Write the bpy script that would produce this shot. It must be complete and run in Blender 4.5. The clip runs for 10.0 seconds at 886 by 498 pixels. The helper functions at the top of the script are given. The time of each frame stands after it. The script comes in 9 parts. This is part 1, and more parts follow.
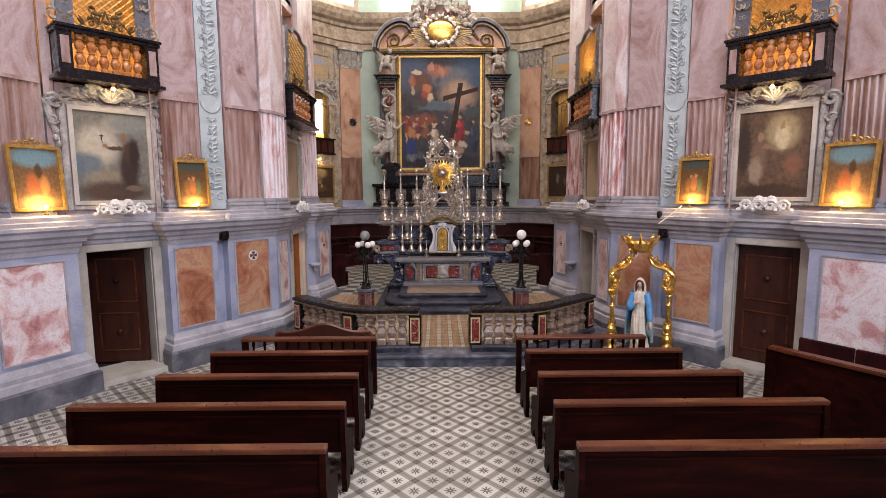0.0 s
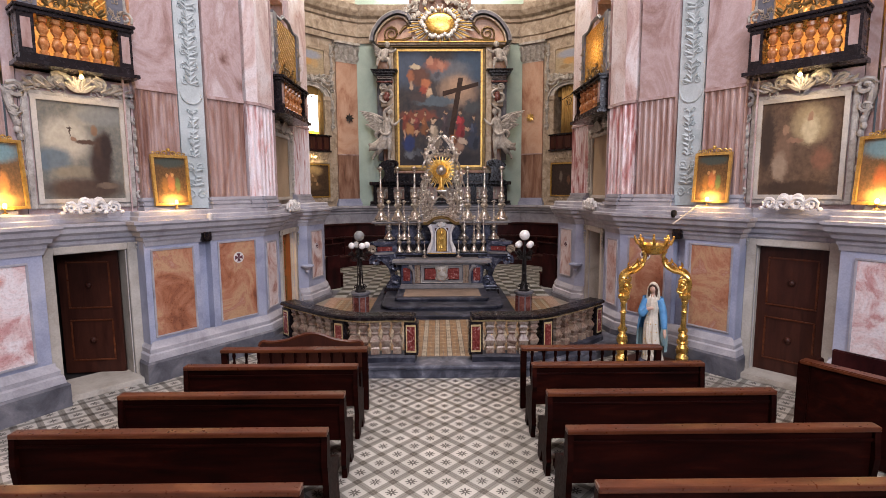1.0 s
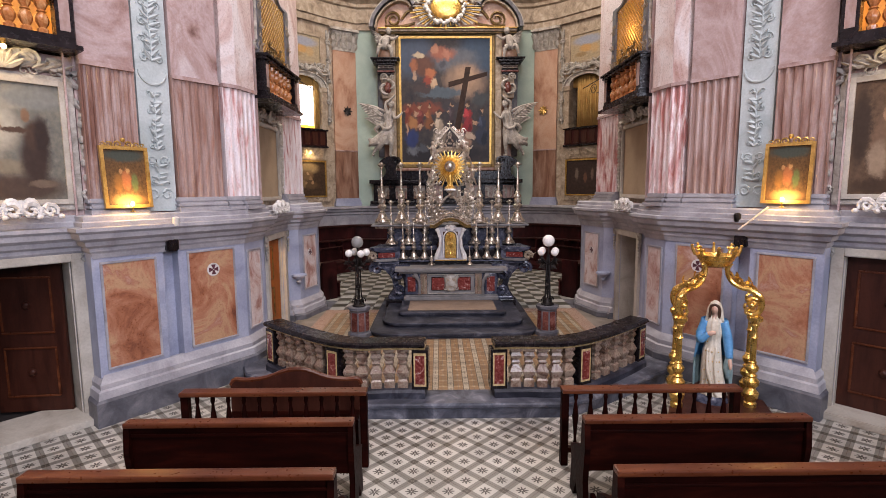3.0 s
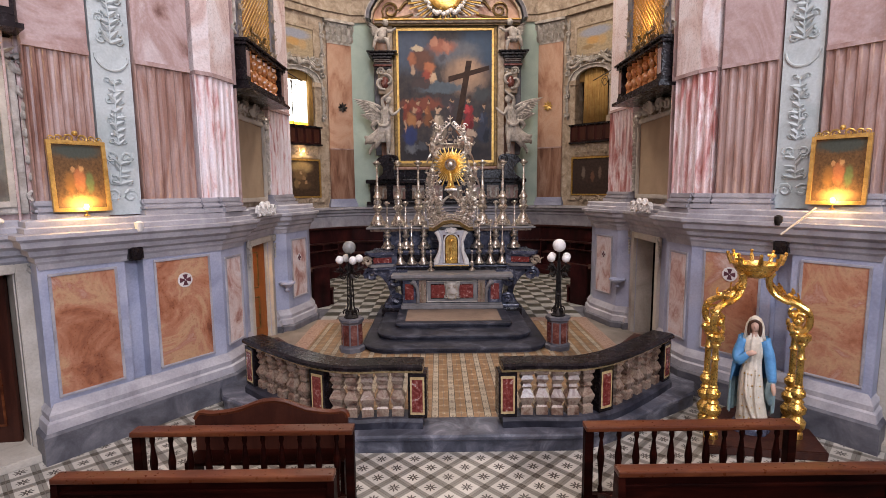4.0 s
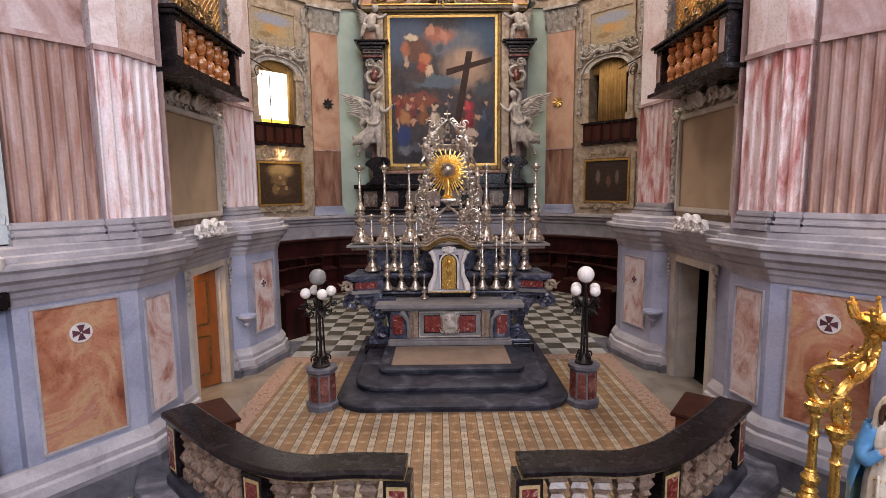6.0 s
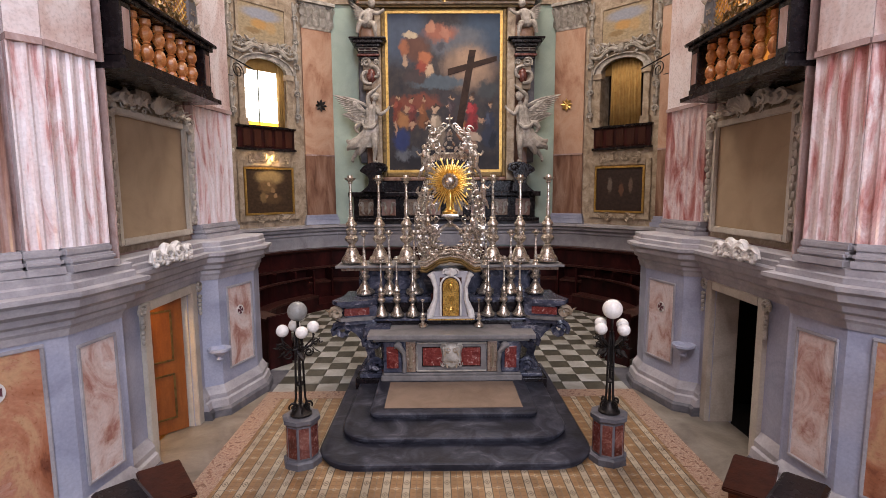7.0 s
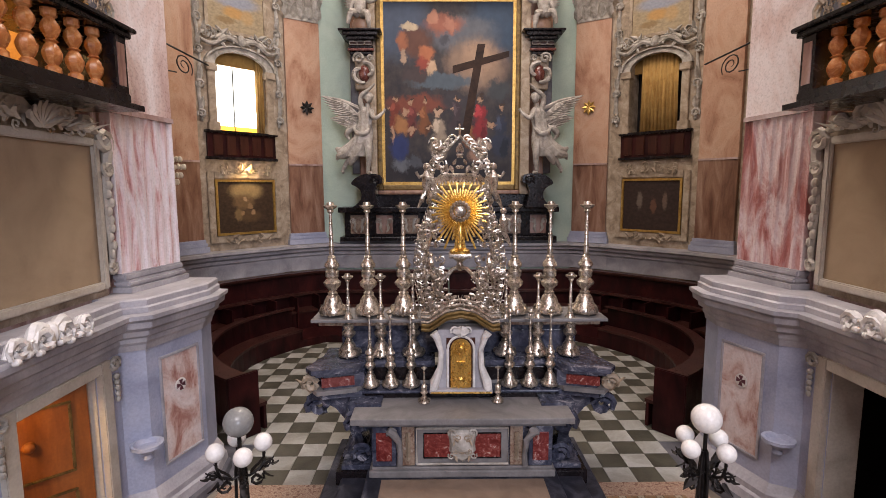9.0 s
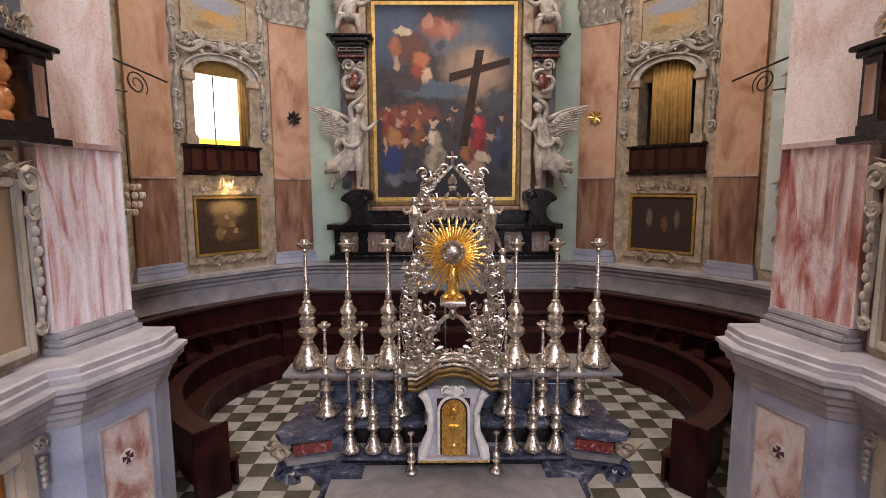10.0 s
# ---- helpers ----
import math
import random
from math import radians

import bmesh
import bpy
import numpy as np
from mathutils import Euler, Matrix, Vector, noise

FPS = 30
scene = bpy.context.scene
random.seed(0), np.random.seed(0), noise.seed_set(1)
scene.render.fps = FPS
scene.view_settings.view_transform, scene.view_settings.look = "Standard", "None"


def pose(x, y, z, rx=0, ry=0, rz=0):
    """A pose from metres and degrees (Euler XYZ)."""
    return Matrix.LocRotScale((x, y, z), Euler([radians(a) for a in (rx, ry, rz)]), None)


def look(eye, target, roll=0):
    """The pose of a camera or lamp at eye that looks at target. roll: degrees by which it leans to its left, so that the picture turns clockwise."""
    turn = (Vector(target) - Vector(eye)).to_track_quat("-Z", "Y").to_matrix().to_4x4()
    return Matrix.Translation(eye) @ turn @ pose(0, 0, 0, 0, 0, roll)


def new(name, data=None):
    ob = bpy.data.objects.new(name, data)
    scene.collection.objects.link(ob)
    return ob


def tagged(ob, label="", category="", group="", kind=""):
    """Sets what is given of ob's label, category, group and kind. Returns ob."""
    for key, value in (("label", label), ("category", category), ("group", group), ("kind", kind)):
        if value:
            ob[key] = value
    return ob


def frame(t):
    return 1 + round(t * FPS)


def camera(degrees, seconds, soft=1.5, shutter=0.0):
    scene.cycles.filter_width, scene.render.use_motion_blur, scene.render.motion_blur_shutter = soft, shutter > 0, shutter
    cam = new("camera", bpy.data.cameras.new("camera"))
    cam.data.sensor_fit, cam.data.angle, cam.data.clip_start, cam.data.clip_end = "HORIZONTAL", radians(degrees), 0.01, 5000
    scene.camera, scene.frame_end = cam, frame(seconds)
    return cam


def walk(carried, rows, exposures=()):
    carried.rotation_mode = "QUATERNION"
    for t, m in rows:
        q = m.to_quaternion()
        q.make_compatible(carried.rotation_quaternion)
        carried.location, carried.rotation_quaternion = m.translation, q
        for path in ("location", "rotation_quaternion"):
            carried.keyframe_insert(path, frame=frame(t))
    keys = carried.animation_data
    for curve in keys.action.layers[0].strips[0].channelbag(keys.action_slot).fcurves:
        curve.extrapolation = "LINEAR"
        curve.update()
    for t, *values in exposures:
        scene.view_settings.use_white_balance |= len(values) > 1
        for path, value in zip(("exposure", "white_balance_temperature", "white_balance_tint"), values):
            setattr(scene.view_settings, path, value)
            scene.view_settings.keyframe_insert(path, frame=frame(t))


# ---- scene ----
cam = camera(82.3, 10.0, soft=0.8)
PATH = [
    (0, (-0.097, 1.201, 2.902), (-0.081, 3.188, 2.673), -0.3),
    (0.5, (-0.06, 1.497, 2.889), (-0.044, 3.483, 2.658), -0.3),
    (1, (-0.059, 1.808, 2.879), (-0.044, 3.794, 2.646), -0.3),
    (1.5, (-0.134, 2.133, 2.893), (-0.117, 4.12, 2.658), -0.3),
    (2, (-0.215, 2.474, 2.899), (-0.198, 4.46, 2.665), -0.3),
    (2.5, (-0.246, 2.844, 2.882), (-0.231, 4.828, 2.645), -0.3),
    (4, (-0.244, 4.06, 2.877), (-0.23, 6.045, 2.639), -0.5),
    (4.5, (-0.232, 4.486, 2.885), (-0.218, 6.471, 2.645), -0.5),
    (5, (-0.202, 4.935, 2.893), (-0.189, 6.921, 2.652), -0.5),
    (5.5, (-0.166, 5.399, 2.947), (-0.151, 7.385, 2.708), -0.6),
    (7, (-0.18, 6.889, 3.238), (-0.162, 8.875, 3.005), -0.3),
    (7.5, (-0.195, 7.389, 3.311), (-0.179, 9.375, 3.077), -0.3),
    (8, (-0.218, 7.868, 3.403), (-0.201, 9.854, 3.17), -0.3),
    (8.5, (-0.254, 8.323, 3.496), (-0.236, 10.309, 3.262), -0.3),
    (9, (-0.251, 8.756, 3.62), (-0.233, 10.742, 3.383), -0.2),
    (9.5, (-0.189, 9.179, 3.805), (-0.173, 11.165, 3.566), -0.2),
    (10, (-0.136, 9.572, 4.007), (-0.121, 11.557, 3.764), -0.2),
]
walk(cam, [(t, look(eye, target, roll)) for t, eye, target, roll in PATH], [(0, -0.11), (1, -0.04), (2, 0.03), (5, -0.03), (7, 0.0), (8.5, 0.05), (10, -0.02)])

# ---- light ----
world = bpy.data.worlds.new("world")
scene.world = world
world.use_nodes = True
world.node_tree.nodes["Background"].inputs["Color"].default_value = (0.75, 0.85, 1.0, 1)
world.node_tree.nodes["Background"].inputs["Strength"].default_value = 0.10


def area_lamp(name, at, target, sx, sy, power, colour):
    lamp = bpy.data.lights.new(name, "AREA")
    lamp.shape, lamp.size, lamp.size_y, lamp.energy, lamp.color = "RECTANGLE", sx, sy, power, colour
    ob = new(name, lamp)
    ob.matrix_world = look(at, target)
    return tagged(ob, kind="structure")


def bulb(name, at, power, colour, r=0.03):
    lamp = bpy.data.lights.new(name, "POINT")
    lamp.energy, lamp.color, lamp.shadow_soft_size = power, colour, r
    ob = new(name, lamp)
    ob.location = at
    return tagged(ob, kind="structure")


# sky light through the lantern of the nave and the high apse windows
area_lamp("lantern_daylight", (0, 3.2, 12.6), (-3.0, 11.0, 1.5), 6.0, 6.0, 1330, (1.0, 0.915, 0.96))
area_lamp("apse_daylight", (0, 17.2, 12.2), (0, 16.0, 0), 4.5, 3.0, 720, (1.0, 0.83, 0.71))
# added fill with no window of its own, brightens the west side
area_lamp("west_wall_fill", (4.6, -3.5, 6.8), (-4.5, 9, 2.2), 3.0, 3.0, 1020, (0.86, 0.90, 1.08))


# ---- materials ----
def mat(name, stops, scale=3.0, rough=0.5, metal=0.0, bump=0.15, fine=40.0, detail=6.0, warp=0.6, wave=None, spec=0.5, stretch=None):
    """A surface with colours that drift at a large scale, and fine grain and relief."""
    m = bpy.data.materials.new(name)
    m.use_nodes = True
    nt = m.node_tree
    b = nt.nodes["Principled BSDF"]
    tc = nt.nodes.new("ShaderNodeTexCoord")
    oi = nt.nodes.new("ShaderNodeObjectInfo")
    sc = nt.nodes.new("ShaderNodeVectorMath")
    sc.operation = "SCALE"
    sc.inputs["Scale"].default_value = 7.3
    cv = nt.nodes.new("ShaderNodeCombineXYZ")
    nt.links.new(oi.outputs["Random"], cv.inputs[0])
    nt.links.new(oi.outputs["Random"], cv.inputs[2])
    nt.links.new(cv.outputs[0], sc.inputs[0])
    ad = nt.nodes.new("ShaderNodeVectorMath")
    nt.links.new(tc.outputs["Object"], ad.inputs[0])
    nt.links.new(sc.outputs[0], ad.inputs[1])
    if wave:
        n1 = nt.nodes.new("ShaderNodeTexWave")
        n1.wave_type, n1.bands_direction = "BANDS", wave
        n1.inputs["Scale"].default_value = scale
        n1.inputs["Distortion"].default_value = warp * 10
        n1.inputs["Detail"].default_value = 4
        n1.inputs["Detail Scale"].default_value = 1.2
    else:
        n1 = nt.nodes.new("ShaderNodeTexNoise")
        n1.inputs["Scale"].default_value = scale
        n1.inputs["Detail"].default_value = detail
        n1.inputs["Roughness"].default_value = 0.62
        n1.inputs["Distortion"].default_value = warp
    if stretch:
        st = nt.nodes.new("ShaderNodeVectorMath")
        st.operation = "MULTIPLY"
        st.inputs[1].default_value = stretch
        nt.links.new(ad.outputs[0], st.inputs[0])
        nt.links.new(st.outputs[0], n1.inputs["Vector"])
    else:
        nt.links.new(ad.outputs[0], n1.inputs["Vector"])
    ramp = nt.nodes.new("ShaderNodeValToRGB")
    e = ramp.color_ramp.elements
    for i, (p, c) in enumerate(stops):
        if i < 2:
            e[i].position = p
        else:
            e.new(p)
        e[i].color = (*c, 1)
    nt.links.new(n1.outputs[1 if wave else 0], ramp.inputs[0])
    n2 = nt.nodes.new("ShaderNodeTexNoise")
    n2.inputs["Scale"].default_value = fine
    n2.inputs["Detail"].default_value = 5
    nt.links.new(ad.outputs[0], n2.inputs["Vector"])
    mr = nt.nodes.new("ShaderNodeMapRange")
    mr.inputs[3].default_value, mr.inputs[4].default_value = 0.78, 1.18
    nt.links.new(n2.outputs[0], mr.inputs[0])
    mul = nt.nodes.new("ShaderNodeMix")
    mul.data_type, mul.blend_type = "RGBA", "MULTIPLY"
    mul.inputs[0].default_value = 1.0
    nt.links.new(ramp.outputs[0], mul.inputs[6])
    nt.links.new(mr.outputs[0], mul.inputs[7])
    nt.links.new(mul.outputs[2], b.inputs["Base Color"])
    rr = nt.nodes.new("ShaderNodeMapRange")
    rr.inputs[3].default_value, rr.inputs[4].default_value = max(0.03, rough - 0.12), min(1, rough + 0.15)
    nt.links.new(n2.outputs[0], rr.inputs[0])
    nt.links.new(rr.outputs[0], b.inputs["Roughness"])
    b.inputs["Metallic"].default_value = metal
    b.inputs["Specular IOR Level"].default_value = spec
    if bump:
        bp = nt.nodes.new("ShaderNodeBump")
        bp.inputs["Strength"].default_value = bump
        bp.inputs["Distance"].default_value = 0.01
        nt.links.new(n2.outputs[0], bp.inputs["Height"])
        nt.links.new(bp.outputs[0], b.inputs["Normal"])
    return m


def glow(name, colour, strength):
    m = bpy.data.materials.new(name)
    m.use_nodes = True
    b = m.node_tree.nodes["Principled BSDF"]
    b.inputs["Base Color"].default_value = (*colour, 1)
    b.inputs["Emission Color"].default_value = (*colour, 1)
    b.inputs["Emission Strength"].default_value = strength
    return m


LAV = mat("lavender_grey_stucco", [(0.3, (0.24, 0.262, 0.36)), (0.5, (0.335, 0.36, 0.475)), (0.7, (0.42, 0.44, 0.54))], 1.6, 0.45)
PALE = mat("pale_grey_moulding", [(0.3, (0.24, 0.23, 0.25)), (0.5, (0.36, 0.35, 0.38)), (0.75, (0.50, 0.48, 0.50))], 2.2, 0.5)
STEPL = mat("worn_bluish_step_stone", [(0.3, (0.025, 0.027, 0.037)), (0.45, (0.062, 0.065, 0.085)), (0.56, (0.115, 0.118, 0.145)), (0.66, (0.23, 0.23, 0.265)), (0.78, (0.08, 0.08, 0.10))], 2.6, 0.42, warp=1.0, detail=10.0, spec=0.3)
SLATE = mat("dark_slate_plinth", [(0.3, (0.05, 0.05, 0.062)), (0.5, (0.105, 0.106, 0.125)), (0.65, (0.17, 0.165, 0.185)), (0.8, (0.26, 0.25, 0.27))], 3.0, 0.4, detail=10.0)
ORANGE = mat("orange_scagliola", [(0.30, (0.14, 0.045, 0.028)), (0.40, (0.33, 0.125, 0.065)), (0.48, (0.43, 0.20, 0.12)), (0.55, (0.49, 0.30, 0.17)), (0.62, (0.40, 0.18, 0.115)), (0.74, (0.58, 0.44, 0.38))], 1.9, 0.3, warp=0.9, detail=10.0)
PINK = mat("pink_white_scagliola", [(0.3, (0.36, 0.14, 0.13)), (0.43, (0.55, 0.31, 0.30)), (0.5, (0.68, 0.53, 0.52)), (0.6, (0.76, 0.70, 0.71)), (0.72, (0.62, 0.42, 0.40))], 2.4, 0.28, warp=1.0, detail=9.0)
PALEPINK = mat("pale_pink_scagliola", [(0.34, (0.34, 0.16, 0.13)), (0.42, (0.50, 0.33, 0.29)), (0.5, (0.62, 0.50, 0.47)), (0.62, (0.70, 0.62, 0.61)), (0.72, (0.55, 0.38, 0.34))], 2.8, 0.3, warp=1.3, detail=10.0, stretch=(1.0, 1.0, 0.7))
ROSE = mat("rose_marble", [(0.28, (0.15, 0.08, 0.065)), (0.40, (0.34, 0.225, 0.205)), (0.50, (0.47, 0.36, 0.35)), (0.57, (0.38, 0.265, 0.245)), (0.66, (0.50, 0.405, 0.40)), (0.78, (0.62, 0.56, 0.57))], 1.3, 0.2, warp=1.1, detail=11.0, stretch=(1.0, 1.0, 0.6))
FLUTE = mat("red_brown_fluted_marble", [(0.3, (0.13, 0.055, 0.04)), (0.45, (0.27, 0.155, 0.125)), (0.56, (0.38, 0.27, 0.245)), (0.70, (0.30, 0.15, 0.11)), (0.8, (0.50, 0.42, 0.41))], 2.4, 0.33, warp=0.7, detail=9.0, stretch=(1.6, 1.6, 0.3))
FLUTEP = mat("pink_fluted_marble", [(0.30, (0.32, 0.11, 0.10)), (0.38, (0.55, 0.31, 0.30)), (0.46, (0.72, 0.60, 0.61)), (0.58, (0.80, 0.75, 0.78)), (0.72, (0.62, 0.46, 0.48))], 3.6, 0.3, warp=0.7, detail=10.0, stretch=(1.8, 1.8, 0.35))
PALEUP = mat("pale_rose_marble_shaft", [(0.3, (0.40, 0.24, 0.21)), (0.45, (0.60, 0.47, 0.44)), (0.58, (0.74, 0.68, 0.68)), (0.75, (0.66, 0.54, 0.52))], 1.6, 0.28, warp=1.0, detail=10.0, stretch=(1.0, 1.0, 0.5))
FLUTEPR = mat("rose_blotched_fluted_marble", [(0.30, (0.20, 0.05, 0.045)), (0.42, (0.40, 0.15, 0.135)), (0.50, (0.58, 0.38, 0.37)), (0.57, (0.74, 0.64, 0.64)), (0.66, (0.66, 0.50, 0.50)), (0.76, (0.42, 0.19, 0.17))], 2.6, 0.3, warp=0.9, detail=10.0, stretch=(1.4, 1.4, 0.4))
TAN = mat("tan_marble", [(0.3, (0.22, 0.10, 0.06)), (0.43, (0.40, 0.22, 0.145)), (0.55, (0.50, 0.33, 0.235)), (0.66, (0.45, 0.26, 0.17)), (0.78, (0.64, 0.51, 0.42))], 1.6, 0.3, warp=0.9, detail=10.0, stretch=(1.0, 1.0, 0.5))
GREEN = mat("pale_green_plaster", [(0.3, (0.36, 0.47, 0.41)), (0.6, (0.46, 0.57, 0.49))], 1.4, 0.7)
GREENS = mat("grey_green_stucco", [(0.3, (0.36, 0.41, 0.41)), (0.6, (0.50, 0.55, 0.55))], 2.0, 0.6)
STUCCO = mat("worn_white_stucco", [(0.3, (0.20, 0.18, 0.15)), (0.5, (0.38, 0.355, 0.315)), (0.7, (0.58, 0.55, 0.51))], 6.0, 0.6, bump=0.5)
STUCCOD = mat("beige_stucco", [(0.3, (0.17, 0.125, 0.085)), (0.5, (0.34, 0.27, 0.195)), (0.7, (0.50, 0.42, 0.33))], 5.0, 0.6, bump=0.6, detail=10.0)
WHITE = mat("white_stucco", [(0.3, (0.52, 0.50, 0.48)), (0.6, (0.74, 0.72, 0.70))], 5.0, 0.5, bump=0.3)
CLOTH = mat("brown_cloth_panel", [(0.3, (0.28, 0.20, 0.125)), (0.6, (0.36, 0.265, 0.17))], 2.0, 0.85, fine=160)
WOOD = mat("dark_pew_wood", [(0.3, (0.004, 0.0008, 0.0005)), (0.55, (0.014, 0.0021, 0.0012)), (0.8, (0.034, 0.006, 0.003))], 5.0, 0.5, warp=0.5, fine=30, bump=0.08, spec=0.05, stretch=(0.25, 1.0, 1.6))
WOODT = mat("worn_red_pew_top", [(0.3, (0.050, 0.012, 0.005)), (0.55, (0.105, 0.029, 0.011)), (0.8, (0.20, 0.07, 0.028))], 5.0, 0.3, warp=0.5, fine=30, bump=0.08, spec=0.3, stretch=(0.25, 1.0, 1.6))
WOODW = mat("walnut_door_wood", [(0.3, (0.022, 0.006, 0.004)), (0.6, (0.050, 0.015, 0.009))], 6.0, 0.4, warp=0.5, spec=0.25, stretch=(1.6, 1.6, 0.25))
WOODH = mat("honey_door_wood", [(0.3, (0.16, 0.045, 0.010)), (0.6, (0.26, 0.085, 0.02))], 6.0, 0.35, warp=0.5, stretch=(1.6, 1.6, 0.25))
STALL = mat("oxblood_stall_wood", [(0.3, (0.009, 0.002, 0.0025)), (0.5, (0.024, 0.0045, 0.005)), (0.75, (0.055, 0.011, 0.010))], 4.0, 0.4, warp=0.6, spec=0.2, stretch=(1.0, 1.0, 0.4))
DGILT = mat("dark_gilt_wood", [(0.3, (0.07, 0.042, 0.014)), (0.6, (0.20, 0.13, 0.045))], 9.0, 0.4, 0.5, bump=0.3)
BROWNM = mat("brown_ribbed_marble", [(0.3, (0.10, 0.042, 0.025)), (0.5, (0.22, 0.115, 0.075)), (0.7, (0.36, 0.235, 0.175))], 3.0, 0.35, warp=0.8, detail=9.0, stretch=(1.6, 1.6, 0.3))
BLACK = mat("black_marble", [(0.45, (0.007, 0.005, 0.006)), (0.66, (0.015, 0.011, 0.013)), (0.80, (0.05, 0.042, 0.045))], 3.0, 0.24, warp=1.0, spec=0.3, bump=0.02, fine=14)
BARD = mat("blue_grey_marble", [(0.3, (0.014, 0.017, 0.032)), (0.46, (0.045, 0.05, 0.078)), (0.58, (0.085, 0.09, 0.125)), (0.66, (0.26, 0.26, 0.30)), (0.70, (0.06, 0.065, 0.09)), (0.8, (0.16, 0.15, 0.17))], 5.0, 0.22, warp=1.4, detail=10.0, spec=0.35)
GREYM = mat("grey_marble_top", [(0.3, (0.13, 0.125, 0.125)), (0.6, (0.22, 0.21, 0.21))], 3.0, 0.45, warp=1.0, spec=0.3)
STEP = mat("worn_dark_step_stone", [(0.3, (0.009, 0.010, 0.015)), (0.48, (0.024, 0.025, 0.036)), (0.60, (0.055, 0.057, 0.075)), (0.70, (0.13, 0.13, 0.155)), (0.8, (0.035, 0.035, 0.047))], 2.8, 0.45, warp=1.0, detail=10.0, spec=0.22)
REDM = mat("red_white_marble", [(0.35, (0.10, 0.012, 0.011)), (0.52, (0.17, 0.030, 0.026)), (0.60, (0.24, 0.07, 0.06)), (0.66, (0.50, 0.40, 0.37)), (0.72, (0.15, 0.025, 0.02))], 11.0, 0.22, warp=1.5, detail=10.0)
YELM = mat("yellow_marble", [(0.3, (0.34, 0.24, 0.10)), (0.6, (0.55, 0.42, 0.22))], 8.0, 0.25, warp=2.0)
BREC = mat("breccia_baluster_marble", [(0.30, (0.045, 0.022, 0.016)), (0.42, (0.17, 0.10, 0.07)), (0.52, (0.30, 0.235, 0.18)), (0.60, (0.20, 0.12, 0.085)), (0.70, (0.46, 0.41, 0.36))], 5.0, 0.28, warp=1.4, detail=10.0)
SILVER = mat("tarnished_silver", [(0.3, (0.22, 0.185, 0.145)), (0.45, (0.48, 0.42, 0.35)), (0.6, (0.78, 0.71, 0.62))], 16.0, 0.28, 0.9, bump=0.16, fine=60)
REDBROWN = mat("red_brown_pedestal_marble", [(0.3, (0.05, 0.014, 0.012)), (0.5, (0.12, 0.035, 0.028)), (0.62, (0.20, 0.08, 0.065)), (0.72, (0.34, 0.22, 0.19))], 4.5, 0.24, warp=1.2, detail=10.0)
# glossy stall wood, its colour lightened for the light on the top boards
WOODR = mat("lit_tone_stall_top", [(0.3, (0.020, 0.006, 0.005)), (0.6, (0.050, 0.018, 0.015))], 4.0, 0.3, warp=0.5, spec=0.3)
FIGURE = mat("grey_beige_statue_stucco", [(0.3, (0.20, 0.18, 0.155)), (0.5, (0.36, 0.33, 0.295)), (0.7, (0.54, 0.505, 0.465))], 7.0, 0.5, bump=0.3)
MANTLE = mat("pale_teal_mantle_lining", [(0.3, (0.16, 0.27, 0.30)), (0.6, (0.26, 0.37, 0.39))], 8.0, 0.5)
HAIR = mat("brown_painted_hair", [(0.3, (0.04, 0.018, 0.010)), (0.6, (0.08, 0.035, 0.02))], 9.0, 0.5)
GOLD = mat("gilded_metal", [(0.3, (0.50, 0.27, 0.055)), (0.6, (0.84, 0.54, 0.15))], 10.0, 0.28, 0.92, bump=0.10, fine=50)
GILT = mat("gilt_wood", [(0.3, (0.38, 0.22, 0.05)), (0.6, (0.62, 0.40, 0.12))], 12.0, 0.35, 0.7, bump=0.3)
IRON = mat("black_iron", [(0.4, (0.012, 0.010, 0.010)), (0.7, (0.035, 0.03, 0.028))], 12.0, 0.45, 0.6)
STONE = mat("cream_limestone", [(0.3, (0.36, 0.315, 0.26)), (0.6, (0.50, 0.46, 0.40))], 2.5, 0.5)
CARPET = mat("brown_carpet", [(0.3, (0.17, 0.12, 0.085)), (0.6, (0.235, 0.17, 0.125))], 3.0, 0.95, fine=200, bump=0.4)
CURTAIN = mat("mustard_curtain", [(0.3, (0.30, 0.17, 0.045)), (0.6, (0.42, 0.26, 0.08))], 6.0, 0.85, fine=120)
BLUE = mat("blue_painted_plaster", [(0.3, (0.06, 0.20, 0.42)), (0.6, (0.10, 0.30, 0.56))], 8.0, 0.5)
SKIN = mat("painted_flesh_plaster", [(0.3, (0.50, 0.30, 0.22)), (0.6, (0.60, 0.39, 0.30))], 8.0, 0.5)
CREAM = mat("cream_painted_plaster", [(0.3, (0.50, 0.44, 0.34)), (0.6, (0.68, 0.62, 0.52))], 8.0, 0.5)
VAULT = mat("vault_plaster", [(0.3, (0.50, 0.47, 0.43)), (0.6, (0.64, 0.61, 0.56))], 1.2, 0.8)
WARMW = mat("ochre_room_plaster", [(0.3, (0.46, 0.25, 0.07)), (0.6, (0.56, 0.33, 0.11))], 2.0, 0.8)
# near-black colour stands in for the darkness of unlit rooms
DARK = mat("unlit_room_black", [(0.4, (0.009, 0.006, 0.006)), (0.7, (0.018, 0.012, 0.011))], 2.0, 0.9)
GLOBE = mat("opal_glass", [(0.3, (0.74, 0.73, 0.71)), (0.6, (0.82, 0.81, 0.79))], 3.0, 0.12, bump=0)
GLOBEG = mat("dusty_opal_glass", [(0.3, (0.17, 0.175, 0.17)), (0.6, (0.25, 0.255, 0.25))], 3.0, 0.2, bump=0)
PANE = glow("daylit_pane", (1.0, 0.97, 0.90), 5.0)
PANEY = glow("daylit_amber_pane", (1.0, 0.55, 0.06), 2.0)
FLAME = glow("lit_bulb", (1.0, 0.72, 0.30), 60.0)
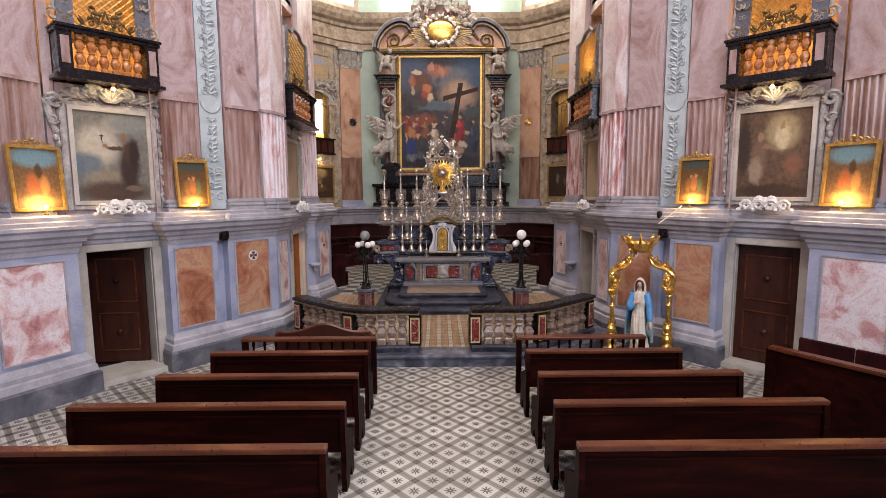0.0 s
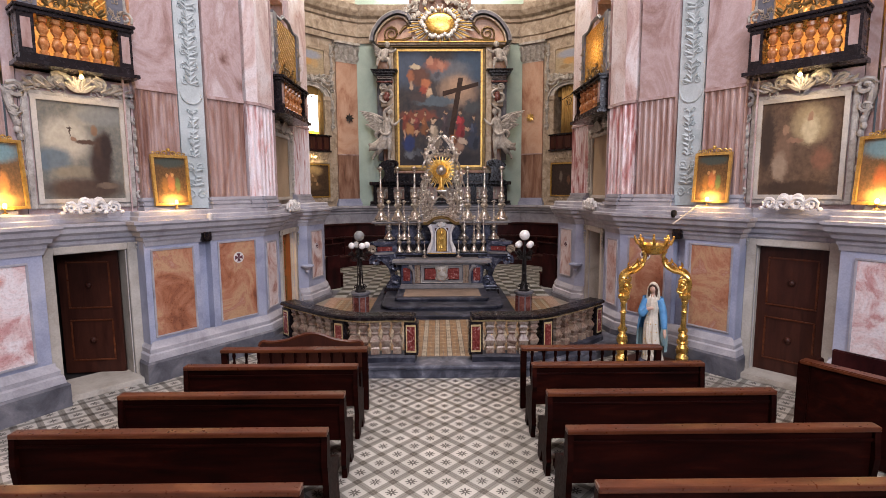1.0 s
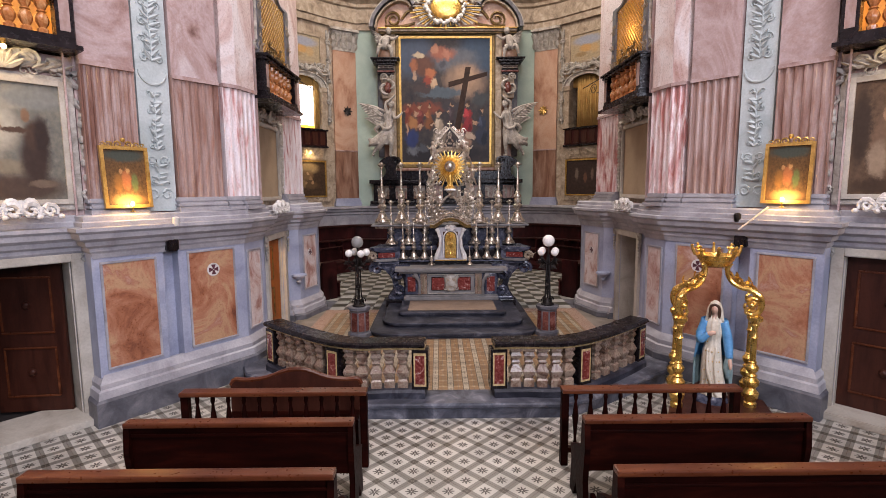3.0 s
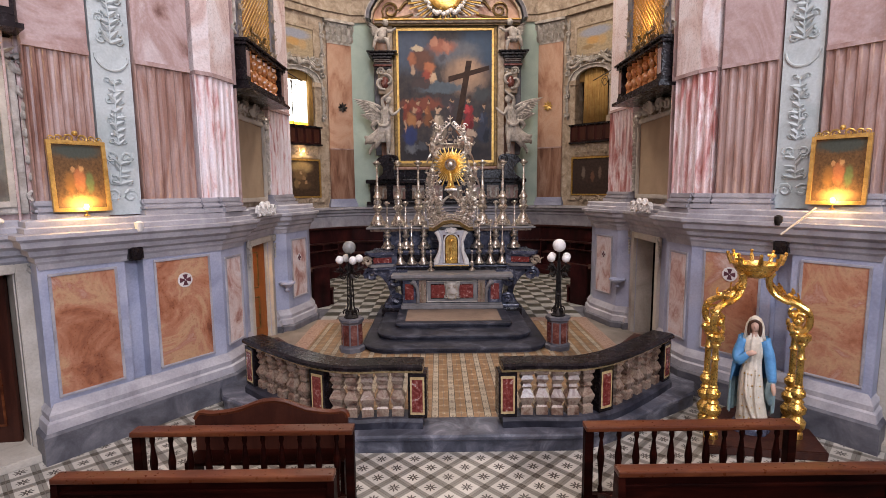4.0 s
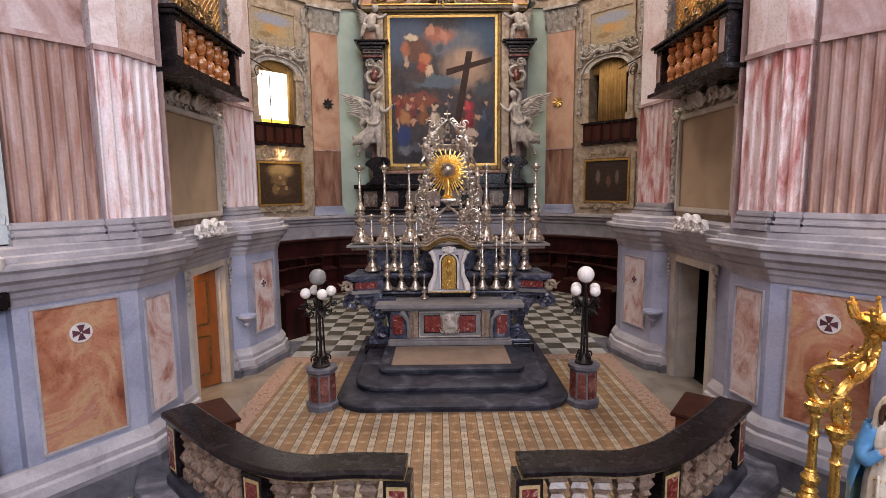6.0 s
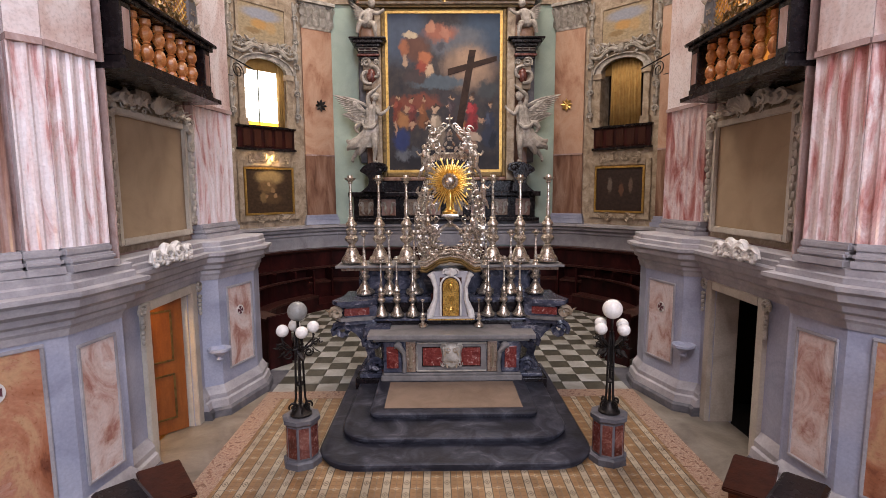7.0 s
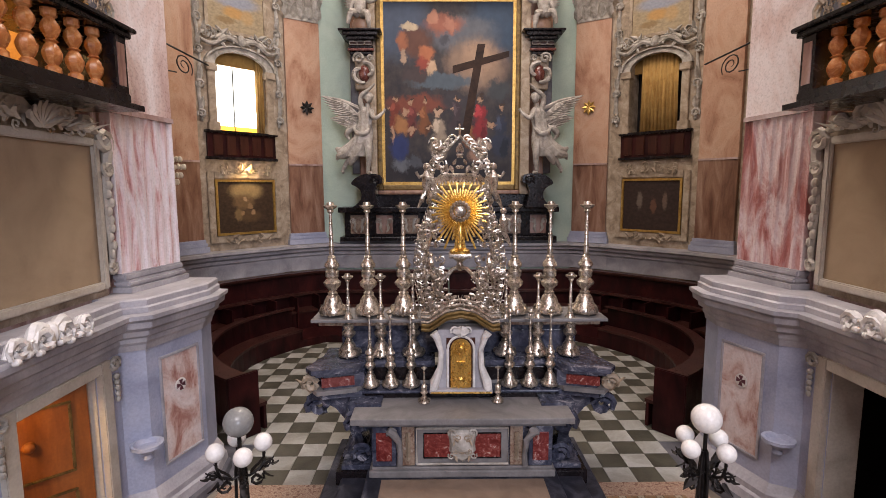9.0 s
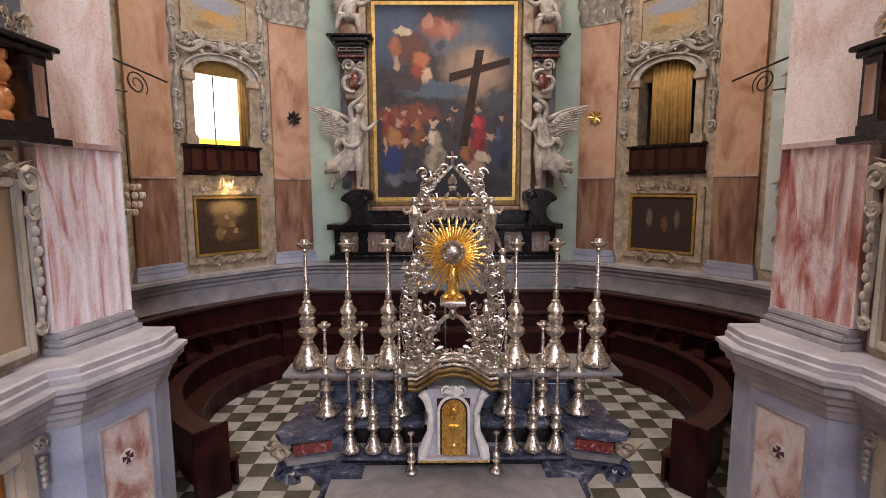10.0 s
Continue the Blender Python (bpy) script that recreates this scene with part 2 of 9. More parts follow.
# orange marble, colour deepened to carry the glow from behind the balusters
BALUS = mat("glow_tinted_orange_marble", [(0.3, (0.26, 0.08, 0.025)), (0.5, (0.46, 0.17, 0.05)), (0.7, (0.62, 0.33, 0.14))], 9.0, 0.22, warp=1.5)
TILEW = mat("white_marble_tile", [(0.3, (0.21, 0.20, 0.17)), (0.5, (0.33, 0.325, 0.30)), (0.65, (0.42, 0.42, 0.41))], 2.0, 0.35)
TILED = mat("dark_marble_tile", [(0.3, (0.035, 0.033, 0.025)), (0.6, (0.085, 0.08, 0.062))], 2.0, 0.35)
CREST = mat("dark_cross_paint", [(0.4, (0.07, 0.02, 0.03)), (0.6, (0.11, 0.03, 0.045))], 6.0, 0.6)


def cement_tiles(name, tile, turned):
    """Cement tiles. turned: a pale lozenge with a dark star between grey bands; else tan squares between pale strips."""
    m = bpy.data.materials.new(name)
    m.use_nodes = True
    nt = m.node_tree
    b = nt.nodes["Principled BSDF"]

    def op(kind, a, c=None):
        n = nt.nodes.new("ShaderNodeMath")
        n.operation = kind
        for i, v in enumerate((a, c)):
            if v is None:
                continue
            if isinstance(v, (int, float)):
                n.inputs[i].default_value = v
            else:
                nt.links.new(v, n.inputs[i])
        return n.outputs[0]

    def blend(f, a, c):
        n = nt.nodes.new("ShaderNodeMix")
        n.data_type = "RGBA"
        nt.links.new(f, n.inputs[0])
        for i, v in ((6, a), (7, c)):
            if isinstance(v, tuple):
                n.inputs[i].default_value = (*v, 1)
            else:
                nt.links.new(v, n.inputs[i])
        return n.outputs[2]

    tc = nt.nodes.new("ShaderNodeTexCoord")
    mp = nt.nodes.new("ShaderNodeMapping")
    mp.inputs["Rotation"].default_value = (0, 0, radians(45 if turned else 0))
    mp.inputs["Scale"].default_value = (1 / tile, 1 / tile, 1)
    nt.links.new(tc.outputs["Object"], mp.inputs[0])
    xyz = nt.nodes.new("ShaderNodeSeparateXYZ")
    nt.links.new(mp.outputs[0], xyz.inputs[0])
    u = op("SUBTRACT", op("FRACT", xyz.outputs[0]), 0.5)
    v = op("SUBTRACT", op("FRACT", xyz.outputs[1]), 0.5)
    au, av = op("ABSOLUTE", u), op("ABSOLUTE", v)
    big = op("MAXIMUM", au, av)
    small = op("MINIMUM", au, av)
    noise_n = nt.nodes.new("ShaderNodeTexNoise")
    noise_n.inputs["Scale"].default_value = 2.2
    noise_n.inputs["Detail"].default_value = 8
    nt.links.new(tc.outputs["Object"], noise_n.inputs["Vector"])
    cell = nt.nodes.new("ShaderNodeTexWhiteNoise")
    fl = nt.nodes.new("ShaderNodeVectorMath")
    fl.operation = "FLOOR"
    nt.links.new(mp.outputs[0], fl.inputs[0])
    nt.links.new(fl.outputs[0], cell.inputs["Vector"])
    if turned:
        pale, band, dark = (0.46, 0.44, 0.395), (0.20, 0.19, 0.165), (0.065, 0.055, 0.042)
        c = blend(op("GREATER_THAN", big, 0.355), pale, band)
        c = blend(op("GREATER_THAN", small, 0.355), c, dark)
        ang = op("ARCTAN2", v, u)
        rad = op("SQRT", op("ADD", op("MULTIPLY", u, u), op("MULTIPLY", v, v)))
        edge = op("ADD", 0.165, op("MULTIPLY", op("COSINE", op("MULTIPLY", ang, 8)), 0.085))
        star = op("MULTIPLY", op("LESS_THAN", rad, edge), op("GREATER_THAN", rad, 0.035))
        c = blend(star, c, (0.055, 0.046, 0.038))
    else:
        tan, pale, line = (0.245, 0.145, 0.070), (0.37, 0.315, 0.235), (0.06, 0.045, 0.03)
        # tan squares, with pale four-lobed flowers where they meet
        c = blend(op("LESS_THAN", au, 0.19), tan, pale)
        flower = op("ADD", op("ABSOLUTE", op("SUBTRACT", au, 0.5)), op("ABSOLUTE", op("SUBTRACT", av, 0.5)))
        c = blend(op("MULTIPLY", op("LESS_THAN", flower, 0.17), op("GREATER_THAN", au, 0.19)), c, (0.40, 0.30, 0.19))
        c = blend(op("LESS_THAN", flower, 0.055), c, (0.15, 0.08, 0.04))
        arm = op("MULTIPLY", op("GREATER_THAN", av, 0.455), op("GREATER_THAN", au, 0.2))
        c = blend(arm, c, (0.36, 0.26, 0.15))
        inner = op("MULTIPLY", op("LESS_THAN", op("MAXIMUM", op("ABSOLUTE", op("SUBTRACT", au, 0.36)), op("MULTIPLY", av, 0.4)), 0.085), op("GREATER_THAN", av, 0.13))
        c = blend(inner, c, (0.195, 0.105, 0.048))
        # the pale strips: dark edging and a chain of lozenges
        c = blend(op("LESS_THAN", op("ABSOLUTE", op("SUBTRACT", au, 0.185)), 0.02), c, line)
        loz = op("ADD", op("MULTIPLY", au, 1.0), op("MULTIPLY", op("ABSOLUTE", op("SUBTRACT", av, 0.0)), 0.75))
        c = blend(op("LESS_THAN", op("ABSOLUTE", op("SUBTRACT", loz, 0.15)), 0.03), c, (0.17, 0.13, 0.085))
        c = blend(op("LESS_THAN", loz, 0.06), c, (0.12, 0.10, 0.08))
    wear = nt.nodes.new("ShaderNodeMix")
    wear.data_type, wear.blend_type = "RGBA", "MULTIPLY"
    wear.inputs[0].default_value = 1
    nt.links.new(c, wear.inputs[6])
    k = op("ADD", op("MULTIPLY", noise_n.outputs[0], 0.75), op("ADD", 0.42, op("MULTIPLY", cell.outputs[0], 0.30)))
    nt.links.new(k, wear.inputs[7])
    joint = blend(op("GREATER_THAN", big, 0.488), wear.outputs[2], (0.12, 0.10, 0.085))
    nt.links.new(joint, b.inputs["Base Color"])
    nt.links.new(op("ADD", 0.22, op("MULTIPLY", noise_n.outputs[0], 0.3)), b.inputs["Roughness"])
    bp = nt.nodes.new("ShaderNodeBump")
    bp.inputs["Strength"].default_value, bp.inputs["Distance"].default_value = 0.3, 0.004
    nt.links.new(op("ADD", op("LESS_THAN", big, 0.488), noise_n.outputs[0]), bp.inputs["Height"])
    nt.links.new(bp.outputs[0], b.inputs["Normal"])
    return m


NAVETILE = cement_tiles("star_cement_tiles", 0.25, True)
BORDERP = mat("pink_tile_border", [(0.36, (0.16, 0.075, 0.05)), (0.44, (0.30, 0.185, 0.135)), (0.50, (0.42, 0.33, 0.25)), (0.56, (0.24, 0.12, 0.085)), (0.64, (0.36, 0.25, 0.18))], 22.0, 0.4, warp=0.2, detail=2.0)
PLAINF = mat("worn_plain_stone_floor", [(0.3, (0.12, 0.10, 0.08)), (0.5, (0.20, 0.175, 0.145)), (0.7, (0.29, 0.26, 0.22))], 2.0, 0.4, detail=10.0)
SANCTILE = cement_tiles("tan_cement_tiles", 0.21, False)


def canvas(name, ground, spots, warp=0.14):
    """An oil painting: soft dim patches of colour (u, v, half width, half height, colour) over a ground of two colours."""
    m = bpy.data.materials.new(name)
    m.use_nodes = True
    nt = m.node_tree
    b = nt.nodes["Principled BSDF"]
    uv = nt.nodes.new("ShaderNodeTexCoord")
    nz = nt.nodes.new("ShaderNodeTexNoise")
    nz.inputs["Scale"].default_value, nz.inputs["Detail"].default_value = 14, 12
    nz.inputs["Roughness"].default_value = 0.68
    nt.links.new(uv.outputs["UV"], nz.inputs["Vector"])
    dis = nt.nodes.new("ShaderNodeVectorMath")
    dis.operation = "MULTIPLY_ADD"
    nt.links.new(nz.outputs[1], dis.inputs[0])
    dis.inputs[1].default_value = (warp, warp, 0)
    nt.links.new(uv.outputs["UV"], dis.inputs[2])
    sh = nt.nodes.new("ShaderNodeVectorMath")
    sh.operation = "SUBTRACT"
    nt.links.new(dis.outputs[0], sh.inputs[0])
    sh.inputs[1].default_value = (warp / 2, warp / 2, 0)
    ramp = nt.nodes.new("ShaderNodeValToRGB")
    for e, c, p in zip(ramp.color_ramp.elements, ground, (0.35, 0.65)):
        e.color, e.position = (*c, 1), p
    nt.links.new(nz.outputs[0], ramp.inputs[0])
    col = ramp.outputs[0]
    for u, v, ru, rv, c in spots:
        d = nt.nodes.new("ShaderNodeVectorMath")
        d.operation = "SUBTRACT"
        nt.links.new(sh.outputs[0], d.inputs[0])
        d.inputs[1].default_value = (u, v, 0)
        s = nt.nodes.new("ShaderNodeVectorMath")
        s.operation = "MULTIPLY"
        nt.links.new(d.outputs[0], s.inputs[0])
        s.inputs[1].default_value = (1 / ru, 1 / rv, 0)
        ln = nt.nodes.new("ShaderNodeVectorMath")
        ln.operation = "LENGTH"
        nt.links.new(s.outputs[0], ln.inputs[0])
        mr = nt.nodes.new("ShaderNodeMapRange")
        mr.interpolation_type = "SMOOTHSTEP"
        lo_, hi_ = (0.52, 1.12) if min(ru, rv) > 0.055 else (0.6, 1.1)
        for i, x in ((1, lo_), (2, hi_), (3, 1.0), (4, 0.0)):
            mr.inputs[i].default_value = x
        nt.links.new(ln.outputs["Value"], mr.inputs[0])
        mx = nt.nodes.new("ShaderNodeMix")
        mx.data_type = "RGBA"
        nt.links.new(mr.outputs[0], mx.inputs[0])
        nt.links.new(col, mx.inputs[6])
        mx.inputs[7].default_value = (*c, 1)
        col = mx.outputs[2]
    tone = nt.nodes.new("ShaderNodeTexNoise")
    tone.inputs["Scale"].default_value, tone.inputs["Detail"].default_value = 18, 10
    nt.links.new(uv.outputs["UV"], tone.inputs["Vector"])
    k = nt.nodes.new("ShaderNodeMapRange")
    k.inputs[3].default_value, k.inputs[4].default_value = 0.68, 1.30
    nt.links.new(tone.outputs[0], k.inputs[0])
    mul = nt.nodes.new("ShaderNodeMix")
    mul.data_type, mul.blend_type = "RGBA", "MULTIPLY"
    mul.inputs[0].default_value = 1
    nt.links.new(col, mul.inputs[6])
    nt.links.new(k.outputs[0], mul.inputs[7])
    nt.links.new(mul.outputs[2], b.inputs["Base Color"])
    b.inputs["Roughness"].default_value = 0.5
    b.inputs["Specular IOR Level"].default_value = 0.25
    return m


# ---- mesh helpers ----
def finish(name, bm, material, smooth=False):
    bmesh.ops.recalc_face_normals(bm, faces=bm.faces)
    me = bpy.data.meshes.new(name)
    bm.to_mesh(me)
    bm.free()
    me.materials.append(material)
    if smooth:
        for p in me.polygons:
            p.use_smooth = True
        me.set_sharp_from_angle(angle=radians(38))
    return new(name, me)


def part(name, bm, material, parent, label="", smooth=False):
    ob = finish(name, bm, material, smooth)
    ob.parent = parent
    if label:
        ob["label"] = label
    return ob


def thing(name, label, category, at=(0, 0, 0), group="", kind=""):
    ob = new(name)
    ob.empty_display_size = 0.1
    ob.location = at
    return tagged(ob, label, category, group, kind)


def solid(name, bm, material, label, category="", kind="", group="", smooth=False):
    return tagged(finish(name, bm, material, smooth), label, category, group, kind)


def hexa(bm, c):
    """Eight corners: the lower four round, then the upper four."""
    v = [bm.verts.new(p) for p in c]
    for f in ((3, 2, 1, 0), (4, 5, 6, 7), (0, 1, 5, 4), (1, 2, 6, 5), (2, 3, 7, 6), (3, 0, 4, 7)):
        bm.faces.new([v[i] for i in f])
    return v


def box(bm, x0, x1, y0, y1, z0, z1, bevel=0.0):
    v = hexa(bm, [(x0, y0, z0), (x1, y0, z0), (x1, y1, z0), (x0, y1, z0), (x0, y0, z1), (x1, y0, z1), (x1, y1, z1), (x0, y1, z1)])
    if bevel:
        es = {e for q in v for e in q.link_edges}
        bmesh.ops.bevel(bm, geom=list(es), offset=bevel, segments=2, affect="EDGES", profile=0.6)
    return bm


def prism(bm, poly, z0, z1):
    a = [bm.verts.new((x, y, z0)) for x, y in poly]
    b = [bm.verts.new((x, y, z1)) for x, y in poly]
    bm.faces.new(a[::-1])
    bm.faces.new(b)
    n = len(poly)
    for i in range(n):
        bm.faces.new((a[i], a[(i + 1) % n], b[(i + 1) % n], b[i]))
    return bm


def inward(p, q):
    """The unit normal of a wall from p to q that points into the place."""
    d = Vector((q[0] - p[0], q[1] - p[1])).normalized()
    n = Vector((-d.y, d.x))
    mid = (Vector(p[:2]) + Vector(q[:2])) / 2
    return n if n.dot(Vector((0, 9.0 if mid.y < 13 else 14.5)) - mid) > 0 else -n


def obox(bm, p, q, z0, z1, n0, n1, a=0.0, b=1.0, bevel=0.0):
    """A box along the wall from p to q, between the fractions a and b, that stands n0 to n1 proud of it."""
    p, q = Vector(p[:2]), Vector(q[:2])
    n = inward(p, q)
    s, e = p.lerp(q, a), p.lerp(q, b)
    c = [s + n * n0, e + n * n0, e + n * n1, s + n * n1]
    v = hexa(bm, [(*w, z0) for w in c] + [(*w, z1) for w in c])
    if bevel:
        es = {g for w in v for g in w.link_edges}
        bmesh.ops.bevel(bm, geom=list(es), offset=bevel, segments=2, affect="EDGES")
    return bm


def sweep(bm, line, profile, flip=False):
    """A moulding: profile rows (proud, z) carried along a plan line, mitred at its corners."""
    pts = [Vector(p[:2]) for p in line]
    rows = []
    for i, p in enumerate(pts):
        ns = []
        for j in (i - 1, i):
            if 0 <= j < len(pts) - 1:
                d = (pts[j + 1] - pts[j]).normalized()
                n = Vector((-d.y, d.x))
                ns.append(-n if flip else n)
        n = ns[0] if len(ns) == 1 else (ns[0] + ns[1]).normalized() / max(0.5, (ns[0] + ns[1]).normalized().dot(ns[0]))
        rows.append([bm.verts.new((p.x + n.x * o, p.y + n.y * o, z)) for o, z in profile])
    for a, b in zip(rows, rows[1:]):
        for k in range(len(profile) - 1):
            bm.faces.new((a[k], a[k + 1], b[k + 1], b[k]))
        bm.faces.new((a[-1], a[0], b[0], b[-1]))
    bm.faces.new(rows[0])
    bm.faces.new(rows[-1][::-1])
    return bm


def lathe(bm, prof, n=12, at=(0, 0, 0), sx=1.0, sy=1.0):
    rings = []
    for r, z in prof:
        rings.append([bm.verts.new((at[0] + sx * r * math.cos(2 * math.pi * i / n), at[1] + sy * r * math.sin(2 * math.pi * i / n), at[2] + z)) for i in range(n)])
    for a, b in zip(rings, rings[1:]):
        for i in range(n):
            bm.faces.new((a[i], a[(i + 1) % n], b[(i + 1) % n], b[i]))
    bm.faces.new(rings[0][::-1])
    bm.faces.new(rings[-1])
    return bm


def tube(bm, pts, r, n=6):
    """A round bar along points; r: one radius, or one for each point."""
    pts = [Vector(p) for p in pts]
    rs = r if isinstance(r, (list, tuple)) else [r] * len(pts)
    rings = []
    for i, p in enumerate(pts):
        t = (pts[min(i + 1, len(pts) - 1)] - pts[max(i - 1, 0)]).normalized()
        s = t.cross(Vector((0.31, 0.2, 0.93))).normalized()
        w = t.cross(s)
        rings.append([bm.verts.new(p + rs[i] * (math.cos(2 * math.pi * k / n) * s + math.sin(2 * math.pi * k / n) * w)) for k in range(n)])
    for a, b in zip(rings, rings[1:]):
        for k in range(n):
            bm.faces.new((a[k], a[(k + 1) % n], b[(k + 1) % n], b[k]))
    bm.faces.new(rings[0][::-1])
    bm.faces.new(rings[-1])
    return bm


def blob(bm, at, r, seg=8):
    m = Matrix.Translation(at) @ Matrix.Diagonal((*(r if isinstance(r, tuple) else (r, r, r)), 1))
    bmesh.ops.create_uvsphere(bm, u_segments=seg, v_segments=max(5, seg * 3 // 4), radius=1, matrix=m)
    return bm


def scroll(bm, at, x, y, size, turns=1.25, thick=0.18, n=12, mirror=1):
    """A C-scroll that curls in on itself, in the plane of the vectors x and y."""
    pts, rs = [], []
    for i in range(n):
        f = i / (n - 1)
        a = mirror * (f * turns * 2 * math.pi - 0.6)
        r = size * (1 - 0.78 * f)
        pts.append(Vector(at) + r * math.cos(a) * Vector(x) + r * math.sin(a) * Vector(y))
        rs.append(size * thick * (0.35 + 0.65 * math.sin(math.pi * min(1, 0.15 + f * 0.8))))
    return tube(bm, pts, rs, 5)


def leaf(bm, at, x, y, z, length, width, curl=0.3):
    """A small ribbed leaf along y that lifts towards z at its tip."""
    at, x, y, z = Vector(at), Vector(x), Vector(y), Vector(z)
    rows = []
    for i, (f, w) in enumerate(((0, 0.35), (0.3, 1.0), (0.65, 0.8), (1.0, 0.12))):
        c = at + y * length * f + z * (length * curl * f * f + 0.01)
        rows.append([bm.verts.new(c - x * width * w / 2), bm.verts.new(c + z * width * 0.22), bm.verts.new(c + x * width * w / 2)])
    for a, b in zip(rows, rows[1:]):
        for k in (0, 1):
            bm.faces.new((a[k], a[k + 1], b[k + 1], b[k]))
    return bm


def foliage(bm, at, x, y, z, w, h, count, size, seed, sym=True):
    """A patch of carved scrolls and leaves, w by h, in the plane of x and y, proud along z."""
    rnd = random.Random(seed)
    x, y, z, at = Vector(x), Vector(y), Vector(z), Vector(at)
    for i in range(count):
        u, v = rnd.uniform(0.05, 0.5) * w, rnd.uniform(-0.5, 0.5) * h
        s = size * rnd.uniform(0.6, 1.25)
        a = rnd.uniform(0, 6.28)
        kind = rnd.random()
        turn = rnd.uniform(0.9, 1.4)
        for g in ((1, -1) if sym else (rnd.choice((1, -1)),)):
            p = at + x * u * g + y * v + z * rnd.uniform(0.0, size * 0.3)
            dx = (x * g * math.cos(a) + y * math.sin(a)).normalized()
            dy = (y * math.cos(a) - x * g * math.sin(a)).normalized()
            if kind < 0.5:
                scroll(bm, p, dx, dy, s, turn, 0.2, 10)
            else:
                leaf(bm, p, dx, dy, z, s * 1.7, s * 0.9, 0.35)
    return bm


def glide(pts, per=5):
    """A smooth line through points, in space."""
    P = [Vector(p) for p in pts]
    out = []
    for i in range(len(P) - 1):
        a, b, c, d = P[max(i - 1, 0)], P[i], P[i + 1], P[min(i + 2, len(P) - 1)]
        for k in range(per):
            t = k / per
            out.append(0.5 * ((2 * b) + (c - a) * t + (2 * a - 5 * b + 4 * c - d) * t * t + (3 * b - a - 3 * c + d) * t ** 3))
    return out + [P[-1]]


def limb(bm, pts, rs, n=9):
    """A rounded limb along points, each with its radius."""
    line = glide([(*p, ) for p in pts])
    rr = glide([(r, 0, 0) for r in rs])
    return tube(bm, line, [v.x for v in rr], n)


def drapery(bm, spine, folds=8, amp=0.12, twist=2.0, n=40, phase=0.0):
    """Cloth round a spine of rows (x, y, z, half width, half depth): level rings with running folds."""
    line = glide([r[:3] for r in spine], 6)
    size = glide([(r[3], r[4], 0) for r in spine], 6)
    rings = []
    for k, (c, w) in enumerate(zip(line, size)):
        f = k / (len(line) - 1)
        ring = []
        for i in range(n):
            t = 2 * math.pi * i / n
            q = 1 + amp * (0.4 + f) * math.sin(folds * t + twist * f * 3 + phase) + 0.5 * amp * math.sin((folds * 2 - 3) * t - twist * 5 * f)
            ring.append(bm.verts.new(c + Vector((w.x * q * math.cos(t), w.y * q * math.sin(t), 0.02 * math.sin(folds * t + 4 * f) * (f > 0.9)))))
        rings.append(ring)
    for a, b in zip(rings, rings[1:]):
        for i in range(n):
            bm.faces.new((a[i], a[(i + 1) % n], b[(i + 1) % n], b[i]))
    bm.faces.new(rings[0][::-1])
    bm.faces.new(rings[-1])
    return bm


def uvquad(bm, a, b, c, d):
    layer = bm.loops.layers.uv.verify()
    f = bm.faces.new([bm.verts.new(p) for p in (a, b, c, d)])
    for lp, t in zip(f.loops, ((0, 0), (1, 0), (1, 1), (0, 1))):
        lp[layer].uv = t
    return f


def side(s, pts):
    return [(s * p[0], p[1]) for p in pts]

# ---- the large structure ----
A, B, BR, CR, C, D, E, F = (3.25, 11.0), (4.42, 9.33), (4.65, 9.52), (5.45, 8.57), (5.22, 8.38), (5.75, 7.4), (6.05, 6.0), (6.05, -6.5)
S1, S1R, S2R, K1, K2, K3 = (3.17, 11.55), (3.32, 11.6), (3.34, 13.5), (3.14, 13.62), (2.93, 14.35), (2.98, 14.7)
FL = 0.2  # floor of the sanctuary
# the upper walls stand back from the pedestals and run flatter past the doors
UP = [(3.8, 14.85), (3.30, 14.68), (3.44, 13.8), (3.42, 13.72), (3.42, 11.5), (3.15, 11.45), (3.25, 11.0), (4.50, 9.42), (4.53, 9.45), (5.37, 8.46), (5.44, 8.36), (5.78, 7.4), E, F]
RUN = [K3, K2, K1, S2R, S1R, S1, A, B, BR, CR, C, D, E, F]


def apse(deg, r=6.4):
    return (r * math.sin(radians(deg)), 16.0 + r * math.cos(radians(deg)))


bm = bmesh.new()
box(bm, -6.6, 6.6, -7, 11.2, -0.3, 0)
solid("floor_nave", bm, NAVETILE, "worn cement tiles with dark stars in pale lozenges", kind="structure")
bm = bmesh.new()
curve = [(0.0, 9.42), (0.7, 9.42), (1.2, 9.42), (1.5, 9.50), (1.8, 9.68), (2.1, 9.90), (2.4, 10.12), (2.7, 10.30), (3.0, 10.5), (3.25, 11.0)]
poly = curve[1:] + [(3.6, 12.2), (3.6, 14.3)] + [(-3.6, 14.3), (-3.6, 12.2)] + [(-x, y) for x, y in curve[:0:-1]]
prism(bm, poly, 0.005, FL)
solid("floor_sanctuary", bm, SANCTILE, "tan and cream patterned cement tiles", kind="structure")
bm = bmesh.new()
line = [(-x, y) for x, y in curve[::-1]] + curve[1:]
sweep(bm, line, [(0.10, 0.0), (0.10, 0.13), (0.125, 0.15), (0.125, FL - 0.02), (0.11, FL + 0.004), (-0.32, FL + 0.004), (-0.32, 0.0)], flip=True)
solid("sanctuary_step", bm, STEPL, "worn bluish grey stone step round the sanctuary", kind="structure")
bm = bmesh.new()
prism(bm, [(-6.6, 14.3), (6.6, 14.3), (6.6, 19), (4.5, 22.2), (-4.5, 22.2), (-6.6, 19)], -0.1, FL - 0.012)
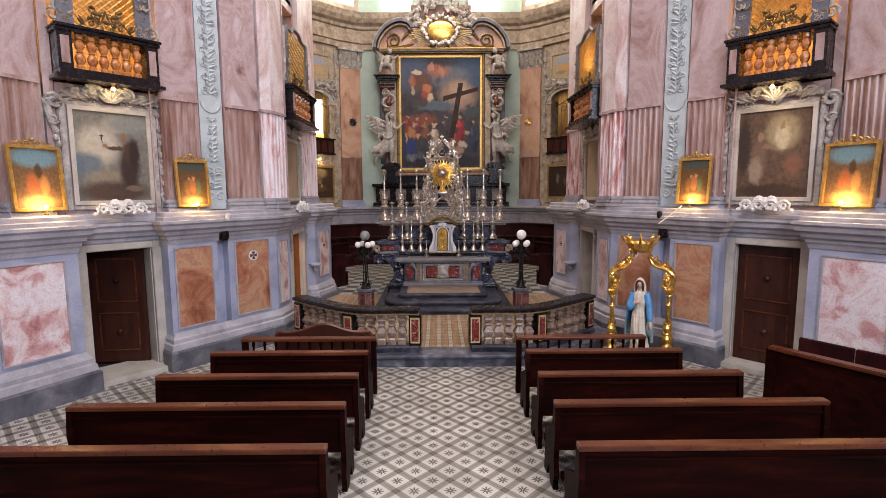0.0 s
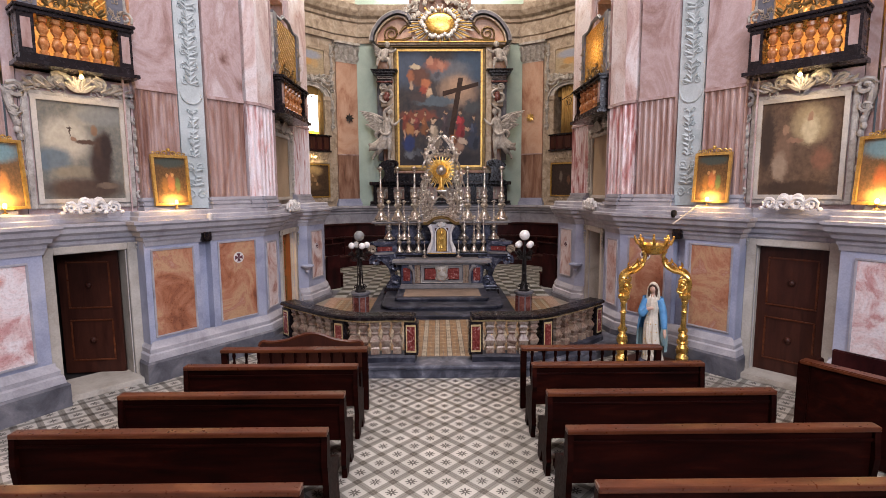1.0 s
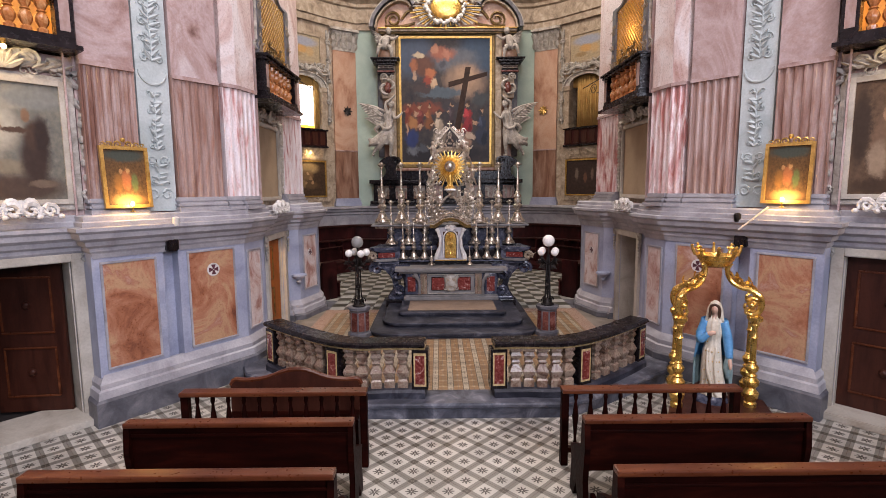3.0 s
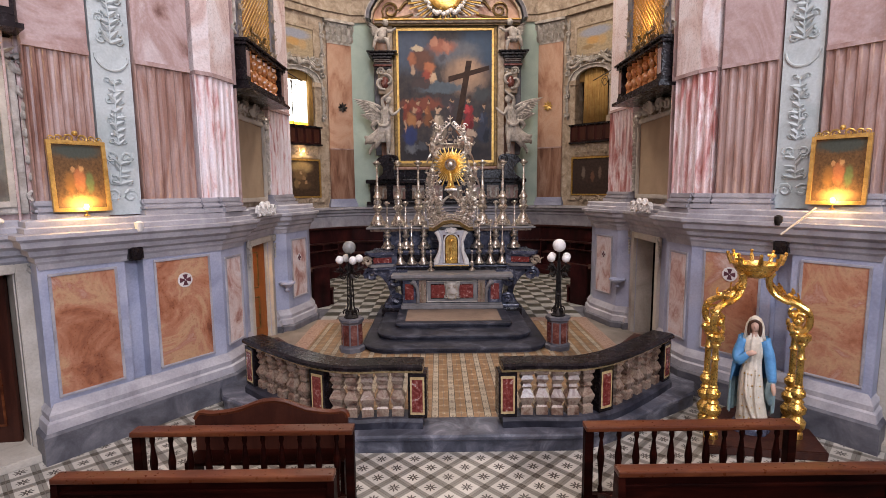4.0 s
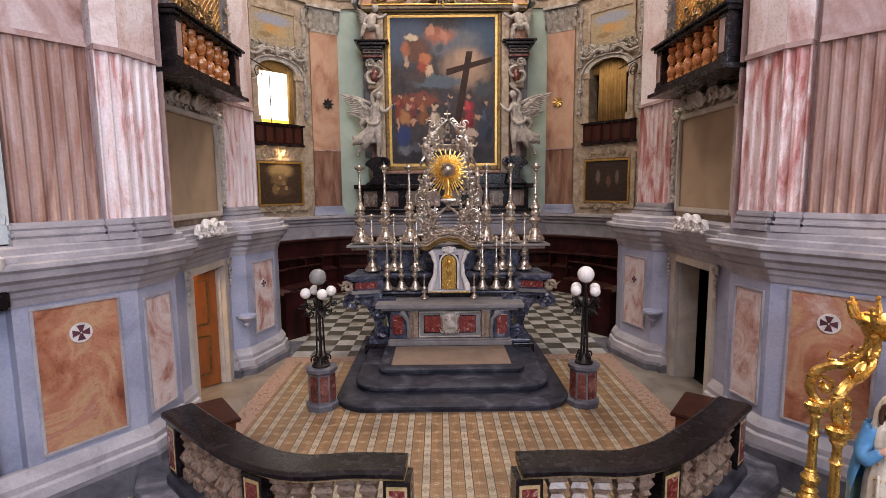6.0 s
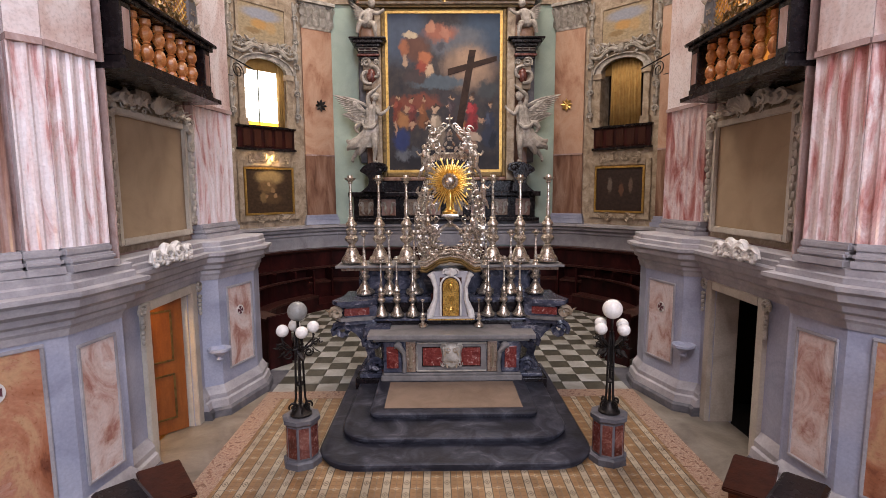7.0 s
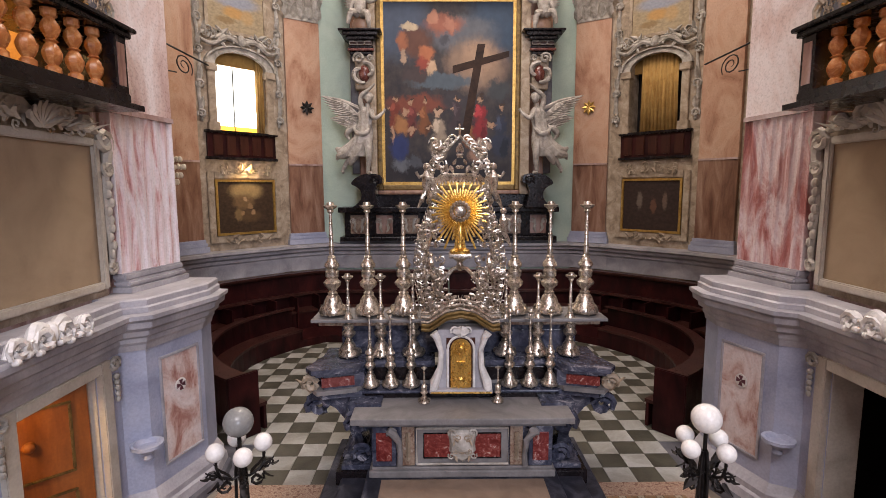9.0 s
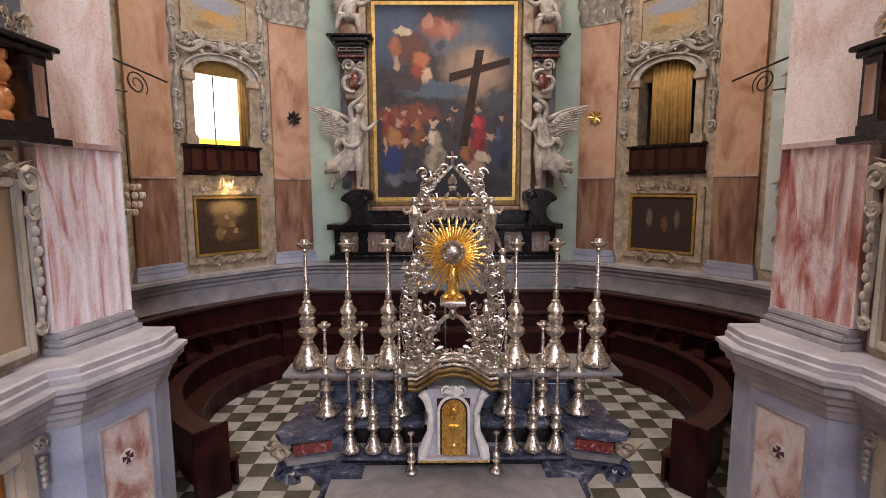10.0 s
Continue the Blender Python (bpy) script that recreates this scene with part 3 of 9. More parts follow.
floor_choir = solid("floor_choir", bm, SLATE, "black and white marble chequer floor of the choir", kind="structure")


def fluted(bm, p, q, a, b, z0, z1, n0, n1, flutes):
    """A fluted slab along a wall, with round hollows."""
    p, q = Vector(p), Vector(q)
    n = inward(p, q)
    s, e = p.lerp(q, a), p.lerp(q, b)
    poly = [s + n * n0, s + n * n1]
    w = 1.0 / flutes
    for i in range(flutes):
        for f, dep in ((0.12, 0), (0.28, 0.8), (0.5, 1.0), (0.72, 0.8), (0.88, 0)):
            poly.append(s.lerp(e, (i + f) * w) + n * (n1 - dep * 0.022))
    poly += [e + n * n1, e + n * n0]
    prism(bm, [(v.x, v.y) for v in poly], z0, z1)


for s in (1, -1):
    tag = "east" if s > 0 else "west"
    run = side(s, RUN)
    k3, k2, k1, s2r, s1r, s1, a, b, br, cr, c, d, e, f = run
    # dado walls with the doorways left open
    bm = bmesh.new()
    for p, q in ((k3, k2), (k2, k1), (s1, a), (c, d), (d, e), (e, f)):
        obox(bm, p, q, 0, 2.44, -0.45, 0)
    for p, q in ((k1, s2r), (s1r, s1), (b, br), (cr, c)):
        obox(bm, p, q, 0, 2.44, -0.03, 0)
    obox(bm, a, b, 0, 2.44, -0.45, 0, 0, 0.5)
    obox(bm, a, b, 0, 2.44, -0.45, -0.16, 0.5, 0.6)
    obox(bm, a, b, 0, 2.44, -0.45, 0, 0.6, 1)
    for p, q, lo, hi, top in ((s2r, s1r, 0.16, 0.66, 1.96), (br, cr, 0.13, 0.86, 2.02)):
        obox(bm, p, q, 0, 2.44, -0.3, 0, 0, lo)
        obox(bm, p, q, 0, 2.44, -0.3, 0, hi, 1)
        obox(bm, p, q, top, 2.44, -0.3, 0, lo, hi)
    solid("wall_lower_" + tag, bm, LAV, "lavender grey painted lower church wall", kind="structure")
    # upper walls
    up = side(s, UP)
    bm = bmesh.new()
    for i, (p, q) in enumerate(zip(up, up[1:])):
        if i in (2, 4, 7, 9):
            obox(bm, p, q, 2.44, 13.0, -0.12, -0.1)
        elif i in (3, 8):
            z0, z1 = (4.3, 7.0) if i == 3 else (4.44, 6.9)
            obox(bm, p, q, 2.44, z0, -0.5, -0.1)
            obox(bm, p, q, z1, 13.0, -0.5, -0.1)
        else:
            obox(bm, p, q, 2.44, 13.0, -0.5, -0.1)
    solid("wall_upper_" + tag, bm, ROSE, "veined rose marble upper church wall", kind="structure")
    bm = bmesh.new()
    prism(bm, side(s, [K1, K2, K3, (3.7, 14.75), (3.7, 13.4)]), 2.46, 2.584)
    prism(bm, side(s, [A, B, BR, CR, C, (5.9, 8.4), (4.7, 9.9), (3.6, 11.4)]), 2.46, 2.583)
    solid("ledge_top_" + tag, bm, PALE, "pale stone top of the pier", kind="structure")
    # plinth, base moulding, cornice and ledge
    plain = [run[:4], run[4:9], run[9:]]
    bm = bmesh.new()
    bm2 = bmesh.new()
    doorjamb = (Vector(s2r).lerp(Vector(s1r), 0.09), Vector(s2r).lerp(Vector(s1r), 0.73), Vector(br).lerp(Vector(cr), 0.05), Vector(br).lerp(Vector(cr), 0.93))
    pieces = (run[:4] + [tuple(doorjamb[0])], [tuple(doorjamb[1])] + run[4:9] + [tuple(doorjamb[2])], [tuple(doorjamb[3])] + run[9:])
    for ln in pieces:
        sweep(bm, ln, [(-0.05, 0.0), (0.15, 0.0), (0.15, 0.30), (0.12, 0.33), (-0.05, 0.33)], flip=s > 0)
        sweep(bm2, ln, [(-0.05, 0.33), (0.115, 0.33), (0.10, 0.42), (0.07, 0.44), (0.07, 0.50), (0.03, 0.56), (0.0, 0.60), (-0.05, 0.60)], flip=s > 0)
    solid("plinth_" + tag, bm, SLATE, "dark slate plinth along the church wall", kind="structure")
    solid("base_moulding_" + tag, bm2, PALE, "pale lavender base moulding", kind="structure")
    bm = bmesh.new()
    sweep(bm, run, [(-0.1, 2.06), (0.015, 2.06), (0.03, 2.12), (0.05, 2.15), (0.05, 2.19), (0.10, 2.22), (0.11, 2.27), (0.17, 2.31), (0.18, 2.37), (0.215, 2.40), (0.215, 2.44), (-0.1, 2.47)], flip=s > 0)
    solid("cornice_" + tag, bm, PALE, "grey stone cornice with stepped mouldings", kind="structure")
    bm = bmesh.new()
    sweep(bm, run, [(-0.11, 2.45), (0.125, 2.45), (0.125, 2.50), (0.105, 2.515), (0.105, 2.57), (0.085, 2.585), (-0.11, 2.585)], flip=s > 0)
    solid("ledge_" + tag, bm, PALE, "pale stone ledge above the cornice", kind="structure")
    # pilasters with bases, fluted lower shafts, bands and plain upper shafts
    k3, k2, k1, s2r, s1r, s1, a, b, br, cr, c, d, e, f = up
    for p, q, u, v, fl, m in ((a, b, 0.0, 0.11, 2, FLUTEP), (a, b, 0.14, 0.46, 6, FLUTE), (a, b, 0.69, 0.985, 6, FLUTE), (s1, a, 0.0, 1.0, 4, FLUTEP), (k2, k1, 0.0, 1.0, 7, FLUTEP), (c, d, 0.10, 0.62, 6, FLUTE), (d, e, 0.2, 0.7, 6, FLUTE)):
        if m is FLUTEP and s > 0:
            m = FLUTEPR
        pil = thing("pilaster", "fluted pink and red-brown marble wall pilaster", "pilaster", group="wall pilasters")
        bm = bmesh.new()
        ln = [Vector(p).lerp(Vector(q), t) for t in (max(0, u - 0.02), min(1, v + 0.02))]
        obox(bm, ln[0], ln[1], 2.585, 2.64, -0.1, 0.12)
        obox(bm, ln[0], ln[1], 2.64, 2.71, -0.1, 0.095, bevel=0.022)
        obox(bm, ln[0], ln[1], 2.71, 2.78, -0.1, 0.055, bevel=0.016)
        part("base", bm, PALE, pil, "pale moulded pilaster base")
        bm = bmesh.new()
        fluted(bm, p, q, u, v, 2.78, 4.36, -0.1, 0.02, fl)
        part("lower_shaft", bm, m, pil)
        bm = bmesh.new()
        obox(bm, p, q, 4.36, 4.41, -0.1, 0.045, u, v)
        part("band", bm, ROSE, pil)
        bm = bmesh.new()
        obox(bm, p, q, 4.41, 12.9, -0.1, 0.02, u, v)
        part("upper_shaft", bm, ROSE if m is FLUTE else PALEUP, pil)
    # stucco strip between the nave pilasters
    strip = thing("stucco_strip", "pale grey-green stucco strip with carved leaf scrolls", "relief", group="stucco strips")
    bm = bmesh.new()
    obox(bm, a, b, 2.6, 12.9, -0.1, -0.03, 0.47, 0.67)
    part("ground", bm, GREENS, strip)
    mid = Vector(a).lerp(Vector(b), 0.57)
    n = inward(a, b)
    dx = (Vector(b) - Vector(a)).normalized()
    X, N3, Z = Vector((dx.x, dx.y, 0)), Vector((n.x, n.y, 0)), Vector((0, 0, 1))
    bm = bmesh.new()
    o = Vector((mid.x, mid.y, 0)) - N3 * 0.03
    rnd = random.Random(21)
    for z0, z1, wide in ((2.95, 3.2, 0.13), (3.42, 4.15, 0.10), (4.55, 7.6, 0.15)):
        pts = [o + X * 0.012 * math.sin(z * 9) + Z * z + N3 * 0.012 for z in np.linspace(z0, z1, 14)]
        tube(bm, pts, 0.009, 5)
        z, k = z0, 0
        while z < z1:
            for g in (1, -1):
                a_ = rnd.uniform(0.15, 0.9)
                dirn = (X * g * math.cos(a_) + Z * math.sin(a_)).normalized()
                leaf(bm, o + Z * (z + rnd.uniform(-0.02, 0.02)), dirn.cross(N3), dirn, N3, wide * rnd.uniform(0.6, 1.0), 0.045 * rnd.uniform(0.8, 1.4), 0.35)
                if k % 3 == 0:
                    scroll(bm, o + X * g * wide * 0.6 + Z * (z + 0.04) + N3 * 0.01, X * g, Z * (1 if k % 2 else -1), wide * 0.38, 1.3, 0.2)
                elif k % 3 == 1:
                    blob(bm, o + X * g * wide * rnd.uniform(0.3, 0.8) + Z * (z + 0.03) + N3 * 0.01, 0.018, 6)
            z += 0.075
            k += 1
    for g in (1, -1):
        scroll(bm, o + X * 0.09 * g + Z * 2.82, X * g, Z, 0.09, 1.4, 0.22)
        scroll(bm, o + X * 0.08 * g + Z * 3.28, X * g, -Z, 0.075, 1.4, 0.22)
    arc = [o + N3 * 0.01 + X * (0.17 * math.cos(t)) + Z * (4.42 + 0.17 * math.sin(t)) for t in np.linspace(math.pi, 2 * math.pi, 12)]
    tube(bm, arc, 0.014, 5)
    part("leaf_scrollwork", bm, GREENS, strip, smooth=True)["kind"] = "stuff"


def wall_panel(p, q, u, v, z0, z1, m, label):
    """A framed stucco panel on the lower wall."""
    th = thing("wall_panel", label, "wall panel", group="lower wall panels")
    bm = bmesh.new()
    obox(bm, p, q, z0, z1, 0.0, 0.012, u, v)
    part("slab", bm, m, th)
    w = 0.03 / (Vector(q) - Vector(p)).length
    for z, y, g, h in ((z0 - 0.03, z0, u - w, v + w), (z1, z1 + 0.03, u - w, v + w)):
        bm = bmesh.new()
        obox(bm, p, q, z, y, 0.0, 0.025, g, h, bevel=0.006)
        part("rail", bm, PALE, th)
    for g, h in ((u - w, u), (v, v + w)):
        bm = bmesh.new()
        obox(bm, p, q, z0, z1, 0.0, 0.025, g, h, bevel=0.006)
        part("stile", bm, PALE, th)
    return th


def emblem(p, q, f, z, r):
    """A small round consecration cross."""
    p, q = Vector(p), Vector(q)
    n = inward(p, q)
    o = p.lerp(q, f) + n * 0.016
    dx = (q - p).normalized()
    X, N3, Z = Vector((dx.x, dx.y, 0)), Vector((n.x, n.y, 0)), Vector((0, 0, 1))
    c = Vector((o.x, o.y, z))
    th = thing("consecration_cross", "white disc with a dark painted cross", "emblem", group="consecration crosses")

    def disc(rr, d0, d1):
        bm = bmesh.new()
        lo = [c + N3 * d0 + rr * (math.cos(t) * X + math.sin(t) * Z) for t in np.linspace(0, 2 * math.pi, 25)[:-1]]
        v0 = [bm.verts.new(w) for w in lo]
        v1 = [bm.verts.new(w + N3 * (d1 - d0)) for w in lo]
        bm.faces.new(v0[::-1])
        bm.faces.new(v1)
        for i in range(24):
            bm.faces.new((v0[i], v0[(i + 1) % 24], v1[(i + 1) % 24], v1[i]))
        return bm

    part("disc", disc(r, 0, 0.008), WHITE, th)
    bm = bmesh.new()
    for i in range(4):
        t = i * math.pi / 2
        d1 = math.cos(t) * X + math.sin(t) * Z
        d2 = -math.sin(t) * X + math.cos(t) * Z
        pts = [c + d1 * 0.08 * r + d2 * 0.10 * r, c + d1 * 0.75 * r + d2 * 0.36 * r, c + d1 * 0.75 * r - d2 * 0.36 * r, c + d1 * 0.08 * r - d2 * 0.10 * r]
        v0 = [bm.verts.new(w + N3 * 0.008) for w in pts]
        v1 = [bm.verts.new(w + N3 * 0.012) for w in pts]
        bm.faces.new(v1)
        for k in range(4):
            bm.faces.new((v0[k], v0[(k + 1) % 4], v1[(k + 1) % 4], v1[k]))
    part("cross", bm, CREST, th, "dark red painted cross")
    return th


for s in (1, -1):
    k3, k2, k1, s2r, s1r, s1, a, b, br, cr, c, d, e, f = side(s, RUN)
    wall_panel(a, b, 0.10, 0.43, 0.68, 2.0, ORANGE, "orange marbled wall panel with a consecration cross")
    emblem(a, b, 0.26, 1.73, 0.095)
    wall_panel(a, b, 0.66, 0.96, 0.68, 1.98, ORANGE, "orange marbled wall panel in a grey frame")
    wall_panel(c, d, 0.18, 0.86, 0.68, 1.95, PINK, "pink and white marbled wall panel in a grey frame")
    wall_panel(d, e, 0.15, 0.85, 0.68, 1.95, PINK, "pink and white marbled wall panel in a grey frame")
    wall_panel(s1, a, 0.18, 0.84, 0.72, 1.92, PALEPINK, "pink marbled panel on the chancel pier")
    wall_panel(k1, k2, 0.22, 0.86, 0.80, 1.90, PALEPINK, "pink marbled panel on the chancel pier")
    emblem(k1, k2, 0.52, 1.55, 0.075)

# rear wall, ceilings and the closed choir walls
bm = bmesh.new()
box(bm, -6.6, 6.6, -7.0, -6.5, 0, 13)
solid("wall_rear", bm, LAV, "plain rear wall of the church", kind="structure")
bm = bmesh.new()
for x0, x1, y0, y1 in ((-6.8, -3.0, -7, 15.4), (3.0, 6.8, -7, 15.4), (-3.0, 3.0, -7, 0.2), (-3.0, 3.0, 6.2, 15.4)):
    box(bm, x0, x1, y0, y1, 13.0, 13.2)
for x0, x1, y0, y1 in ((-6.9, -2.25, 15.4, 23), (2.25, 6.9, 15.4, 23), (-2.25, 2.25, 15.4, 15.7), (-2.25, 2.25, 18.7, 23)):
    box(bm, x0, x1, y0, y1, 13.0, 13.2)
solid("ceiling", bm, VAULT, "pale plaster vault", kind="structure")

NODES = [29, 37.5, 55.5, 64, 80, 97]
for s in (1, -1):
    tag = "east" if s > 0 else "west"
    pts = side(s, [apse(t) for t in NODES])
    bm = bmesh.new()
    for i, (p, q) in enumerate(zip(pts, pts[1:])):
        if i == 1:
            obox(bm, p, q, 0, 4.85, -0.4, 0)
            obox(bm, p, q, 6.75, 9.75, -0.4, 0)
            obox(bm, p, q, 4.85, 6.75, -0.4, 0, 0, 0.22)
            obox(bm, p, q, 4.85, 6.75, -0.4, 0, 0.80, 1)
            obox(bm, p, q, 9.75, 13, -0.4, 0)
        else:
            obox(bm, p, q, 0, 13, -0.4, 0)
    p = side(s, [(3.45, 14.8), (6.6, 15.2)])
    obox(bm, p[0], p[1], 0, 13, -0.3, 0.0)
    p = side(s, [(3.02, 14.7), (3.9, 14.86)])
    obox(bm, p[0], p[1], 0, 2.44, -0.1, 0.0)
    solid("wall_apse_" + tag, bm, STUCCOD, "beige stuccoed curving choir wall", kind="structure")
    for i, m in ((0, TAN), (2, TAN), (3, GREENS), (4, TAN)):
        p, q = pts[i], pts[i + 1]
        if i == 3:
            st = thing("choir_relief_strip", "grey-green stucco strip with leaf scrolls in the choir", "relief", group="choir strips")
            bm = bmesh.new()
            obox(bm, p, q, 2.5, 9.0, 0.0, 0.04, 0.05, 0.95)
            part("ground", bm, GREENS, st)
            n = inward(p, q)
            o = Vector(p).lerp(Vector(q), 0.4) + n * 0.04
            dx = (Vector(q) - Vector(p)).normalized()
            bm = bmesh.new()
            for z in (2.9, 3.9, 4.9, 5.9, 6.9, 7.9):
                foliage(bm, (o.x, o.y, z), (dx.x, dx.y, 0), (0, 0, 1), (n.x, n.y, 0), 0.7, 0.85, 12, 0.1, int(z * 7))
            part("leaf_scrollwork", bm, STUCCO, st, smooth=True)["kind"] = "stuff"
            continue
        pil = thing("choir_pilaster", "tan marble choir pilaster with a stucco capital", "pilaster", group="choir pilasters")
        for nm, z0, z1, n1, mm in (("base", 2.28, 2.55, 0.14, LAV), ("lower_shaft", 2.55, 4.18, 0.08, BROWNM), ("band", 4.18, 4.22, 0.10, ROSE), ("upper_shaft", 4.22, 7.55, 0.08, TAN)):
            bm = bmesh.new()
            if nm == "base":
                obox(bm, p, q, 2.28, 2.40, 0, 0.16, -0.02, 1.02)
                obox(bm, p, q, 2.40, 2.48, 0, 0.13, 0, 1.0, bevel=0.015)
                obox(bm, p, q, 2.48, 2.55, 0, 0.11, 0.02, 0.98, bevel=0.012)
            else:
                obox(bm, p, q, z0, z1, 0, n1, 0.06, 0.94)
            part(nm, bm, mm, pil)
        n = inward(p, q)
        o = Vector(p).lerp(Vector(q), 0.5) + n * 0.1
        dx = (Vector(q) - Vector(p)).normalized()
        bm = bmesh.new()
        w = (Vector(q) - Vector(p)).length
        obox(bm, p, q, 7.55, 8.2, 0, 0.1, 0.08, 0.92)
        obox(bm, p, q, 8.2, 8.28, 0, 0.2, -0.04, 1.04)
        for zz in (7.6, 7.85):
            for t in np.linspace(-0.4, 0.4, 5):
                leaf(bm, (o.x + dx.x * w * t, o.y + dx.y * w * t, zz), (dx.x, dx.y, 0), (0, 0, 1), (n.x, n.y, 0), 0.28, 0.2, 0.5)
        for g in (1, -1):
            scroll(bm, (o.x + dx.x * w * 0.42 * g, o.y + dx.y * w * 0.42 * g, 8.1), (dx.x * g, dx.y * g, 0), (0, 0, 1), 0.13, 1.4, 0.25)
        part("capital", bm, STUCCO, pil, "carved stucco capital", smooth=True)
bm = bmesh.new()
box(bm, -3.2, 3.2, 21.58, 22.0, 0, 9.75)
box(bm, -3.2, 3.2, 21.58, 22.0, 9.75, 13)
solid("wall_apse_centre", bm, GREEN, "pale green plaster wall behind the altar painting", kind="structure")
line = [apse(t) for t in (97, 80, 64, 55.5, 37.5, 29)]
line = line + [(-x, y) for x, y in line[::-1]]
bm = bmesh.new()
sweep(bm, line, [(-0.1, 1.62), (0.06, 1.62), (0.06, 1.95), (0.10, 1.99), (0.10, 2.05), (0.20, 2.10), (0.22, 2.16), (0.30, 2.20), (0.30, 2.26), (-0.1, 2.28)])
solid("cornice_choir", bm, PALE, "grey stone cornice above the choir stalls", kind="structure")
bm = bmesh.new()
sweep(bm, line, [(-0.1, 8.3), (0.10, 8.3), (0.10, 8.5), (0.15, 8.52), (0.15, 8.98), (0.22, 9.02), (0.24, 9.12), (0.36, 9.2), (0.46, 9.36), (0.5, 9.55), (-0.1, 9.58)])
solid("entablature_choir", bm, STUCCOD, "deep beige entablature round the choir", kind="structure")

# ---- doors ----
def panelled(parent, p, q, u, v, z0, z1, n0, m):
    bm = bmesh.new()
    obox(bm, p, q, z0, z1, n0, n0 + 0.045, u, v)
    leafo = part("leaf", bm, m, parent)
    w = v - u
    h = z1 - z0
    for zz, hh in ((z0 + 0.10 * h, 0.34 * h), (z0 + 0.53 * h, 0.38 * h)):
        for k, (g0, g1, y0, y1) in enumerate(((0.14, 0.86, 0, 0.025), (0.14, 0.86, hh - 0.025, hh), (0.14, 0.17, 0.03, hh - 0.03), (0.83, 0.86, 0.03, hh - 0.03))):
            bm = bmesh.new()
            obox(bm, p, q, zz + y0, zz + y1, n0 + 0.045, n0 + 0.062, u + w * g0, u + w * g1, bevel=0.006)
            part("panel_moulding", bm, WOODT if m is WOODW else DGILT, leafo)
        P, Q = Vector(p), Vector(q)
        nn = inward(p, q)
        o = P.lerp(Q, u + w * 0.5) + nn * (n0 + 0.05)
        bm = bmesh.new()
        blob(bm, (o.x, o.y, zz + hh / 2), 0.05)
        part("boss", bm, m, leafo, smooth=True)
    return leafo


def doorway(p, q, lo, hi, z0, top, depth, label):
    """A stone door surround with scrolled ears."""
    th = thing("door_surround", label, "door frame", group="door surrounds")
    L = (Vector(q) - Vector(p)).length
    w = 0.13 / L
    for nm, a, b, y0, y1 in (("jamb", lo - w, lo, z0, top + 0.10), ("jamb", hi, hi + w, z0, top + 0.10), ("lintel", lo, hi, top, top + 0.10)):
        bm = bmesh.new()
        obox(bm, p, q, y0, y1, -0.02, 0.05, a, b, bevel=0.008)
        part(nm, bm, STONE, th)
    n = inward(p, q)
    d = (Vector(q) - Vector(p)).normalized()
    for f, g in ((lo - w * 1.25, -1), (hi + w * 1.25, 1)):
        o = Vector(p).lerp(Vector(q), f) + n * 0.06
        bm = bmesh.new()
        scroll(bm, (o.x, o.y, top + 0.04), (d.x * g, d.y * g, 0), (0, 0, 1), 0.075, 1.6, 0.3, 14)
        for k in range(5):
            blob(bm, (o.x + d.x * 0.012 * g, o.y + d.y * 0.012 * g, top - 0.08 - 0.055 * k), (0.03 - 0.002 * k, 0.03 - 0.002 * k, 0.03), 6)
        part("scroll_ear", bm, STUCCO, th, smooth=True)
    return th


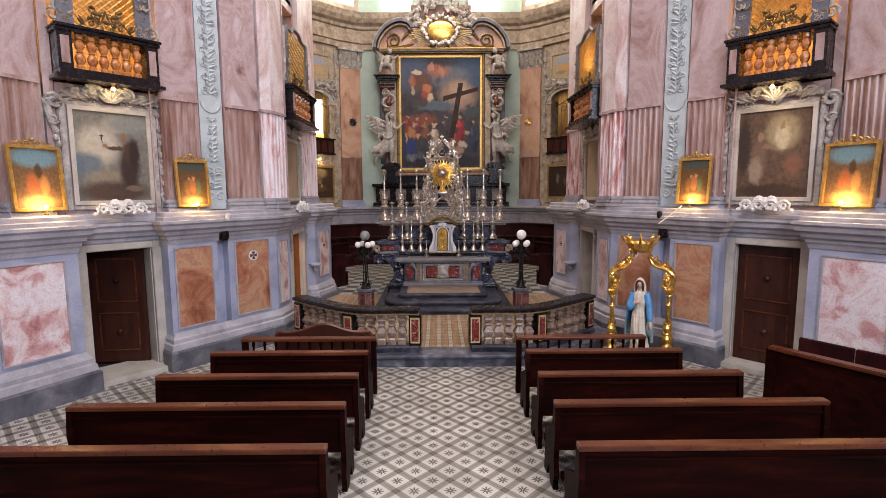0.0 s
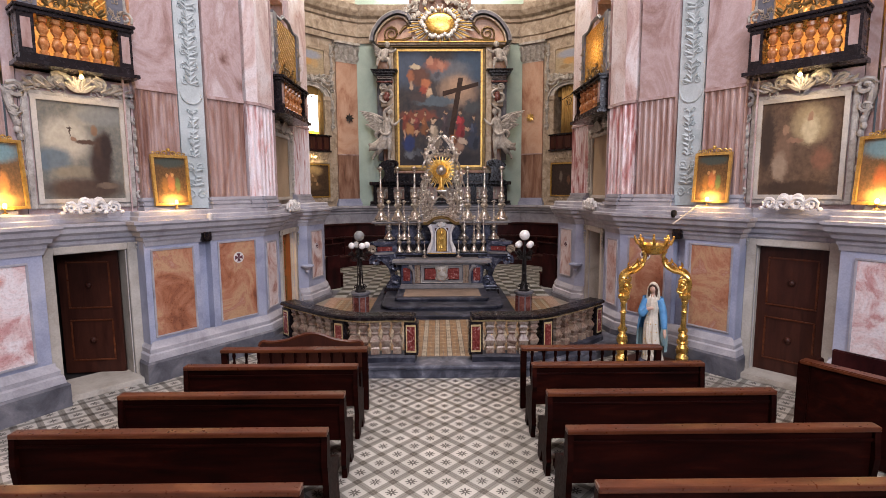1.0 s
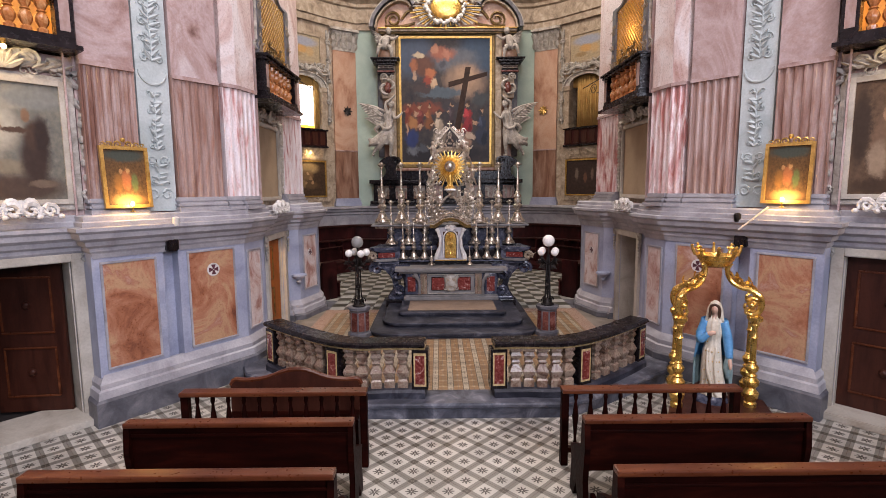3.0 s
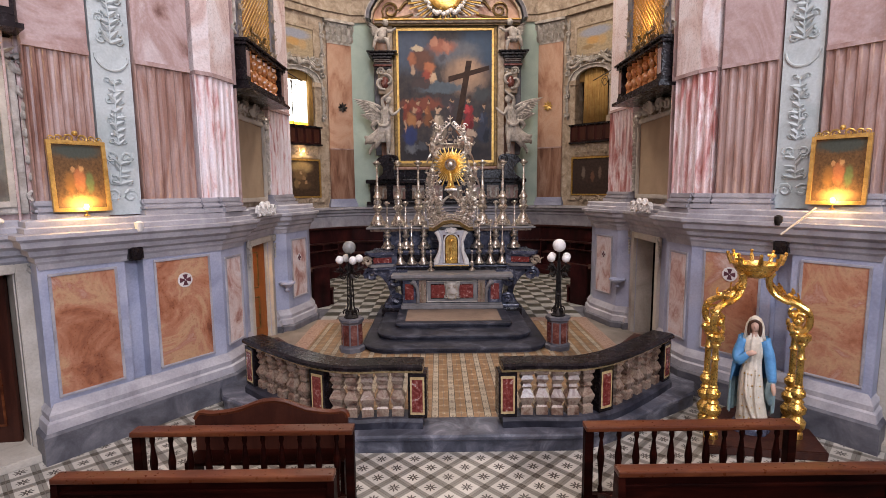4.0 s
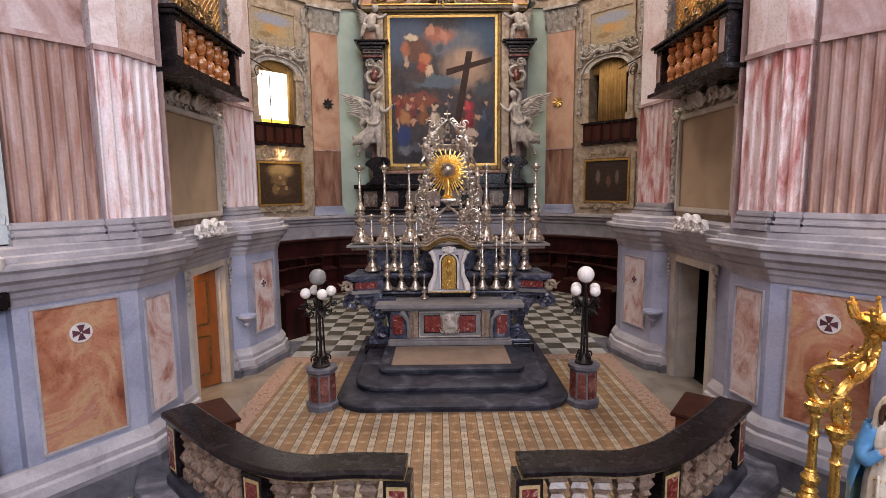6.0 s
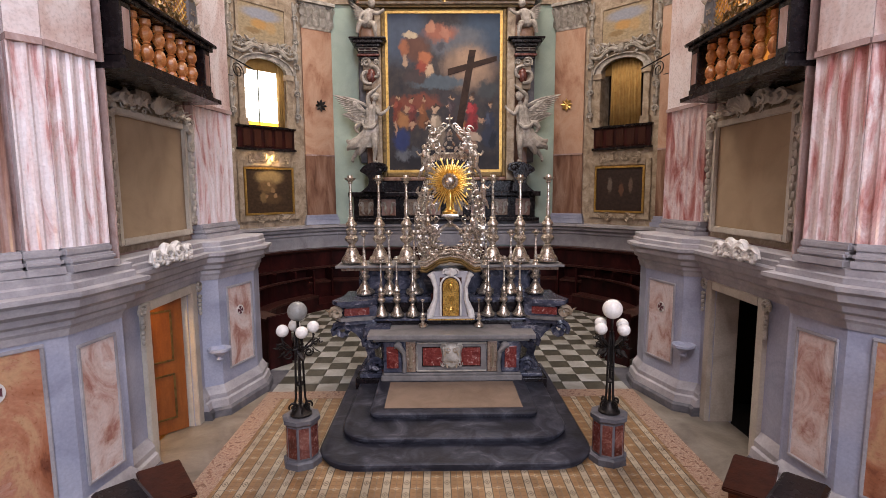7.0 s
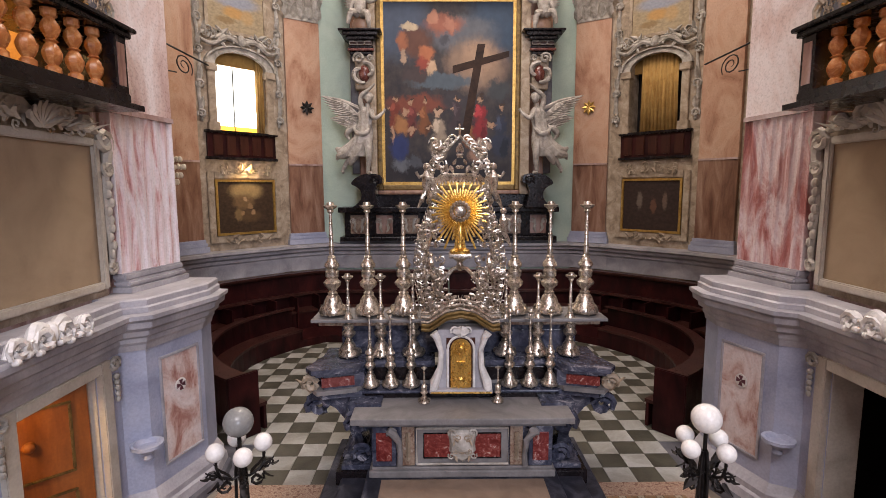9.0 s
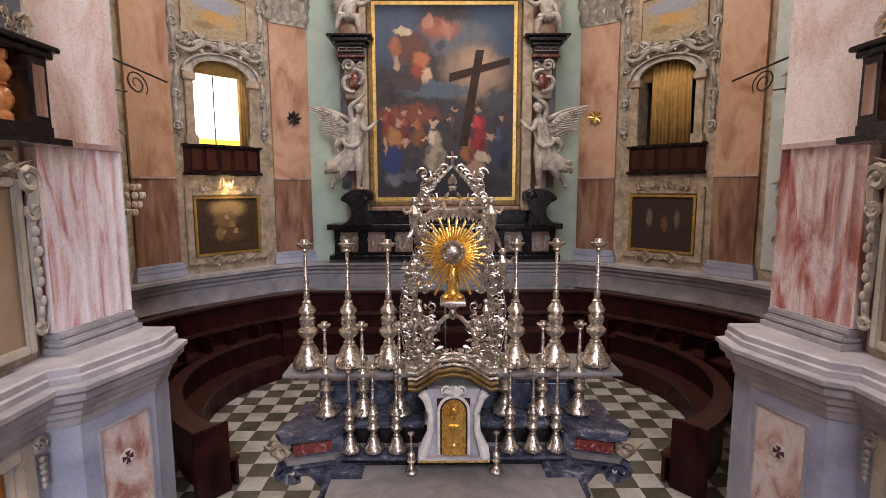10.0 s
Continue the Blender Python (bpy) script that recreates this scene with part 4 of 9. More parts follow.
for s in (1, -1):
    k3, k2, k1, s2r, s1r, s1, a, b, br, cr, c, d, e, f = side(s, RUN)
    tag = "1" if s > 0 else "2"
    doorway(br, cr, 0.13, 0.86, 0.0, 2.02, 0.3, "cream stone door surround with scrolled ears")
    doorway(s2r, s1r, 0.16, 0.66, FL, 1.96, 0.3, "cream stone doorway of the chancel")
    bm = bmesh.new()
    obox(bm, br, cr, 0.0, 0.09, -0.5, 0.30, 0.06, 0.93, bevel=0.01)
    solid("door_sill", bm, STONE, "worn pale stone door sill", kind="structure")
    dr = thing("door_" + tag, "dark walnut panelled door, closed" if s > 0 else "dark walnut panelled door, half open", "door", kind="structure")
    if s > 0:
        panelled(dr, br, cr, 0.13, 0.86, 0.09, 2.02, -0.16, WOODW)
    else:
        nn = inward(br, cr)
        dd = (Vector(cr) - Vector(br)).normalized()
        hinge = Vector(br).lerp(Vector(cr), 0.15) - nn * 0.26
        free = hinge + dd * 0.62 - nn * 0.60
        panelled(dr, tuple(hinge), tuple(free), 0.0, 1.0, 0.09, 2.0, 0.0, WOODW)
    for p, q, lo, hi, z0, top in ((br, cr, 0.13, 0.86, 0.09, 2.02), (s2r, s1r, 0.16, 0.66, FL + 0.005, 1.96)):
        w = 0.012 / (Vector(q) - Vector(p)).length
        bm = bmesh.new()
        obox(bm, p, q, z0, top, -0.31, -0.021, lo, lo + w)
        obox(bm, p, q, z0, top, -0.31, -0.021, hi - w, hi)
        obox(bm, p, q, top - 0.012, top, -0.31, -0.021, lo + w, hi - w)
        solid("door_lining", bm, STONE, "cream stone lining of the doorway", kind="structure")
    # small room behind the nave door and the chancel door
    # DARK walls carry the room's darkness in their colour
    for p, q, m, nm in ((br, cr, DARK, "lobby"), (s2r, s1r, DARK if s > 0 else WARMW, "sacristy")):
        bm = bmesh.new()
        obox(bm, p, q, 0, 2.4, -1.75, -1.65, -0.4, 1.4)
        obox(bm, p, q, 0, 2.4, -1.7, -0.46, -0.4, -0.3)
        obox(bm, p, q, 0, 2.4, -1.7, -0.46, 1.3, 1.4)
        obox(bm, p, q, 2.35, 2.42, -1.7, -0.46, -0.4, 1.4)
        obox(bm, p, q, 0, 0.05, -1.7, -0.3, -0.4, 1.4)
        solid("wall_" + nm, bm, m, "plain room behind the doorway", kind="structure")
    if s < 0:
        n = inward(s2r, s1r)
        o = Vector(s2r).lerp(Vector(s1r), 0.70) - n * 0.52
        bulb("sacristy_lamp", (o.x, o.y, 2.15), 58, (1.0, 0.62, 0.22), 0.1)
        dr2 = thing("door_3", "honey-coloured panelled door, standing open", "door", kind="structure")
        h = Vector(s2r).lerp(Vector(s1r), 0.172) - n * 0.10
        panelled(dr2, tuple(h), tuple(h - n * 0.62 + Vector((0, -0.60))), 0.0, 1.0, FL + 0.02, 1.94, 0.0, WOODH)
    # holy water bowl on the pier
    bm = bmesh.new()
    lathe(bm, [(0.0, -0.16), (0.03, -0.15), (0.05, -0.12), (0.03, -0.09), (0.10, -0.03), (0.15, 0.0), (0.15, 0.03), (0.12, 0.03), (0.09, -0.01)], 16, (s * 3.12, 13.50, 1.12))
    solid("holy_water_bowl", bm, LAV, "small grey stone bowl on the pier", "bowl", smooth=True)


# ---- galleries with balusters and gilt lattice ----
BALP = [(0.055, 0), (0.055, 0.05), (0.035, 0.065), (0.05, 0.085), (0.066, 0.12), (0.07, 0.15), (0.05, 0.195), (0.032, 0.215), (0.052, 0.225), (0.032, 0.24), (0.05, 0.265), (0.068, 0.30), (0.064, 0.335), (0.036, 0.375), (0.055, 0.39), (0.055, 0.44)]


def gallery(p, q, u, v, z, warm, label, high, out=0.22):
    th = thing("gallery", label, "gallery", group="singing galleries")
    P, Q = Vector(p), Vector(q)
    n = inward(p, q)
    L = (Q - P).length
    bm = bmesh.new()
    obox(bm, p, q, z, z + 0.05, -0.5, out + 0.08, u - 0.04, v + 0.04)
    obox(bm, p, q, z + 0.05, z + 0.14, -0.5, out + 0.02, u, v, bevel=0.01)
    part("floor_slab", bm, BLACK, th)
    for f in (u, v - 0.17 / L):
        bm = bmesh.new()
        obox(bm, p, q, z + 0.14, z + 0.62, out - 0.16, out, f, f + 0.17 / L)
        post = part("post", bm, BLACK, th)
        bm = bmesh.new()
        obox(bm, p, q, z + 0.2, z + 0.56, out, out + 0.008, f + 0.035 / L, f + 0.135 / L)
        part("inlay", bm, FLUTE, post)
    bm = bmesh.new()
    for f in (u, v - 0.05 / L):
        obox(bm, p, q, z + 0.14, z + 0.62, -0.4, out - 0.17, f, f + 0.05 / L)
    obox(bm, p, q, z + 0.62, z + 0.67, -0.4, out + 0.03, u - 0.02, v + 0.02, bevel=0.008)
    obox(bm, p, q, z + 0.67, z + 0.71, -0.4, out + 0.07, u - 0.03, v + 0.03, bevel=0.008)
    part("rail", bm, BLACK, th)
    m = 6
    for i in range(m):
        f = u + 0.2 / L + (v - u - 0.4 / L) * (i + 0.5) / m
        o = P.lerp(Q, f) + n * (out - 0.08)
        bm = bmesh.new()
        lathe(bm, [(r * 0.95, h * 1.07) for r, h in BALP], 8, (o.x, o.y, z + 0.14))
        part("baluster", bm, BALUS, th, smooth=True)
    # gilt lattice above the rail, between carved uprights
    bm = bmesh.new()
    d = (Q - P).normalized()
    w = (v - u) * L - 0.50
    o = P.lerp(Q, (u + v) / 2) + n * (out - 0.14)
    zz0, hh = z + 0.73, high
    cell = 0.095
    k = int((w + hh) / cell)
    for g in (1, -1):
        for i in range(k + 1):
            x0 = -w / 2 + i * cell
            a0, a1 = max(0.0, x0 - w / 2), min(hh, x0 + w / 2)
            if a1 <= a0:
                continue
            pt = [(g * (x0 - t), t) for t in (a0, a1)]
            tube(bm, [(o.x + d.x * x, o.y + d.y * x, zz0 + t) for x, t in pt], 0.010, 4)
    lat = part("lattice", bm, GILT, th, "gilt lattice screen")
    X3, N3, Z3 = Vector((d.x, d.y, 0)), Vector((n.x, n.y, 0)), Vector((0, 0, 1))
    o3 = Vector((o.x, o.y, zz0))
    bm = bmesh.new()
    foliage(bm, o3 + Z3 * 0.16 + N3 * 0.02, X3, Z3, N3, w * 0.75, 0.26, 16, 0.06, 17)
    for g in (1, -1):
        limb(bm, [o3 + X3 * g * w * 0.42 + Z3 * 0.03 + N3 * 0.02, o3 + X3 * g * w * 0.25 + Z3 * 0.16 + N3 * 0.02, o3 + X3 * g * w * 0.10 + Z3 * 0.10 + N3 * 0.02, o3 + Z3 * 0.30 + N3 * 0.02], [0.012, 0.016, 0.014, 0.01], 6)
    part("lattice_ornament", bm, DGILT, lat, "carved gilt scrollwork on the lattice", smooth=True)["kind"] = "stuff"
    for g in (1, -1):
        oo = o + d * g * (w / 2 + 0.105)
        bm = bmesh.new()
        c4 = [oo - d * 0.10 - n * 0.04, oo + d * 0.10 - n * 0.04, oo + d * 0.10 + n * 0.03, oo - d * 0.10 + n * 0.03]
        hexa(bm, [(*q, zz0 - 0.02) for q in c4] + [(*q, zz0 + hh + 0.06) for q in c4])
        up_ = part("carved_upright", bm, SLATE, th, "grey-green carved upright")
        bm = bmesh.new()
        foliage(bm, (oo.x + n.x * 0.03, oo.y + n.y * 0.03, zz0 + hh / 2), X3, Z3, N3, 0.15, hh * 0.95, 18, 0.045, 19)
        part("leaf_relief", bm, STUCCOD, up_, smooth=True)["kind"] = "stuff"
        bm = bmesh.new()
        e = oo + d * g * 0.13
        scroll(bm, (e.x, e.y, zz0 + 0.12), X3 * g, Z3, 0.10, 1.4, 0.25)
        limb(bm, [(e.x, e.y, zz0 + 0.20), (e.x - d.x * g * 0.03, e.y - d.y * g * 0.03, zz0 + hh * 0.6), (e.x, e.y, zz0 + hh)], [0.03, 0.02, 0.03], 6)
        part("scroll_wing", bm, STUCCO, th, smooth=True)
    bm = bmesh.new()
    tube(bm, [o3 - X3 * w / 2 + Z3 * (hh + 0.02), o3 - X3 * w * 0.3 + Z3 * (hh + 0.03), o3 - X3 * w * 0.15 + Z3 * (hh + 0.14), o3 + X3 * w * 0.15 + Z3 * (hh + 0.14), o3 + X3 * w * 0.3 + Z3 * (hh + 0.03), o3 + X3 * w / 2 + Z3 * (hh + 0.02)], 0.04, 6)
    part("top_moulding", bm, SLATE, th, smooth=True)
    # the gallery's warm lit recess
    bm = bmesh.new()
    obox(bm, p, q, z, z + 2.9, -1.5, -1.42, u - 0.06, v + 0.06)
    obox(bm, p, q, z, z + 2.9, -1.45, -0.5, u - 0.08, u - 0.04)
    obox(bm, p, q, z, z + 2.9, -1.45, -0.5, v + 0.04, v + 0.08)
    obox(bm, p, q, z + 2.85, z + 2.95, -1.45, -0.1, u - 0.08, v + 0.08)
    obox(bm, p, q, z - 0.02, z + 0.1, -1.45, -0.45, u - 0.08, v + 0.08)
    solid("wall_gallery_recess", bm, WARMW, "ochre plaster recess behind the gallery", kind="structure")
    c = P.lerp(Q, (u + v) / 2) - n * 0.45
    bulb("gallery_lamp", (c.x, c.y, z + 0.75), warm * 2.1, (1.0, 0.6, 0.24), 0.12)
    return th


def stucco_frame(p, q, u, v, z0, z1, n0, m, seed, rich=10):
    """A carved stucco surround round a panel or picture."""
    th = thing("carved_surround", "carved stucco picture surround with scrolls and leaves", "relief", group="carved surrounds")
    P, Q = Vector(p), Vector(q)
    n = inward(p, q)
    d = (Q - P).normalized()
    L = (Q - P).length
    w = 0.075 / L
    for nm, a, b, y0, y1 in (("stile", u - w, u, z0 - 0.075, z1 + 0.075), ("stile", v, v + w, z0 - 0.075, z1 + 0.075), ("rail", u, v, z0 - 0.075, z0), ("rail", u, v, z1, z1 + 0.075)):
        bm = bmesh.new()
        obox(bm, p, q, y0, y1, n0, n0 + 0.05, a, b, bevel=0.012)
        part(nm, bm, m, th)
    X, N3, Z = Vector((d.x, d.y, 0)), Vector((n.x, n.y, 0)), Vector((0, 0, 1))
    H = z1 - z0
    for f, g in ((u - 1.7 * w, -1), (v + 1.7 * w, 1)):
        o = P.lerp(Q, f) + n * (n0 + 0.03)
        o = Vector((o.x, o.y, 0))
        bm = bmesh.new()
        # ear scroll at the top, a flat band with a leaf drop, and a curl at the foot
        limb(bm, [o + Z * (z1 + 0.10) - X * g * 0.02, o + Z * (z1 + 0.02) + X * g * 0.07, o + Z * (z1 - 0.16) + X * g * 0.05, o + Z * (z1 - 0.34 * H) - X * g * 0.01, o + Z * (z0 + 0.40 * H) + X * g * 0.0, o + Z * (z0 + 0.20 * H) + X * g * 0.03, o + Z * (z0 + 0.05) + X * g * 0.0], [0.035, 0.055, 0.05, 0.032, 0.028, 0.032, 0.02], 8)
        scroll(bm, o + Z * (z1 + 0.05) + N3 * 0.03, X * g, Z, 0.12, 1.5, 0.30, 14)
        scroll(bm, o + Z * (z1 - 0.20) + N3 * 0.03 + X * g * 0.02, -X * g, -Z, 0.08, 1.4, 0.34)
        scroll(bm, o + Z * (z0 + 0.12) + N3 * 0.02, X * g, -Z, 0.07, 1.4, 0.34)
        for k in range(9):
            zz = z1 - 0.36 - k * H * 0.065
            blob(bm, o + Z * zz + N3 * 0.035 + X * 0.022 * math.sin(k * 2.4), (0.04 - 0.0015 * k, 0.04 - 0.0015 * k, 0.05), 7)
        part("side_scrollwork", bm, m, th, smooth=True)["kind"] = "stuff"
    o = P.lerp(Q, (u + v) / 2) + n * (n0 + 0.04)
    o = Vector((o.x, o.y, z1 + 0.13))
    W = (v - u) * L
    bm = bmesh.new()
    for g in (1, -1):
        limb(bm, [o + X * g * 0.06 + Z * 0.10, o + X * g * W * 0.16 + Z * 0.15, o + X * g * W * 0.30 + Z * 0.04, o + X * g * W * 0.42 + Z * 0.06, o + X * g * W * 0.54 + Z * 0.0], [0.05, 0.075, 0.06, 0.06, 0.03], 8)
        scroll(bm, o + X * g * W * 0.20 + Z * 0.10 + N3 * 0.05, X * g, Z, 0.11, 1.5, 0.32, 14)
        scroll(bm, o + X * g * W * 0.40 + Z * 0.05 + N3 * 0.04, -X * g, Z, 0.09, 1.4, 0.34)
        for k in range(5):
            leaf(bm, o + X * g * (0.04 + W * 0.10 * k) + N3 * 0.04, X, (Z * 0.5 + X * g * 0.9).normalized(), N3, 0.16, 0.09, 0.5)
    for k in range(7):
        a_ = (k - 3) * 0.36
        leaf(bm, o + N3 * 0.06 - Z * 0.03, X * math.cos(a_) - Z * math.sin(a_), Z * math.cos(a_) + X * math.sin(a_), N3, 0.20, 0.08, 0.3)
    foliage(bm, o + Z * 0.03, X, Z, N3, W * 1.05, 0.16, rich, 0.06, seed)
    part("crest", bm, m, th, smooth=True)["kind"] = "stuff"
    return th


def foot_ornament(p, q, f, z, w, n0):
    P, Q = Vector(p), Vector(q)
    n = inward(p, q)
    d = (Q - P).normalized()
    o = P.lerp(Q, f) + n * n0
    X, N3, Z = Vector((d.x, d.y, 0)), Vector((n.x, n.y, 0)), Vector((0, 0, 1))
    bm = bmesh.new()
    c = Vector((o.x, o.y, z + 0.11))
    for g in (1, -1):
        limb(bm, [c + X * g * 0.03 + Z * 0.06, c + X * g * w * 0.16 + Z * 0.10, c + X * g * w * 0.28 - Z * 0.02, c + X * g * w * 0.40 + Z * 0.05, c + X * g * w * 0.50 - Z * 0.04], [0.04, 0.045, 0.035, 0.04, 0.02], 7)
        for t, r, up_ in ((0.13, 0.095, 1), (0.27, 0.06, -1), (0.40, 0.085, 1)):
            scroll(bm, c + X * w * t * g + N3 * 0.03, X * g, Z * up_, r, 1.4, 0.34)
        for k in range(4):
            blob(bm, c + X * g * (0.05 + 0.10 * k) - Z * (0.05 + 0.02 * (k % 2)) + N3 * 0.03, (0.035, 0.035, 0.03), 6)
    blob(bm, (o.x, o.y, z + 0.14), (0.06, 0.06, 0.09))
    solid("scroll_ornament", bm, WHITE, "white stucco scroll ornament lying on the ledge", "ornament", group="ledge ornaments", smooth=True)


def oil(name, p, q, u, v, z0, z1, n0, m, label, group="wall paintings", lean=0.0, frame_m=None, fw=0.03):
    """A canvas, with a thin gilt slip round it."""
    P, Q = Vector(p), Vector(q)
    if (Q - P).cross(inward(p, q)) > 0:
        P, Q, u, v = Q, P, 1 - v, 1 - u
    n = inward(p, q)
    a, b = P.lerp(Q, u) + n * n0, P.lerp(Q, v) + n * n0
    th = thing(name, label, "painting", group=group)
    t = n * lean
    bm = bmesh.new()
    uvquad(bm, (a.x, a.y, z0), (b.x, b.y, z0), (b.x - t.x, b.y - t.y, z1), (a.x - t.x, a.y - t.y, z1))
    cv = part("canvas", bm, m, th)
    frame_m = frame_m or GILT
    d = (b - a).normalized()
    for nm, c0, c1, y0, y1 in (("frame_stile", a - d * fw, a, z0 - fw, z1 + fw), ("frame_stile", b, b + d * fw, z0 - fw, z1 + fw), ("frame_rail", a, b, z0 - fw, z0), ("frame_rail", a, b, z1, z1 + fw)):
        bm = bmesh.new()
        l0, l1 = lean * (y0 - z0) / (z1 - z0), lean * (y1 - z0) / (z1 - z0)
        q4 = lambda l: [c0 - n * (l + 0.02), c1 - n * (l + 0.02), c1 - n * (l - 0.03), c0 - n * (l - 0.03)]
        hexa(bm, [(*w, y0) for w in q4(l0)] + [(*w, y1) for w in q4(l1)])
        part(nm, bm, frame_m, th)
    return th, a, b, n, d


LAND = canvas("landscape_oil", ((0.12, 0.12, 0.105), (0.19, 0.175, 0.14)), [(0.3, 0.62, 0.34, 0.26, (0.40, 0.36, 0.28)), (0.55, 0.86, 0.20, 0.10, (0.36, 0.32, 0.24)), (0.75, 0.88, 0.4, 0.12, (0.20, 0.20, 0.18)), (0.14, 0.40, 0.26, 0.16, (0.11, 0.14, 0.16)), (0.45, 0.28, 0.4, 0.08, (0.20, 0.17, 0.12)), (0.5, 0.10, 0.6, 0.14, (0.065, 0.042, 0.03)), (0.72, 0.36, 0.17, 0.30, (0.040, 0.024, 0.018)), (0.74, 0.56, 0.12, 0.16, (0.060, 0.034, 0.022)), (0.55, 0.60, 0.16, 0.03, (0.075, 0.042, 0.026)), (0.66, 0.73, 0.05, 0.065, (0.20, 0.115, 0.065)), (0.40, 0.62, 0.04, 0.03, (0.22, 0.13, 0.08)), (0.78, 0.14, 0.16, 0.04, (0.14, 0.10, 0.07)), (0.80, 0.55, 0.09, 0.22, (0.030, 0.018, 0.014)), (0.36, 0.70, 0.012, 0.07, (0.05, 0.03, 0.02)), (0.36, 0.73, 0.035, 0.012, (0.05, 0.03, 0.02))], 0.07)
VISION = canvas("vision_oil", ((0.075, 0.046, 0.03), (0.13, 0.085, 0.055)), [(0.62, 0.75, 0.28, 0.24, (0.30, 0.23, 0.13)), (0.62, 0.70, 0.12, 0.18, (0.48, 0.40, 0.25)), (0.62, 0.82, 0.05, 0.05, (0.30, 0.18, 0.11)), (0.30, 0.45, 0.13, 0.30, (0.16, 0.10, 0.065)), (0.26, 0.30, 0.12, 0.18, (0.27, 0.20, 0.14)), (0.32, 0.70, 0.05, 0.06, (0.26, 0.16, 0.10)), (0.44, 0.58, 0.12, 0.03, (0.24, 0.14, 0.09)), (0.78, 0.38, 0.14, 0.14, (0.17, 0.085, 0.055)), (0.08, 0.6, 0.12, 0.4, (0.045, 0.03, 0.022)), (0.5, 0.07, 0.6, 0.1, (0.050, 0.032, 0.022))])
VOTIVE = canvas("votive_oil", ((0.06, 0.035, 0.015), (0.14, 0.075, 0.03)), [(0.5, 0.9, 0.6, 0.14, (0.05, 0.06, 0.05)), (0.5, 0.45, 0.14, 0.22, (0.32, 0.12, 0.05)), (0.3, 0.4, 0.12, 0.2, (0.20, 0.10, 0.03)), (0.7, 0.4, 0.1, 0.2, (0.10, 0.13, 0.05)), (0.55, 0.62, 0.06, 0.06, (0.42, 0.24, 0.10)), (0.38, 0.60, 0.05, 0.05, (0.36, 0.20, 0.09)), (0.5, 0.1, 0.5, 0.12, (0.24, 0.13, 0.05))])
VOTIVEB = canvas("votive_oil_blue", ((0.09, 0.06, 0.03), (0.18, 0.10, 0.05)), [(0.5, 0.85, 0.6, 0.2, (0.14, 0.24, 0.28)), (0.55, 0.62, 0.1, 0.14, (0.07, 0.04, 0.02)), (0.4, 0.4, 0.16, 0.22, (0.30, 0.10, 0.04)), (0.65, 0.38, 0.12, 0.2, (0.36, 0.17, 0.06)), (0.5, 0.1, 0.5, 0.14, (0.30, 0.17, 0.07))])
SMALLOIL = canvas("choir_oil", ((0.035, 0.022, 0.014), (0.07, 0.042, 0.024)), [(0.5, 0.82, 0.34, 0.20, (0.30, 0.21, 0.10)), (0.45, 0.60, 0.22, 0.18, (0.17, 0.105, 0.05)), (0.55, 0.32, 0.25, 0.14, (0.10, 0.06, 0.03)), (0.48, 0.66, 0.04, 0.05, (0.40, 0.26, 0.14)), (0.62, 0.40, 0.05, 0.06, (0.34, 0.21, 0.11)), (0.42, 0.38, 0.04, 0.05, (0.30, 0.18, 0.09)), (0.56, 0.52, 0.05, 0.07, (0.26, 0.16, 0.08)), (0.35, 0.35, 0.08, 0.15, (0.20, 0.13, 0.06))])
DIMOIL = canvas("dim_choir_oil", ((0.025, 0.018, 0.015), (0.05, 0.03, 0.025)), [(0.3, 0.6, 0.06, 0.2, (0.14, 0.11, 0.09)), (0.55, 0.5, 0.06, 0.18, (0.12, 0.06, 0.04)), (0.75, 0.6, 0.05, 0.2, (0.13, 0.09, 0.07))])
FRESCO = canvas("choir_fresco", ((0.28, 0.22, 0.14), (0.42, 0.34, 0.22)), [(0.5, 0.75, 0.5, 0.2, (0.28, 0.30, 0.36)), (0.45, 0.45, 0.22, 0.16, (0.46, 0.27, 0.10)), (0.7, 0.4, 0.14, 0.2, (0.44, 0.30, 0.15)), (0.3, 0.25, 0.2, 0.1, (0.26, 0.18, 0.09))])
def figure(u, v, h, robe, lean=0.0, skin=(0.34, 0.21, 0.13)):
    """A standing figure in a painting as soft patches: skirt, chest, arms and head."""
    lit = tuple(min(1.0, c * 1.7 + 0.01) for c in robe)
    dim = tuple(c * 0.5 for c in robe)
    return [(u, v + 0.22 * h, 0.27 * h, 0.26 * h, robe), (u + 0.10 * h, v + 0.16 * h, 0.12 * h, 0.18 * h, dim), (u + lean * 0.5, v + 0.55 * h, 0.19 * h, 0.20 * h, robe), (u + lean * 0.5 - 0.06 * h, v + 0.58 * h, 0.09 * h, 0.14 * h, lit),
            (u + lean - 0.22 * h, v + 0.55 * h, 0.11 * h, 0.035 * h, skin), (u + lean, v + 0.84 * h, 0.085 * h, 0.075 * h, skin), (u + lean + 0.02 * h, v + 0.90 * h, 0.08 * h, 0.04 * h, (0.05, 0.03, 0.02))]


